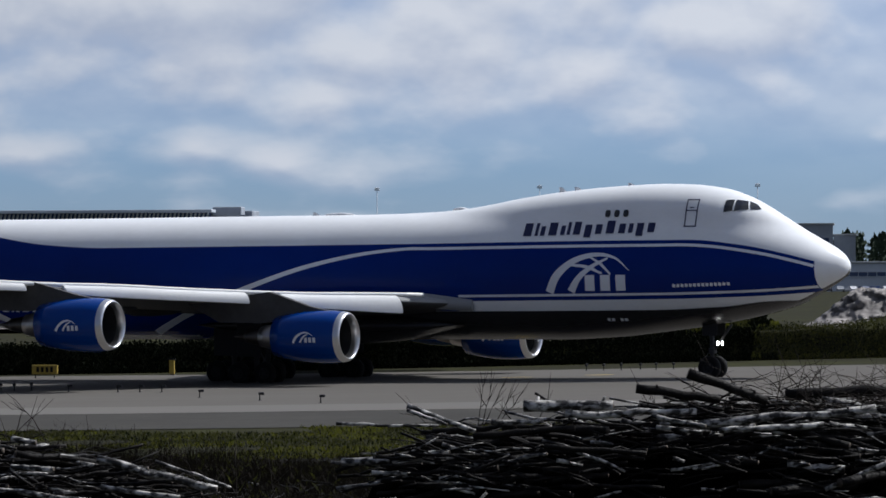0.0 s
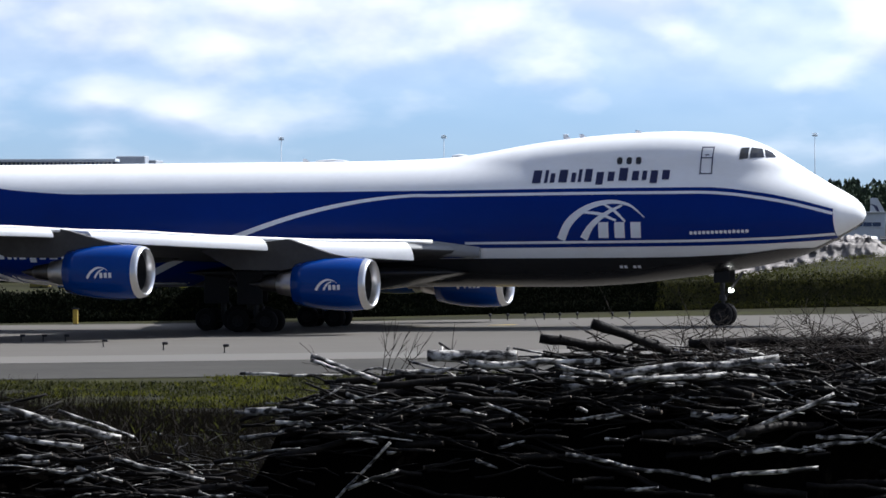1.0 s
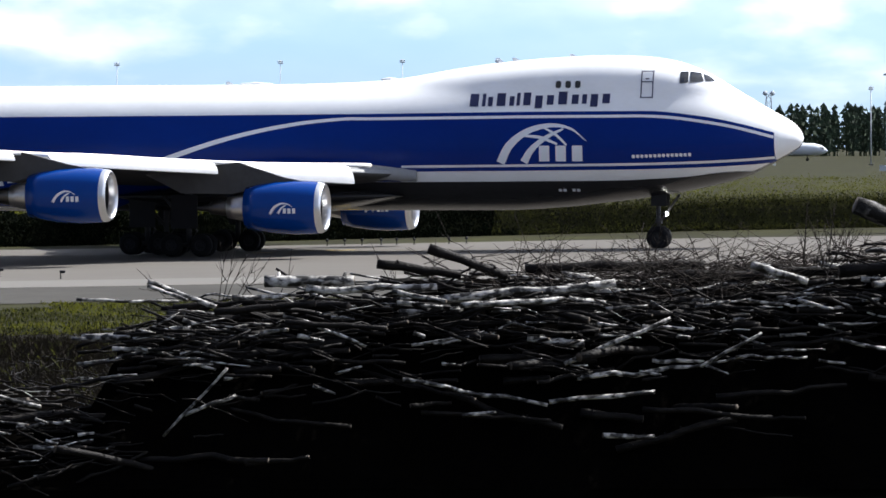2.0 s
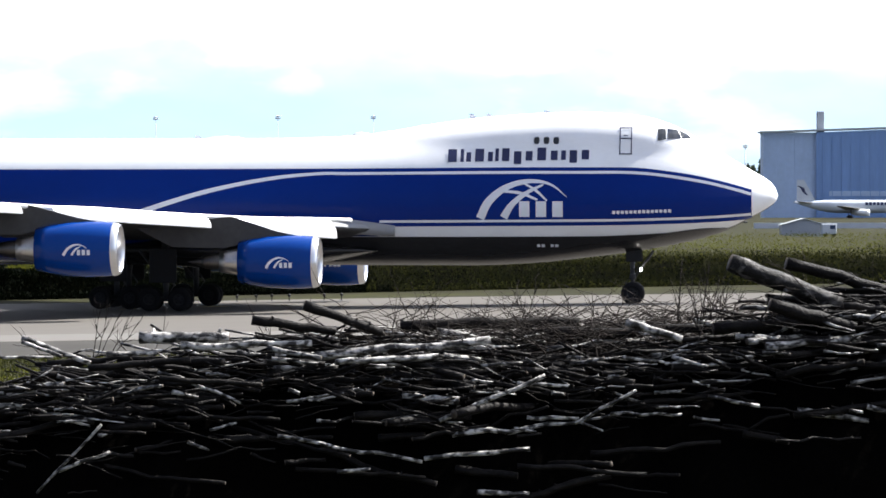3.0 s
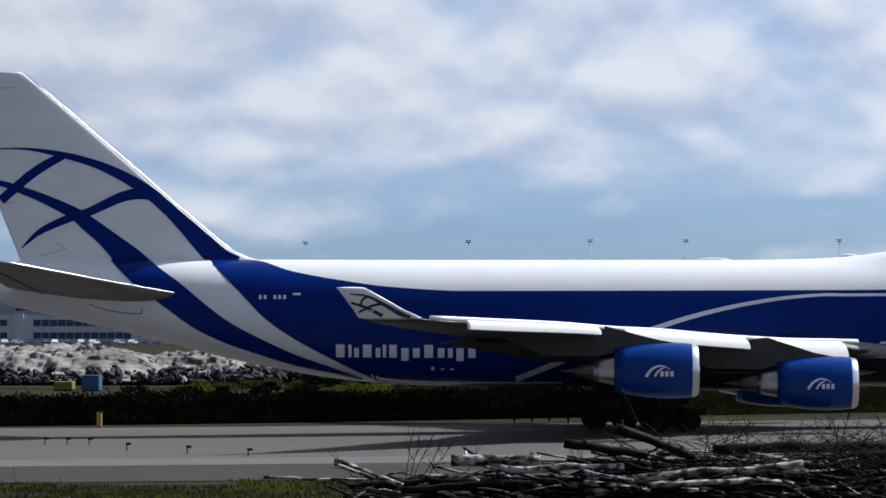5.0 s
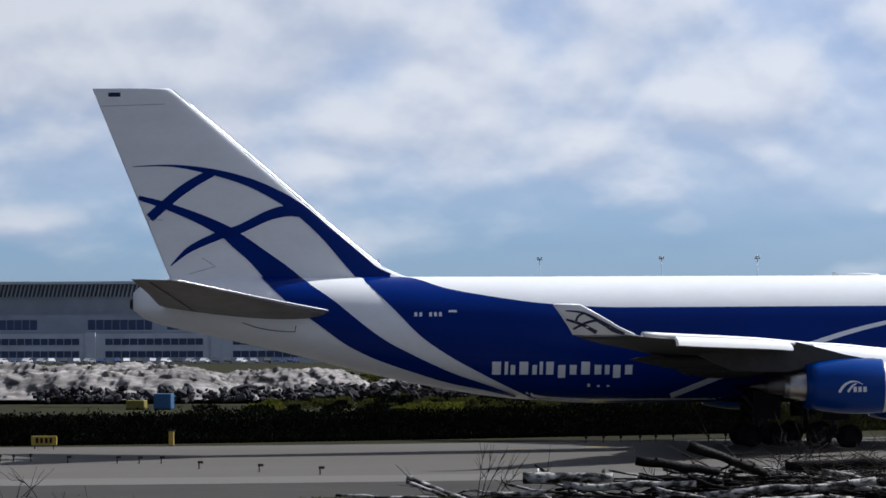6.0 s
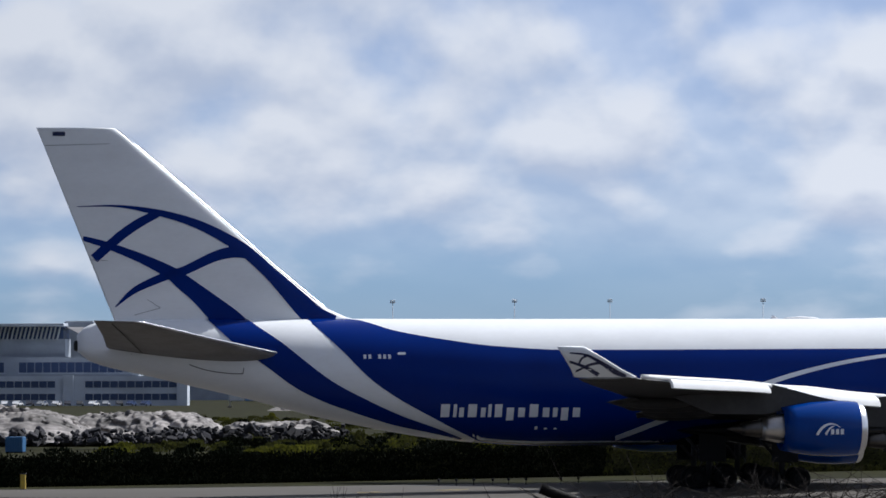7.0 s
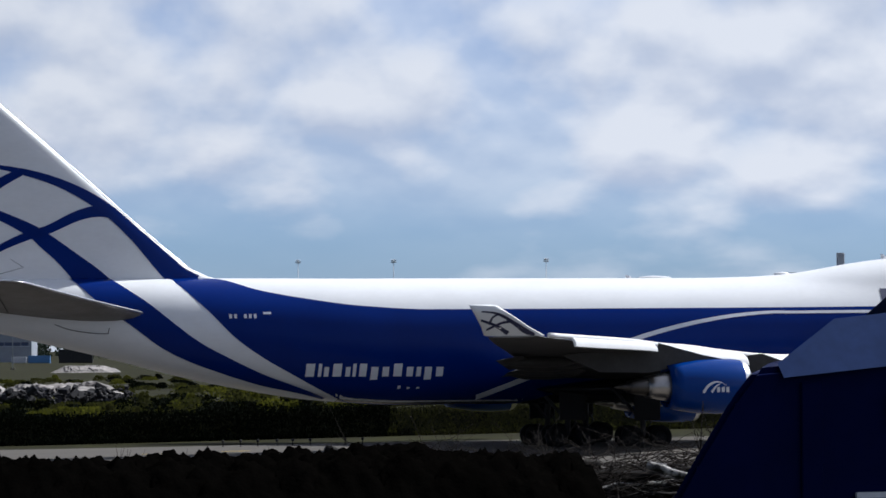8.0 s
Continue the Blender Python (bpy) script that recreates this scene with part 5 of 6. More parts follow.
def plain_building(name, label, x0, x1, y, depth, h, wall, bands=(), cat="building"):
    ob = thing(name, label, cat, pose(0, y, 0))
    g = Geo()
    g.box(x0, x1, 0, depth, 0, h - .5)
    part("wall", g.mesh("wall", [wall]), ob)
    g = Geo()
    g.box(x0 - .4, x1 + .4, -.4, depth + .4, h - .5, h, bev=.08)
    part("roof", g.mesh("roof", [M_ROOFG]), ob)
    for z, hh, n in bands:
        window_band(ob, x0 + 1, x1 - 1, -.05, z, z + hh, n)
    return ob


plain_building("office_block", "plain grey office block behind the apron", -13.0, -2.2, 1100, 20, 17.7, M_WALLG, ((12.5, 1.2, 6),))
plain_building("office_block", "lower grey office block behind the apron", -2.0, 3.8, 1104, 18, 14.8, M_WALLG)
plain_building("warehouse", "long low pale warehouse behind parked cars", -8, 34, 1000, 18, 7.2, M_WALLW, ((3.6, 1.0, 18),))
plain_building("warehouse", "grey low store with flat roof", -189, -163, 1500, 20, 14.0, M_WALLG, ((6.0, 1.3, 8),))


def hangar():
    ob = thing("hangar", "huge blue-grey clad aircraft hangar with a chimney", "hangar", pose(0, 1300, 0))
    g = Geo()
    g.box(97.2, 114, 0, 12, 0, 27.0)
    part("side_bay", g.mesh("side_bay", [M_HANGARL]), ob, "pale blue clad bay")
    g = Geo()
    g.add([(114, -1, 0), (190, -1, 0), (190, 12, 0), (114, 12, 0), (114, -1, 27.0), (190, -1, 30.0), (190, 12, 30.0), (114, 12, 27.0)], [(3, 2, 1, 0), (4, 5, 6, 7), (0, 1, 5, 4), (1, 2, 6, 5), (2, 3, 7, 6), (3, 0, 4, 7)])
    part("main_bay", g.mesh("main_bay", [M_HANGAR]), ob, "blue-grey clad main bay")
    g = Geo()
    g.add([(96.4, -1.6, 26.9), (190, -1.6, 29.9), (190, 13, 29.9), (96.4, 13, 26.9), (96.4, -1.6, 27.4), (190, -1.6, 30.4), (190, 13, 30.4), (96.4, 13, 27.4)], [(3, 2, 1, 0), (4, 5, 6, 7), (0, 1, 5, 4), (1, 2, 6, 5), (2, 3, 7, 6), (3, 0, 4, 7)])
    part("roof_edge", g.mesh("roof_edge", [M_ROOFG]), ob, "grey roof edge")
    g = Geo()
    g.box(114.6, 117.0, 4, 6.5, 27, 33.8, bev=.2)
    part("chimney", g.mesh("chimney", [M_WALLG]), ob)
    g = Geo()
    g.box(118, 178, -1.12, -1, 6.8, 8.4)
    part("door_head", g.mesh("door_head", [M_HANGARL]), ob)
    g = Geo()
    g.box(-.1, .1, -.14, 0, 0, 26)
    rib = g.mesh("rib", [M_HANGAR])
    for k in range(24):
        part("rib", rib, ob, m=pose(116 + k * 3, -1, .4))
    g = Geo()
    g.box(-.08, .08, -.12, 0, 0, 26)
    rib = g.mesh("rib", [M_HANGARL])
    for k in range(6):
        part("rib", rib, ob, m=pose(98.5 + k * 2.9, 0, .4))


hangar()


def parked_jet(x, y, label, length=37.6, tail=-1):
    """A parked narrow-body, nose to the right."""
    ob = thing("parked_airliner", label, "airplane", pose(x, y, 0), "parked airliners")
    L_ = length
    g = Geo()
    prof = [(0, .1, 4.9), (2, .45, 4.6), (6, 1.2, 4.1), (10, 1.8, 3.75), (13, 1.97, 3.6), (30, 1.97, 3.6), (33.5, 1.85, 3.55), (35.6, 1.45, 3.4), (37, .75, 3.2), (37.6, .1, 3.1)]
    n = 20
    for a, r, z in prof:
        g.v += [(a, r * math.cos(q), z + r * math.sin(q)) for q in (2 * math.pi * j / n for j in range(n))]
    g.f = [(i * n + j, i * n + (j + 1) % n, (i + 1) * n + (j + 1) % n, (i + 1) * n + j) for i in range(len(prof) - 1) for j in range(n)]
    g.i = [0] * len(g.f)
    part("fuselage", g.mesh("fuselage", [M_WALLW], True), ob)
    g = Geo()
    g.add([(a, w, z) for w in (-.14, .14) for a, z in ((1.0, 5.2), (6.6, 5.5), (3.2, 11.7), (1.0, 11.7))], [(0, 1, 2, 3), (7, 6, 5, 4), (0, 4, 5, 1), (1, 5, 6, 2), (2, 6, 7, 3), (3, 7, 4, 0)])
    fin = part("fin", g.mesh("fin", [M_WALLW]), ob, "white tail fin with a navy swirl")
    g = Geo()
    line = spline([(1.4, 9.8, .9), (2.6, 9.2, 1.1), (3.2, 8.0, .9), (4.2, 7.0, .5)], 12)
    grid = [[(a - w / 2, -.16, z) for a, z, w in line], [(a + w / 2, -.16, z) for a, z, w in line]]
    sheet(g, grid, 1)
    part("swirl", g.mesh("swirl", [M_NAVY]), fin)
    for side in (-1, 1):
        g = Geo()
        g.add([(a, side * b, c) for a, b, c in ((22, 1.7, 2.6), (15.5, 1.7, 2.5), (11.5, 16.5, 3.7), (13.2, 16.5, 3.75), (22, 1.7, 2.9), (15.5, 1.7, 2.6), (11.5, 16.5, 3.8), (13.2, 16.5, 3.85))], [(0, 1, 2, 3), (7, 6, 5, 4), (0, 4, 5, 1), (1, 5, 6, 2), (2, 6, 7, 3), (3, 7, 4, 0)])
        part("wing", g.mesh("wing", [M_WING]), ob)
        g = Geo()
        g.add([(a, side * b, c) for a, b, c in ((6.0, .6, 4.6), (2.2, .6, 4.6), (.6, 6, 5.1), (1.9, 6, 5.1), (6.0, .6, 4.8), (2.2, .6, 4.7), (.6, 6, 5.2), (1.9, 6, 5.2))], [(0, 1, 2, 3), (7, 6, 5, 4), (0, 4, 5, 1), (1, 5, 6, 2), (2, 6, 7, 3), (3, 7, 4, 0)])
        part("tailplane", g.mesh("tailplane", [M_WING]), ob)
        g = Geo()
        g.lathe([(2.2, .8), (2.4, 1.0), (1.2, 1.1), (-.6, 1.0), (-1.8, .6), (-2.2, .3)], 20, c=(20, side * 5.75, 1.75))
        part("engine", g.mesh("engine", [M_STRIPE], True), ob)
    for a, b in ((17.0, -3.8), (17.0, 3.8), (31.5, 0)):
        g = Geo()
        g.tube([(a, b, .5), (a, b, 2.6)], [.14, .16], 8)
        g.lathe([(-.35, .1), (-.3, .5), (.3, .5), (.35, .1)], 14, 0, "y", c=(a, b, .52))
        part("landing_gear", g.mesh("landing_gear", [M_DARK]), ob)
    g = Geo()
    for k in range(7):
        a = 21.5 + k * 1.15
        g.box(a, a + .8, -1.99, -1.9, 4.0, 4.95)
    part("lettering", g.mesh("lettering", [M_NAVY]), ob, "row of dark bars in place of lettering")
    g = Geo()
    g.box(35.1, 36.4, -1.42, -.9, 3.75, 4.15)
    part("cockpit_window", g.mesh("cockpit_window", [M_GLASS]), ob)
    return ob


parked_jet(36.5, 1237, "white twin-engined airliner parked before the trees")
parked_jet(101.6, 1237, "white twin-engined airliner parked before the hangar")


def shed():
    ob = thing("shed", "small grey gabled shed on the grass", "shed", pose(50.2, 620, 0))
    g = Geo()
    g.box(-1.0, 5.6, 0, 5, 0, 1.75)
    g.add([(-1, 0, 1.75), (5.6, 0, 1.75), (5.6, 5, 1.75), (-1, 5, 1.75), (2.3, 0, 2.6), (2.3, 5, 2.6)], [(0, 1, 4), (3, 5, 2)])
    part("wall", g.mesh("wall", [M_WALLG]), ob)
    g = Geo()
    for e, x in ((-1, -1.25), (1, 5.85)):
        g.add([(x, -.3, 1.68), (2.3, -.3, 2.64), (2.3, 5.3, 2.64), (x, 5.3, 1.68), (x, -.3, 1.78), (2.3, -.3, 2.76), (2.3, 5.3, 2.76), (x, 5.3, 1.78)], [(0, 1, 2, 3), (4, 7, 6, 5), (0, 4, 5, 1), (2, 6, 7, 3), (3, 7, 4, 0)])
    part("roof", g.mesh("roof", [M_ROOFG]), ob)
    ob = thing("van", "white box van parked beside the shed", "van", pose(56.0, 617, 0))
    g = Geo()
    g.box(-1.15, 1.1, -1, 1, .35, 1.95, bev=.12)
    part("body", g.mesh("body", [M_WALLW]), ob)
    g = Geo()
    g.box(.1, .9, -1.02, -.98, 1.15, 1.7)
    part("window", g.mesh("window", [M_PANE]), ob)
    for a in (-.7, .7):
        g = Geo()
        g.lathe([(-.12, .05), (-.12, .33), (.12, .33), (.12, .05)], 16, 0, "y", c=(a, -.85, .33))
        part("wheel", g.mesh("wheel", [M_TYRE]), ob)


shed()
g = Geo()
g.box(58, 140, 0, .6, -.1, 1.1)
thing("low_wall", "long low pale wall before the apron", "wall", pose(0, 800, 0), me=g.mesh("low_wall", [M_WALLW]))


def parked_car(x, y, colour, rz=0):
    ob = thing("parked_car", "parked passenger car at the terminal", "car", pose(x, y, 0, 0, 0, rz), "parked cars")
    m = mat("car_paint", colour, 0.35, coat=0.4, var=0.1, scale=2.0)
    g = Geo()
    prof = [(-2.1, .4), (-2.15, .75), (-1.5, .9), (-.9, 1.4), (.7, 1.42), (1.35, .95), (2.1, .8), (2.15, .4)]
    k = len(prof)
    g.add([(a, -.82, b) for a, b in prof] + [(a, .82, b) for a, b in prof], [tuple(range(k)), tuple(range(2 * k - 1, k - 1, -1))] + [(i, k + i, k + (i + 1) % k, (i + 1) % k) for i in range(k)])
    part("body", g.mesh("body", [m]), ob)
    g = Geo()
    g.add([(a, -.84, b) for a, b in ((-1.2, .95), (-.8, 1.32), (.62, 1.34), (1.1, .97))], [(0, 3, 2, 1)])
    part("window", g.mesh("window", [M_PANE]), ob)
    for a in (-1.3, 1.35):
        g = Geo()
        g.lathe([(-.1, .04), (-.1, .32), (.1, .32), (.1, .04)], 14, 0, "y", c=(a, -.76, .32))
        part("wheel", g.mesh("wheel", [M_TYRE]), ob)


rng_c = random.Random(14)
PAINTS = [(.6, .6, .62), (.03, .03, .04), (.3, .31, .33), (.03, .05, .12), (.05, .05, .05), (.75, .75, .75)]
for k in range(26):
    parked_car(-230 + k * 3.4 + rng_c.uniform(-.4, .4), 1080, PAINTS[rng_c.randrange(6)], rng_c.uniform(70, 110))
for k in range(14):
    parked_car(-3 + k * 2.7, 960, PAINTS[rng_c.randrange(6)], rng_c.uniform(60, 120))


def forest(x0, x1, y, top, n, seed):
    """A far wood: ragged conifers and broadleaf crowns."""
    rng = random.Random(seed)
    vs, fs = [], []
    for k in range(n):
        x, yy = rng.uniform(x0, x1), y + rng.uniform(0, 60)
        h = top * rng.uniform(.72, 1.05)
        pine = rng.random() < .65
        w = h * (.16 if pine else .28)
        o = len(vs)
        vs += [(x - .25, yy, 0), (x + .25, yy, 0), (x, yy, h * .97)]
        fs.append((o, o + 1, o + 2))
        for j in range(70):
            q = rng.uniform(.12, 1)
            r = w * ((1 - q) ** .8 + .05 if pine else math.sin(math.pi * min(1, q * .85 + .1)) ** .6)
            a = rng.uniform(0, 6.28)
            px, py, pz = x + math.cos(a) * r * rng.uniform(.3, 1), yy + math.sin(a) * r * rng.uniform(.3, 1), h * q
            s = h * rng.uniform(.035, .08)
            o = len(vs)
            b = rng.uniform(0, 6.28)
            vs += [(px - math.cos(b) * s, py - math.sin(b) * s, pz - s * rng.uniform(.2, .7)), (px + math.cos(b) * s, py + math.sin(b) * s, pz - s * rng.uniform(0, .6)), (px + rng.uniform(-.3, .3) * s, py, pz + s)]
            fs.append((o, o + 1, o + 2))
    thing("far_forest", "distant dark mixed forest on the horizon", "forest", kind="stuff", me=mesh_of("far_forest", vs, fs, M_PINE))


forest(-5, 150, 1700, 21, 230, 31)
forest(-420, -5, 1900, 13, 260, 32)
forest(150, 420, 1700, 19, 140, 33)

# ---------------- lights and signs beside the taxiway ----------------


def edge_light(x, y, h=.32, hood=True):
    ob = thing("edge_light", "small dark taxiway light on a thin stake", "airfield light", pose(x, y, ground_z(x, y) + .02), "taxiway lights")
    g = Geo()
    g.tube([(0, 0, 0), (0, 0, h)], [.03, .025], 8)
    part("stake", g.mesh("stake", [M_DARK]), ob)
    g = Geo()
    if hood:
        g.box(-.05, .2, -.09, .09, -.05, .07, bev=.02, m=pose(0, 0, h))
    else:
        g.lathe([(-.06, .03), (-.03, .09), (.08, .08), (.12, .02)], 12, 0, "z", c=(0, 0, h))
    part("lamp_head", g.mesh("lamp_head", [M_DARK]), ob)
    g = Geo()
    g.lathe([(-.02, .12), (.02, .1), (.03, .03)], 12, 0, "z")
    part("base_plate", g.mesh("base_plate", [M_DARK]), ob)


for x, y in ((-30.4, 193), (-26.66, 187), (-23.2, 182), (-39.0, 205), (-36.2, 203.5), (-35.0, 203), (-33.8, 202.5)):
    edge_light(x, y)
for x, y in ((-45.0, 208), (-44.2, 209), (-43.2, 208.5), (-42.4, 208), (-41.6, 208.5)):
    edge_light(x, y, .3, False)
for k in range(8):
    edge_light((-14.6, -13.6, -12.6, -11.5, -10.6, -9.6, -7.6, -6.6)[k], 235.2, .3, False)


def taxi_sign():
    x, y = -45.9, 234
    ob = thing("taxiway_sign", "yellow taxiway sign with dark markings on two legs", "sign", pose(x, y, ground_z(x, y)))
    g = Geo()
    g.box(-.75, .75, -.1, .1, .25, .8, bev=.03)
    part("board", g.mesh("board", [M_YELLOW]), ob)
    for a in (-.55, .55):
        g = Geo()
        g.tube([(a, 0, 0), (a, 0, .27)], [.03, .03], 8)
        part("leg", g.mesh("leg", [M_DARK]), ob)
    for k in range(4):
        g = Geo()
        g.box(-.08, .08, -.115, -.1, .38, .68)
        part("marking", g.mesh("marking", [M_BLACK]), ob, m=pose(-.4 + k * .27, 0, 0))
    x, y = -39.2, 238.5
    ob = thing("marker_post", "yellow marker cabinet at the taxiway edge", "marker", pose(x, y, ground_z(x, y)))
    g = Geo()
    g.box(-.15, .15, -.13, .13, .06, .92, bev=.03)
    part("body", g.mesh("body", [M_YELLOW]), ob)
    g = Geo()
    g.box(-.23, .23, -.19, .19, 0, .06)
    part("plinth", g.mesh("plinth", [M_CONCRETE]), ob)
    g = Geo()
    g.box(-.21, .21, -.17, .17, .92, .98, bev=.015)
    part("cap", g.mesh("cap", [M_DARK]), ob)


taxi_sign()

# ---------------- brushwood piles by the road ----------------
PILE_Y = 40.0
RIDGE = curve_of([(-5.3, 2.2), (-4.75, 3.1), (-4.4, 3.75), (-4.0, 3.93), (-3.2, 3.98), (-2.4, 4.04), (-1.8, 4.16), (-1.2, 4.25), (-.3, 4.2), (.6, 4.15), (1.6, 4.17), (2.3, 4.25), (2.9, 4.38), (3.6, 4.62), (5.5, 4.7), (8.5, 4.6), (11, 4.2)])
RIDGE_W = curve_of([(-12, 3.6), (-9, 3.8), (-8.2, 3.78), (-7.4, 3.66), (-6.6, 3.42), (-5.9, 3.24), (-5.3, 3.1), (-4.8, 2.98), (-4.4, 2.8), (-4.1, 2.4)])


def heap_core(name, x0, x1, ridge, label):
    # near-black filling, put in for the shade between the stems
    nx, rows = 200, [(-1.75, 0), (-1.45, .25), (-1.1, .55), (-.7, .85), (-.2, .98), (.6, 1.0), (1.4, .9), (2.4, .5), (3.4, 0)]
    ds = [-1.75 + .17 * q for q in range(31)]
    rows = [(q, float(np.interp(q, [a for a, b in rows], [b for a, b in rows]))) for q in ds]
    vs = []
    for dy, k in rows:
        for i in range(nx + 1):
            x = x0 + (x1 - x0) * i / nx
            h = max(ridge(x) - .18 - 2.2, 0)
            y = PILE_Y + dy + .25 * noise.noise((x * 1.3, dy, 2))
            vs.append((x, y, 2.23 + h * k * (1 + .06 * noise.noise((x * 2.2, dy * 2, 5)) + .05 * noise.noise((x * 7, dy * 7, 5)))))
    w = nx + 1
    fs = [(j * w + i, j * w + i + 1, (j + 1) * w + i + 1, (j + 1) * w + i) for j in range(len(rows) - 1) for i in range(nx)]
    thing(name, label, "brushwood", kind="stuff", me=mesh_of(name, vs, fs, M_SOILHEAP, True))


heap_core("brush_heap", -5.3, 11, RIDGE, "near-black core standing for the shaded gaps of the brushwood pile")
heap_core("brush_heap", -12, -4.15, RIDGE_W, "near-black core standing for the shaded gaps of the lower brushwood pile")


def face_y(x, z, ridge):
    """The near face of the heap at height z."""
    top = max(ridge(x) - 2.2, .2)
    q = min(max((z - 2.2) / top, 0), 1)
    return PILE_Y + float(np.interp(q, [0, .25, .55, .85, 1.0], [-1.75, -1.45, -1.1, -.7, .1]))


def stem(g, p, q, r0, r1, rng, bend=.06, n=6, sides=8, idx=0, cut=1):
    """A crooked stem from p to q."""
    p, q = Vector(p), Vector(q)
    l = (q - p).length
    pts, rad = [], []
    off = Vector((0, 0, 0))
    for k in range(n + 1):
        t = k / n
        off = Vector((0, rng.gauss(0, 1) * bend * l * .35, rng.gauss(0, 1) * bend * l * .35)) * math.sin(math.pi * t) + off * .4
        pts.append(p.lerp(q, t) + off)
        rad.append((r0 + (r1 - r0) * t) * rng.uniform(.9, 1.1))
    g.tube(pts, rad, sides, idx, True, cut)
    return pts


def log_thing(p, q, r0, r1, rng, m, label, bend=.05):
    g = Geo()
    pts = stem(g, p, q, r0, r1, rng, bend, 7, 10)
    ob = thing("birch_log", label, "log", group="brushwood logs", me=g.mesh("birch_log", [m, M_CUT], True))
    if r0 > .03:
        for k in range(rng.randint(1, 3)):
            s = rng.choice(pts[1:-1])
            g = Geo()
            d = Vector((rng.uniform(-.5, .5), rng.uniform(-.5, .3), rng.uniform(-.2, .6))).normalized()
            g.tube([s, s + d * r0 * 1.6], [r0 * .35, r0 * .22], 6)
            part("branch_stub", g.mesh("branch_stub", [m], True), ob)
    return ob


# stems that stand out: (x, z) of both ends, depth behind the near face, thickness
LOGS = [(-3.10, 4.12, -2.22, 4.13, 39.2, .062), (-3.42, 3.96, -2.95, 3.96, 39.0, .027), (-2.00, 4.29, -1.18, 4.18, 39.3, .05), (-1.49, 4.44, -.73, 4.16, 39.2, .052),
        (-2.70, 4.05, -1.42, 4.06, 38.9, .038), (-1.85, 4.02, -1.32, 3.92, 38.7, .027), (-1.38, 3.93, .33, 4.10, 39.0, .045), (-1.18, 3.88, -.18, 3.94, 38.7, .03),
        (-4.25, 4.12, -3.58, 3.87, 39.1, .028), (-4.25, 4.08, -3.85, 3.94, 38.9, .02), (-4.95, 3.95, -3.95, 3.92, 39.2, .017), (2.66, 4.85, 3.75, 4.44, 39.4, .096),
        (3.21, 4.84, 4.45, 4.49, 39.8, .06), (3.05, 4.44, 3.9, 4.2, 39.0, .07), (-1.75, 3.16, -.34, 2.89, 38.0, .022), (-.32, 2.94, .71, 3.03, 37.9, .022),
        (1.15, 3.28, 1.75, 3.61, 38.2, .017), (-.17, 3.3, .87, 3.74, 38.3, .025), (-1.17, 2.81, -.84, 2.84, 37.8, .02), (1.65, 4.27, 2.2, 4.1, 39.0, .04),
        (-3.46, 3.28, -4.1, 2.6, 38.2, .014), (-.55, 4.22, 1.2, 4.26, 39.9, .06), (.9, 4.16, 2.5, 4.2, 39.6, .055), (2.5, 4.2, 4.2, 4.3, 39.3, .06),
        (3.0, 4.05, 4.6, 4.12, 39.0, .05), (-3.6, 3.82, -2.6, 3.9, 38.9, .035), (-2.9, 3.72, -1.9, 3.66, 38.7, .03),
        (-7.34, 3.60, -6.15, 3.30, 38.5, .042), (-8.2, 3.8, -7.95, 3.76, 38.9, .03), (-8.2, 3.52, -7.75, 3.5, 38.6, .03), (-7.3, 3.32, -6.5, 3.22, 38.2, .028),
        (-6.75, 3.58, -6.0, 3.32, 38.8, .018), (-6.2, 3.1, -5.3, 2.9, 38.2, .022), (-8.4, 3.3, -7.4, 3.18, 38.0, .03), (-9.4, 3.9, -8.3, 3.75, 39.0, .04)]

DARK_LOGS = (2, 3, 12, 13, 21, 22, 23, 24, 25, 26)


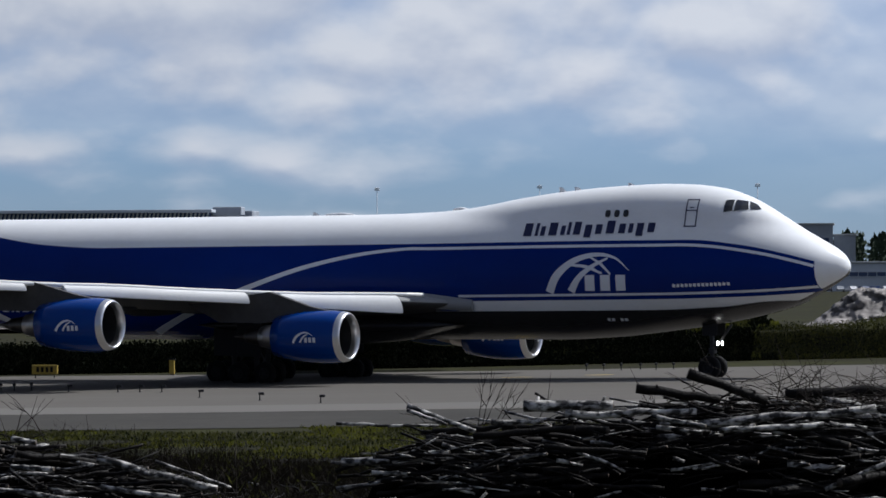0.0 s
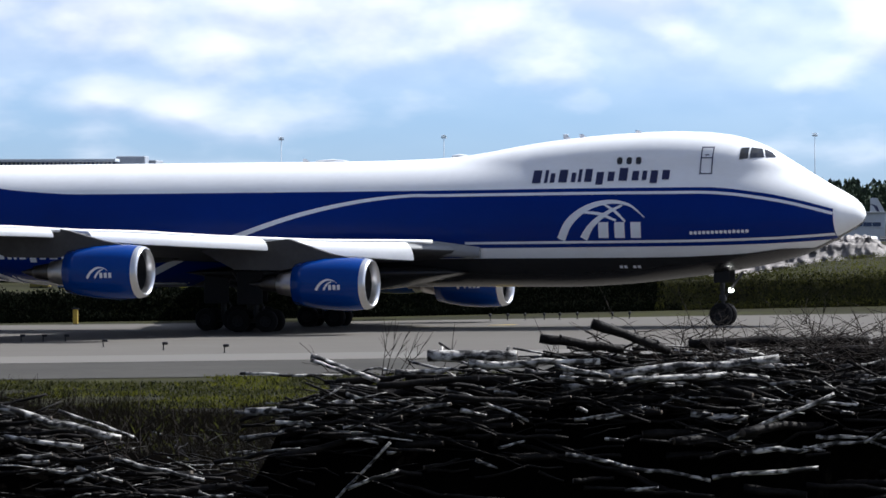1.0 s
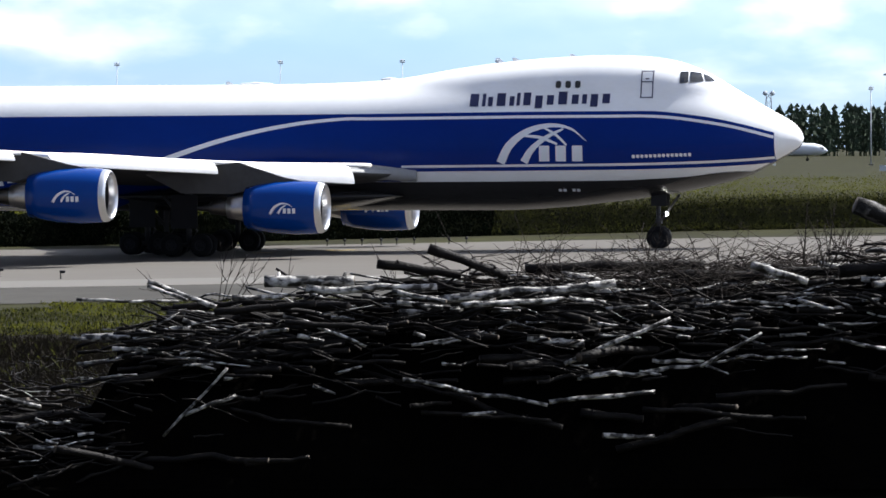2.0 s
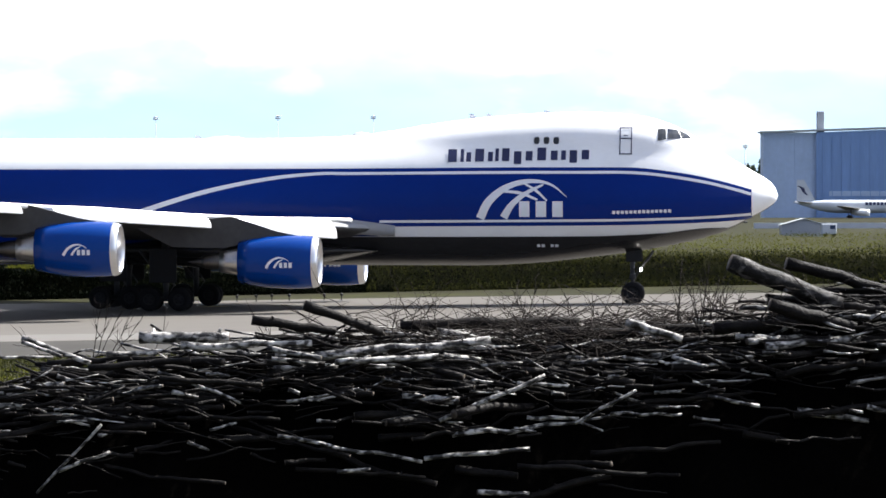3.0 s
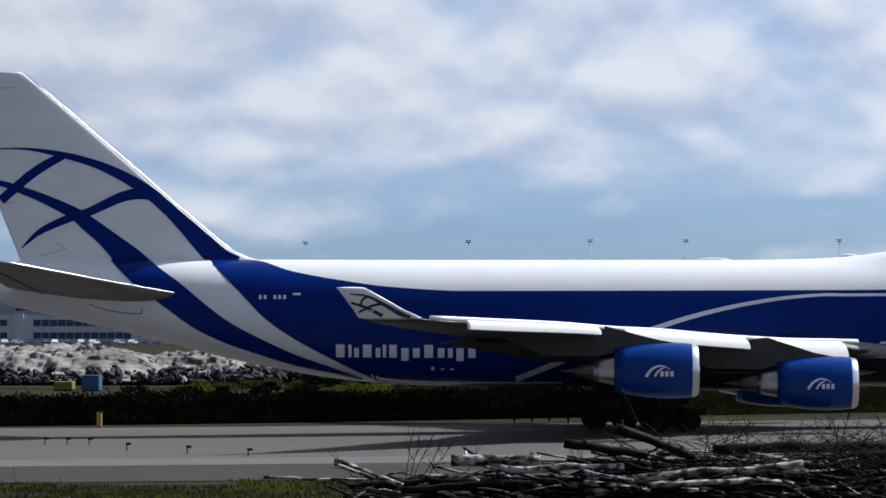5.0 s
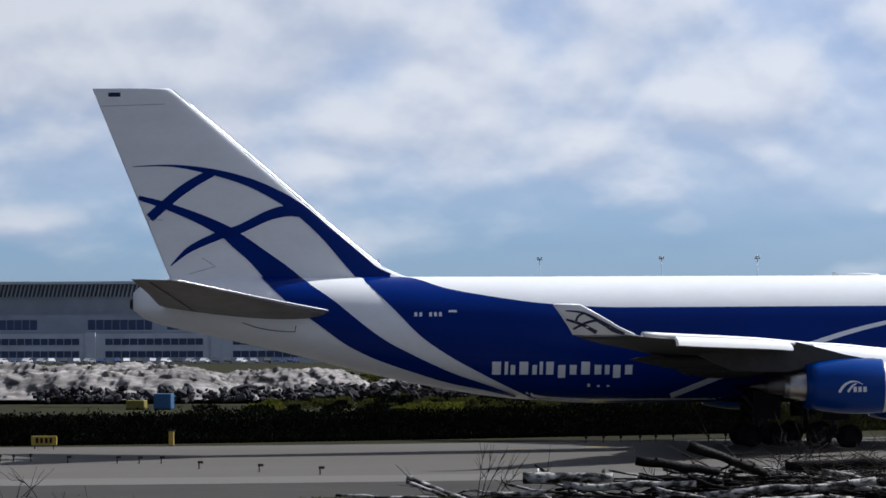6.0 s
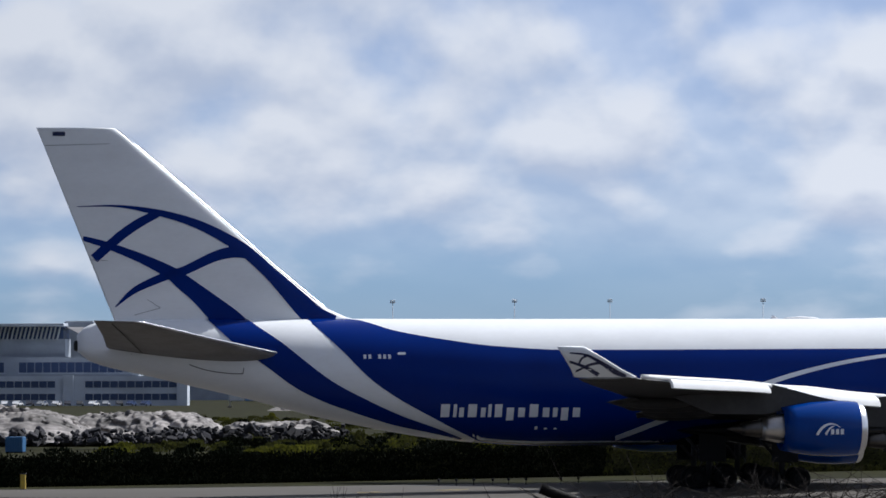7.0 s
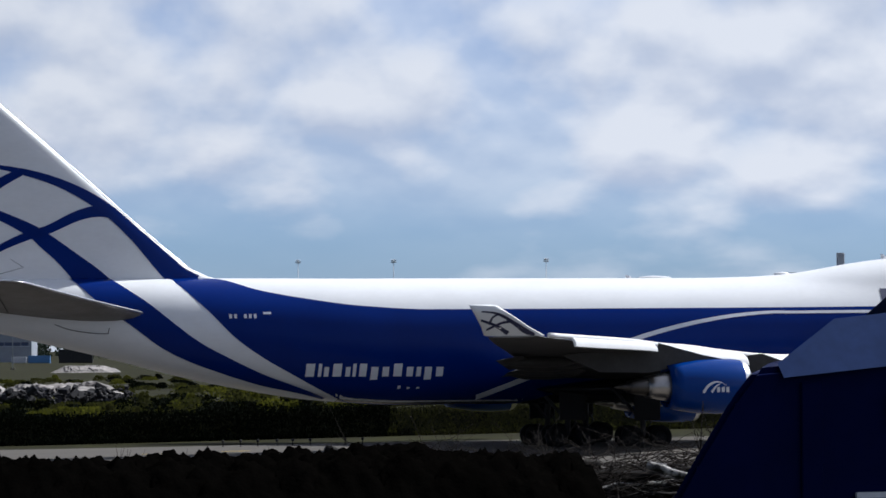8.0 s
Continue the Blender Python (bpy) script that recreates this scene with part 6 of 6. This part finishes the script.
def brushwood():
    rng = random.Random(77)
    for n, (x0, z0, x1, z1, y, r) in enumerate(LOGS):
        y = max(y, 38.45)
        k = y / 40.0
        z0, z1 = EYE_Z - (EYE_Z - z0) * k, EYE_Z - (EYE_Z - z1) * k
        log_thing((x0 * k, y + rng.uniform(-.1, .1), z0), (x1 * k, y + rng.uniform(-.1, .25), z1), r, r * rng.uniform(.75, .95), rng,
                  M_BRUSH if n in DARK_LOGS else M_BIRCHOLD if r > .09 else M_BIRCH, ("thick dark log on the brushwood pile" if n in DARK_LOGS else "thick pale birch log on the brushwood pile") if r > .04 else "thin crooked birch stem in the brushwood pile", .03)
    for k in range(210):
        west = rng.random() < .25
        ridge = RIDGE_W if west else RIDGE
        x = rng.uniform(-9.5, -4.5) if west else rng.uniform(-4.6, 5.5)
        top = ridge(x)
        z = top - (abs(rng.gauss(0, .42)) if k < 150 else rng.uniform(.3, 1.5)) - .02
        if z < 2.4:
            continue
        y = face_y(x, z, ridge) - rng.uniform(0, .3)
        l, a = rng.uniform(.35, 1.3), rng.gauss(0, .13)
        b = rng.gauss(0, .35)
        r = rng.uniform(.014, .045)
        # pale bark mostly near the ridge: the face's shade is painted by bark colour
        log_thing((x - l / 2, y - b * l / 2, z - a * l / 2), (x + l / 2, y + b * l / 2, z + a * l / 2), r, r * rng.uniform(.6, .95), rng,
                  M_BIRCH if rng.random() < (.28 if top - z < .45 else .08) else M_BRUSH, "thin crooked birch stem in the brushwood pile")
    g = Geo()
    for k in range(1250):
        west = rng.random() < .3
        ridge = RIDGE_W if west else RIDGE
        x = rng.uniform(-11, -4.4) if west else rng.uniform(-4.9, 9)
        top = ridge(x)
        z = top - abs(rng.gauss(0, .42))
        if z < 2.3:
            continue
        y = face_y(x, z, ridge) - rng.uniform(-.15, .35)
        l, a, b = rng.uniform(.2, 1.1), rng.gauss(0, .2), rng.gauss(0, .4)
        r = rng.uniform(.005, .02)
        # same here: fewer pale sticks low down, to darken the shaded face
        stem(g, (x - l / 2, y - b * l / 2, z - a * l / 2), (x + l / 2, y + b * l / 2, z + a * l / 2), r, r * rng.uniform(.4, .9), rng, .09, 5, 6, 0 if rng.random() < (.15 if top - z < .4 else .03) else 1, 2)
    # short broken ends that jut out of the face into the sun
    for k in range(300):
        west = rng.random() < .28
        ridge = RIDGE_W if west else RIDGE
        x = rng.uniform(-9.5, -4.6) if west else rng.uniform(-4.4, 5.5)
        z = ridge(x) - .15 - abs(rng.gauss(0, .38))
        if z < 2.5:
            continue
        y = face_y(x, z, ridge) - rng.uniform(.1, .5)
        l, a, b = rng.uniform(.1, .5), rng.gauss(0, .22), rng.gauss(0, .4)
        r = rng.uniform(.008, .024)
        stem(g, (x - l / 2, y, z - a * l / 2), (x + l / 2, y + b * l / 2, z + a * l / 2), r, r * rng.uniform(.5, .9), rng, .05, 4, 6, 0 if rng.random() < .55 else 1, 2)
    for k in range(330):
        x, y = rng.uniform(-9.5, -4.0), rng.uniform(43, 62)
        x *= y / 42
        a, l, r = rng.uniform(0, 3.14), rng.uniform(.2, .9), rng.uniform(.005, .016)
        z = ground_z(x, y) + .03 + rng.uniform(0, .12)
        stem(g, (x - math.cos(a) * l / 2, y - math.sin(a) * l / 2, z), (x + math.cos(a) * l / 2, y + math.sin(a) * l / 2, z + rng.uniform(-.02, .1)), r, r * .6, rng, .09, 4, 5, 0 if rng.random() < .12 else 1, 2)
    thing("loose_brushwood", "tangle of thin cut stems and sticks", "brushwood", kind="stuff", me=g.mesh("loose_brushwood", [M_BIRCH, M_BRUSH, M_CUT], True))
    g = Geo()
    for k in range(230):
        zone = rng.random()
        if zone < .16:
            x, ridge = rng.uniform(-9, -5.4), RIDGE_W
        elif zone < .8:
            x, ridge = rng.gauss(.8, 1.3), RIDGE
        else:
            x, ridge = rng.uniform(-4.4, 5), RIDGE
        y = PILE_Y + rng.uniform(-.9, .8)
        z = ridge(x) - rng.uniform(.05, .35)
        l = rng.uniform(.25, .75)
        a = rng.gauss(0, .8)
        d = Vector((math.sin(a) * 1.1, rng.uniform(-.4, .4), math.cos(a) * rng.uniform(.3, .9))).normalized()
        p = Vector((x, y, z))
        q = p + d * l
        pts = stem(g, p, q, rng.uniform(.005, .009), .002, rng, .1, 6, 5, 0, 0)
        for j in range(rng.randint(1, 4)):
            s = rng.choice(pts[2:-1])
            e = (d + Vector((rng.gauss(0, .5), rng.gauss(0, .3), rng.gauss(0, .4)))).normalized()
            stem(g, s, s + e * l * rng.uniform(.25, .6), .004, .0015, rng, .12, 4, 4, 0, 0)
    for k in range(620):
        x = rng.gauss(1.2, .9)
        p = Vector((x, PILE_Y + rng.uniform(-.7, .9), RIDGE(x) + rng.uniform(-.16, .1)))
        d = Vector((rng.choice((1, 1, -1)), rng.uniform(-.4, .4), rng.gauss(.12, .3))).normalized()
        stem(g, p, p + d * rng.uniform(.3, .9), rng.uniform(.003, .006), .0015, rng, .12, 6, 4, 0, 0)
    # two sprays of bare shoots that stand up over the ridge
    for x0, z0, h, n, lean in ((-3.55, 3.95, .62, 5, .6), (2.35, 4.3, .6, 20, .05), (-8.6, 3.7, .55, 9, -.1)):
        for k in range(n):
            p = Vector((x0 + rng.gauss(0, .12), PILE_Y - .6 + rng.uniform(-.2, .2), z0))
            d = Vector((lean + rng.gauss(0, .35), rng.gauss(0, .15), 1)).normalized()
            pts = stem(g, p, p + d * h * rng.uniform(.5, 1.1), .005, .0015, rng, .1, 6, 5, 0, 0)
            for q in pts[2:5] * (2 if n < 8 else 1):
                e = (d + Vector((rng.gauss(0, .5), 0, rng.gauss(0, .3)))).normalized()
                stem(g, q, q + e * h * rng.uniform(.15, .35), .003, .001, rng, .1, 4, 4, 0, 0)
    thing("fine_twigs", "bare dark fine twigs sticking out of the brushwood", "twigs", kind="stuff", me=g.mesh("fine_twigs", [M_TWIG], True))


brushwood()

# ---------------- the lorry that drives past ----------------
M_LORRY = mat("lorry_blue_paint", (0.002, 0.005, 0.045), 0.6, var=0.3, scale=2.0, fine=0.15, fine_scale=14.0, spec=0.02, dark=(0.001, 0.002, 0.01))
M_LORRYL = mat("lorry_pale_blue_paint", (0.05, 0.085, 0.18), 0.5, var=0.4, scale=2.5, fine=0.3, fine_scale=16.0, dark=(0.08, 0.12, 0.22))
M_LORRYM = mat("lorry_mid_blue_paint", (0.02, 0.038, 0.11), 0.8, var=0.5, scale=2.5, fine=0.3, fine_scale=16.0, spec=0.03, dark=(0.008, 0.016, 0.05))
M_AMBER = mat("amber_plastic", (0.85, 0.16, 0.001), 0.04, var=0.5, scale=14.0, spec=0.3, dark=(0.4, 0.03, 0.0005))
M_PIPE = mat("pale_tube_paint", (0.6, 0.62, 0.66), 0.3, var=0.25, scale=6.0, coat=0.3)
_b = M_AMBER.node_tree.nodes["Principled BSDF"]
_b.inputs["Transmission Weight"].default_value = 0.7
_b.inputs["IOR"].default_value = 1.14
M_AMBERB = mat("faded_orange_plastic", (0.28, 0.075, 0.022), 0.5, var=0.4, scale=12.0, spec=0.2)
LORRY_WHEELS = []


def beacon(parent, x, y, z, h=.25):
    b = part("beacon", None, parent, "amber rotating beacon", pose(x, y, z))
    g = Geo()
    g.lathe([(0, .06), (.015, .09), (.05, .09), (.06, .075)], 20, 0, "z")
    part("beacon_base", g.mesh("beacon_base", [M_AMBERB], True), b, "faded orange beacon foot")
    g = Geo()
    g.lathe([(.06, .078), (.1, .083), (h - .05, .078), (h - .015, .06), (h, .02)], 20, 0, "z", close=True)
    part("beacon_dome", g.mesh("beacon_dome", [M_AMBER], True), b, "glossy amber dome")
    g = Geo()
    g.box(-.035, .035, -.05, .05, .066, h - .075, bev=.02)
    part("reflector", g.mesh("reflector", [M_BLACK]), b, "dark lamp core")


def make_lorry():
    """x runs forward, y to its left; z from the road."""
    ob = thing("tipper_lorry", "dark blue tipper lorry with amber beacons on the cab", "lorry", pose(-20, 18.5, 2.12))
    # tipping body: sloped tail, flat sides with a slanted rim, guard over the cab
    g = Geo()
    prof = [(-2.16, 1.15), (-2.16, 2.58), (-2.05, 2.76), (-1.87, 3.03), (-1.76, 3.16), (0.0, 3.31), (.0, 1.15)]
    k = len(prof)
    g.add([(a + (1.15 if a < -1 else 0), 1.25, b) for a, b in prof] + [(a, -1.25, b) for a, b in prof], [tuple(range(k)), tuple(range(2 * k - 1, k - 1, -1))] + [(i, k + i, k + (i + 1) % k, (i + 1) % k) for i in range(k)])
    bm = bmesh.new()
    me = g.mesh("tipper_body", [M_LORRY])
    bm.from_mesh(me)
    bmesh.ops.recalc_face_normals(bm, faces=bm.faces)
    bmesh.ops.bevel(bm, geom=list(bm.edges), offset=.03, segments=2, affect="EDGES")
    bm.to_mesh(me)
    bm.free()
    part("tipper_body", me, ob, "dark blue steel tipping body")
    for e in (-1,):
        g = Geo()
        g.add([(-1.64, e * 1.285, 3.12), (-.05, e * 1.285, 3.27), (.0, e * 1.08, 3.5), (-1.31, e * 1.08, 3.37), (-1.64, e * 1.22, 3.18), (-.05, e * 1.22, 3.34), (.0, e * 1.0, 3.47), (-1.31, e * 1.0, 3.34)],
              [(0, 1, 2, 3), (7, 6, 5, 4), (0, 4, 5, 1), (1, 5, 6, 2), (2, 6, 7, 3), (3, 7, 4, 0)])
        part("body_rim", g.mesh("body_rim", [M_LORRYM]), ob, "scuffed mid-blue slanted rim")
        g = Geo()
        g.box(-1.14, -.96, e * 1.27 - .015, e * 1.27 + .015, 2.9, 3.06, bev=.01)
        part("latch_plate", g.mesh("latch_plate", [M_BLACK]), ob)
        for a in (-1.5, -.95, -.3):
            g = Geo()
            g.box(a - .05, a + .05, e * 1.255 - .012, e * 1.255 + .012, 1.2, 3.1, bev=.005)
            part("side_rib", g.mesh("side_rib", [M_LORRY]), ob)
        g = Geo()
        g.add([(-.06, e * 1.31, 3.26), (-.06, e * 1.31, 3.33), (-.2, e * 1.31, 3.26), (-.14, e * 1.31, 3.25), (-.06, e * 1.31, 3.16), (0.0, e * 1.31, 3.18), (.01, e * 1.31, 3.34)], [(0, 1, 2, 3)[::e], (4, 5, 6, 1, 0)[::e]])
        part("corner_bracket", g.mesh("corner_bracket", [M_LORRYL]), ob, "pale blue corner bracket")
    g = Geo()
    g.add([(-.05, -1.29, 3.39), (-.05, 1.29, 3.39), (.0, 1.1, 3.5), (.0, -1.1, 3.5), (.085, -1.22, 3.38), (.085, 1.22, 3.38), (.03, 1.08, 3.5), (.03, -1.08, 3.5), (.02, -1.27, 3.23), (.02, 1.27, 3.23)],
          [(3, 2, 6, 7), (4, 7, 6, 5), (0, 3, 7, 4), (1, 5, 6, 2), (4, 5, 9, 8), (0, 4, 8), (1, 9, 5), (0, 8, 9, 1)])
    part("headboard", g.mesh("headboard", [M_LORRYL]), ob, "pale blue headboard edge over the cab")
    # exhaust stack with a bent mouth
    g = Geo()
    g.box(-.285, -.235, -.85, -.77, 2.6, 3.58, bev=.012)
    part("exhaust_stack", g.mesh("exhaust_stack", [M_BLACK]), ob, "black exhaust stack")
    g = Geo()
    g.box(-.375, -.24, -.86, -.76, 3.515, 3.607, bev=.012)
    part("exhaust_mouth", g.mesh("exhaust_mouth", [M_BLACK]), ob, "square black exhaust mouth pointing aft")
    g = Geo()
    outline = [(-.15, 3.545), (-.11, 3.55), (-.04, 3.52), (.01, 3.46), (.0, 3.42), (-.08, 3.48)]
    k = len(outline)
    g.add([(a, -.85, b) for a, b in outline] + [(a, -.75, b) for a, b in outline], [tuple(range(k)), tuple(range(2 * k - 1, k - 1, -1))] + [(i, k + i, k + (i + 1) % k, (i + 1) % k) for i in range(k)])
    part("flap", g.mesh("flap", [M_BLACK]), ob, "black upturned flap")
    # cab
    g = Geo()
    prof = [(.28, .55), (.28, 2.84), (.34, 2.9), (2.0, 2.88), (2.2, 2.78), (2.42, 1.9), (2.5, 1.3), (2.5, .55)]
    k = len(prof)
    g.add([(a, 1.22, b) for a, b in prof] + [(a, -1.22, b) for a, b in prof], [tuple(range(k)), tuple(range(2 * k - 1, k - 1, -1))] + [(i, k + i, k + (i + 1) % k, (i + 1) % k) for i in range(k)])
    me = g.mesh("cab", [M_LORRY])
    bm = bmesh.new()
    bm.from_mesh(me)
    bmesh.ops.recalc_face_normals(bm, faces=bm.faces)
    bmesh.ops.bevel(bm, geom=list(bm.edges), offset=.05, segments=3, affect="EDGES")
    bm.to_mesh(me)
    bm.free()
    part("cab", me, ob, "dark blue cab")
    # pale tube added in place of the highlight line along the cab side
    g = Geo()
    g.tube([(.3, -1.235, 2.74), (2.15, -1.235, 2.72)], [.012, .012], 6)
    part("trim", g.mesh("trim", [M_LORRYL]), ob)
    for e in (-1, 1):
        g = Geo()
        g.add([(1.1, e * 1.232, 1.75), (2.3, e * 1.232, 1.75), (2.1, e * 1.232, 2.6), (1.15, e * 1.232, 2.6)], [(0, 1, 2, 3)[::-e]])
        part("side_window", g.mesh("side_window", [M_GLASS]), ob)
        g = Geo()
        g.box(.95, 2.3, e * 1.24 - .01, e * 1.24 + .01, .75, .8)
        part("door_seam", g.mesh("door_seam", [M_BLACK]), ob)
    g = Geo()
    g.add([(2.25, -1.0, 2.74), (2.25, 1.0, 2.74), (2.44, 1.05, 1.95), (2.44, -1.05, 1.95)], [(0, 3, 2, 1)])
    part("windscreen", g.mesh("windscreen", [M_GLASS]), ob)
    # roof bar with round lamps
    g = Geo()
    g.tube([(1.85, -1.25, 2.97), (1.85, -1.21, 2.97), (1.85, 1.21, 2.97), (1.85, 1.25, 2.97)], [.018, .03, .03, .018], 14)
    part("roof_bar", g.mesh("roof_bar", [M_PIPE], True), ob, "pale tubular lamp bar")
    for a in (-.8, .7):
        g = Geo()
        g.tube([(1.85, a, 2.85), (1.85, a, 2.97)], [.02, .02], 8)
        part("bar_foot", g.mesh("bar_foot", [M_DARK]), ob)
    for k, (a, r) in enumerate(((.45, .072), (.02, .072), (-.42, .075), (-.85, .095))):
        g = Geo()
        q = pose(1.87, a, 2.985 + r)
        vs = Geo().lathe([(-.075, .02), (-.07, r * .6), (-.02, r * .92), (.03, r), (.05, r), (.05, r * .9)], 22)
        g.add([q @ Vector(p) for p in vs.v], vs.f)
        lamp = part("round_lamp", g.mesh("round_lamp", [M_BLACK], True), ob, "round black driving lamp")
        g = Geo()
        vs = Geo().lathe([(.05, r * .9), (.065, r * .6), (.07, .01)], 22)
        g.add([q @ Vector(p) for p in vs.v], vs.f)
        part("lens", g.mesh("lens", [M_METAL], True), lamp)
        g = Geo()
        vs = Geo().lathe([(.03, r + .004), (.052, r + .004), (.052, r * .92)], 22)
        g.add([q @ Vector(p) for p in vs.v], vs.f)
        part("rim", g.mesh("rim", [M_METAL], True), lamp, "bright metal rim")
    beacon(ob, .43, -.5, 2.905, .275)
    g = Geo()
    g.box(-.12, .3, -1.18, 1.18, .6, 2.88, bev=.03)
    part("cab_rear", g.mesh("cab_rear", [M_BLACK]), ob, "black cab rear wall")
    beacon(ob, 1.16, -1.12, 3.0, .26)
    g = Geo()
    g.box(1.1, 1.22, -1.18, -1.06, 2.86, 3.005, bev=.015)
    part("beacon_post", g.mesh("beacon_post", [M_BLACK]), ob)
    # plain bars for the owner's lettering on the body side
    g = Geo()
    for k in range(8):
        g.box(-1.3 + k * .14, -1.2 + k * .14, -1.285, -1.26, 2.42, 2.56)
    part("lettering", g.mesh("lettering", [M_PIPE]), ob, "row of pale bars")
    g = Geo()
    g.box(-1.3, -.3, -1.275, -1.255, 2.605, 2.63)
    part("side_line", g.mesh("side_line", [M_PIPE]), ob)
    # chassis and wheels
    g = Geo()
    g.box(-3.2, 2.1, -.45, .45, .6, 1.1, bev=.03)
    part("chassis", g.mesh("chassis", [M_DARK]), ob)
    wm = wheel_mesh(.52, .32)
    for a in (-2.35, -1.1, 1.35):
        for b in (-1.05, 1.05):
            LORRY_WHEELS.append((part("wheel", wm, ob, "black lorry tyre", pose(a, b, .52)), (a, b, .52)))
    return ob


def make_trailer():
    """A tipping trailer behind the lorry, heaped with dark earth; same axes as the lorry."""
    ob = thing("tipping_trailer", "dark trailer heaped with black earth behind the lorry", "trailer", pose(-20, 18.5, 2.12))
    g = Geo()
    g.box(-9.4, -2.2, -1.25, 1.25, 1.1, 2.5, bev=.05)
    part("trailer_body", g.mesh("trailer_body", [M_LORRY]), ob, "dark blue trailer box")
    for e in (-1, 1):
        for k in range(5):
            g = Geo()
            g.box(-.05, .05, -.03, .03, 1.15, 2.43, bev=.01)
            part("side_post", g.mesh("side_post", [M_LORRY]), ob, m=pose(-8.9 + k * 1.4, e * 1.27, 0))
    nx, ny = 300, 100
    rng = random.Random(61)
    vs = []
    for j in range(ny + 1):
        for i in range(nx + 1):
            x, y = -9.3 + 7.08 * i / nx, -1.2 + 2.4 * j / ny
            e = smooth01(min(i, (nx - i) * 7) / 23) * smooth01(min(j, ny - j) / 23)
            h = .42 * e * (.8 + .12 * noise.noise((x * 1.1, y, 3)) + .12 * abs(noise.noise((x * 4, y * 4, 1))) + .1 * noise.noise((x * 9, y * 9, 5)) + .07 * noise.noise((x * 17, y * 17, 8))) + e * rng.gauss(0, .01)
            vs.append((x, y, 2.42 + h))
    w = nx + 1
    fs = [(j * w + i, j * w + i + 1, (j + 1) * w + i + 1, (j + 1) * w + i) for j in range(ny) for i in range(nx)]
    part("earth_load", mesh_of("earth_load", vs, fs, M_SOILHEAP, True), ob, "heap of clotted dark earth, blackened to hold its shade")
    g = Geo()
    g.box(-9.2, -3.2, -.45, .45, .6, 1.1, bev=.03)
    g.tube([(-3.2, 0, .8), (-2.9, 0, .8)], [.07, .07], 8)
    part("chassis", g.mesh("chassis", [M_DARK]), ob)
    wm = wheel_mesh(.52, .32)
    for a in (-8.2, -6.9, -4.3):
        for b in (-1.05, 1.05):
            LORRY_WHEELS.append((part("wheel", wm, ob, "black trailer tyre", pose(a, b, .52)), (a, b, .52)))
    return ob


lorry = make_lorry()
trailer = make_trailer()

# ---------------- movement ----------------
# t, x, y of the main gear, heading, pitch, height
TAXI = [(0, -30.92, 224.88, -20.46, .16, -.40), (.5, -28.69, 224.11, -17.59, .17, -.32), (1, -26.09, 223.36, -14.76, .17, -.27), (1.5, -23.78, 222.80, -12.07, .12, -.22),
        (2.8, -17.21, 221.75, -6.08, -.11, -.06), (3, -16.26, 221.66, -5.16, -.12, -.05), (3.5, -14.00, 221.50, -2.88, -.09, -.04), (4, -11.47, 221.43, -.45, -.03, -.03),
        (4.5, -9.29, 221.46, 2.09, .02, -.02), (5, -6.84, 221.60, 4.63, .02, .03), (5.2, -6.06, 221.67, 5.53, .02, .02), (6.3, -1.18, 222.33, 9.88, .15, .11),
        (6.5, -.26, 222.50, 10.61, .15, .11), (7, 2.17, 222.99, 12.37, .08, .10), (7.5, 4.21, 223.47, 14.01, .0, .13), (8, 6.09, 223.97, 15.54, -.05, .12)]


def motions():
    walk(freighter, [(t, pose(x, y, z, 0, -p, h)) for t, x, y, h, p, z in TAXI])
    for ob, (a, b, c) in WHEELS:
        walk(ob, [(k / 7.5, pose(a, b, c, 0, 60 * k, 0)) for k in range(61)])
    v, c, s = 11.46, math.cos(radians(20)), math.sin(radians(20))
    for ob in (lorry, trailer):
        walk(ob, [(t, pose(-2.987 + c * v * (t - 7.5), 17.15 + s * v * (t - 7.5), 2.12 + .12 * max(0, t - 7.5), 0, 0, 20)) for t in (0, 2, 4, 6, 7, 7.3, 7.5, 7.75, 8.0)])
    for ob, (a, b, c) in LORRY_WHEELS:
        walk(ob, [(k / 20, pose(a, b, c, 0, math.degrees(v / 20 / .52) * k, 0)) for k in range(161)])


motions()
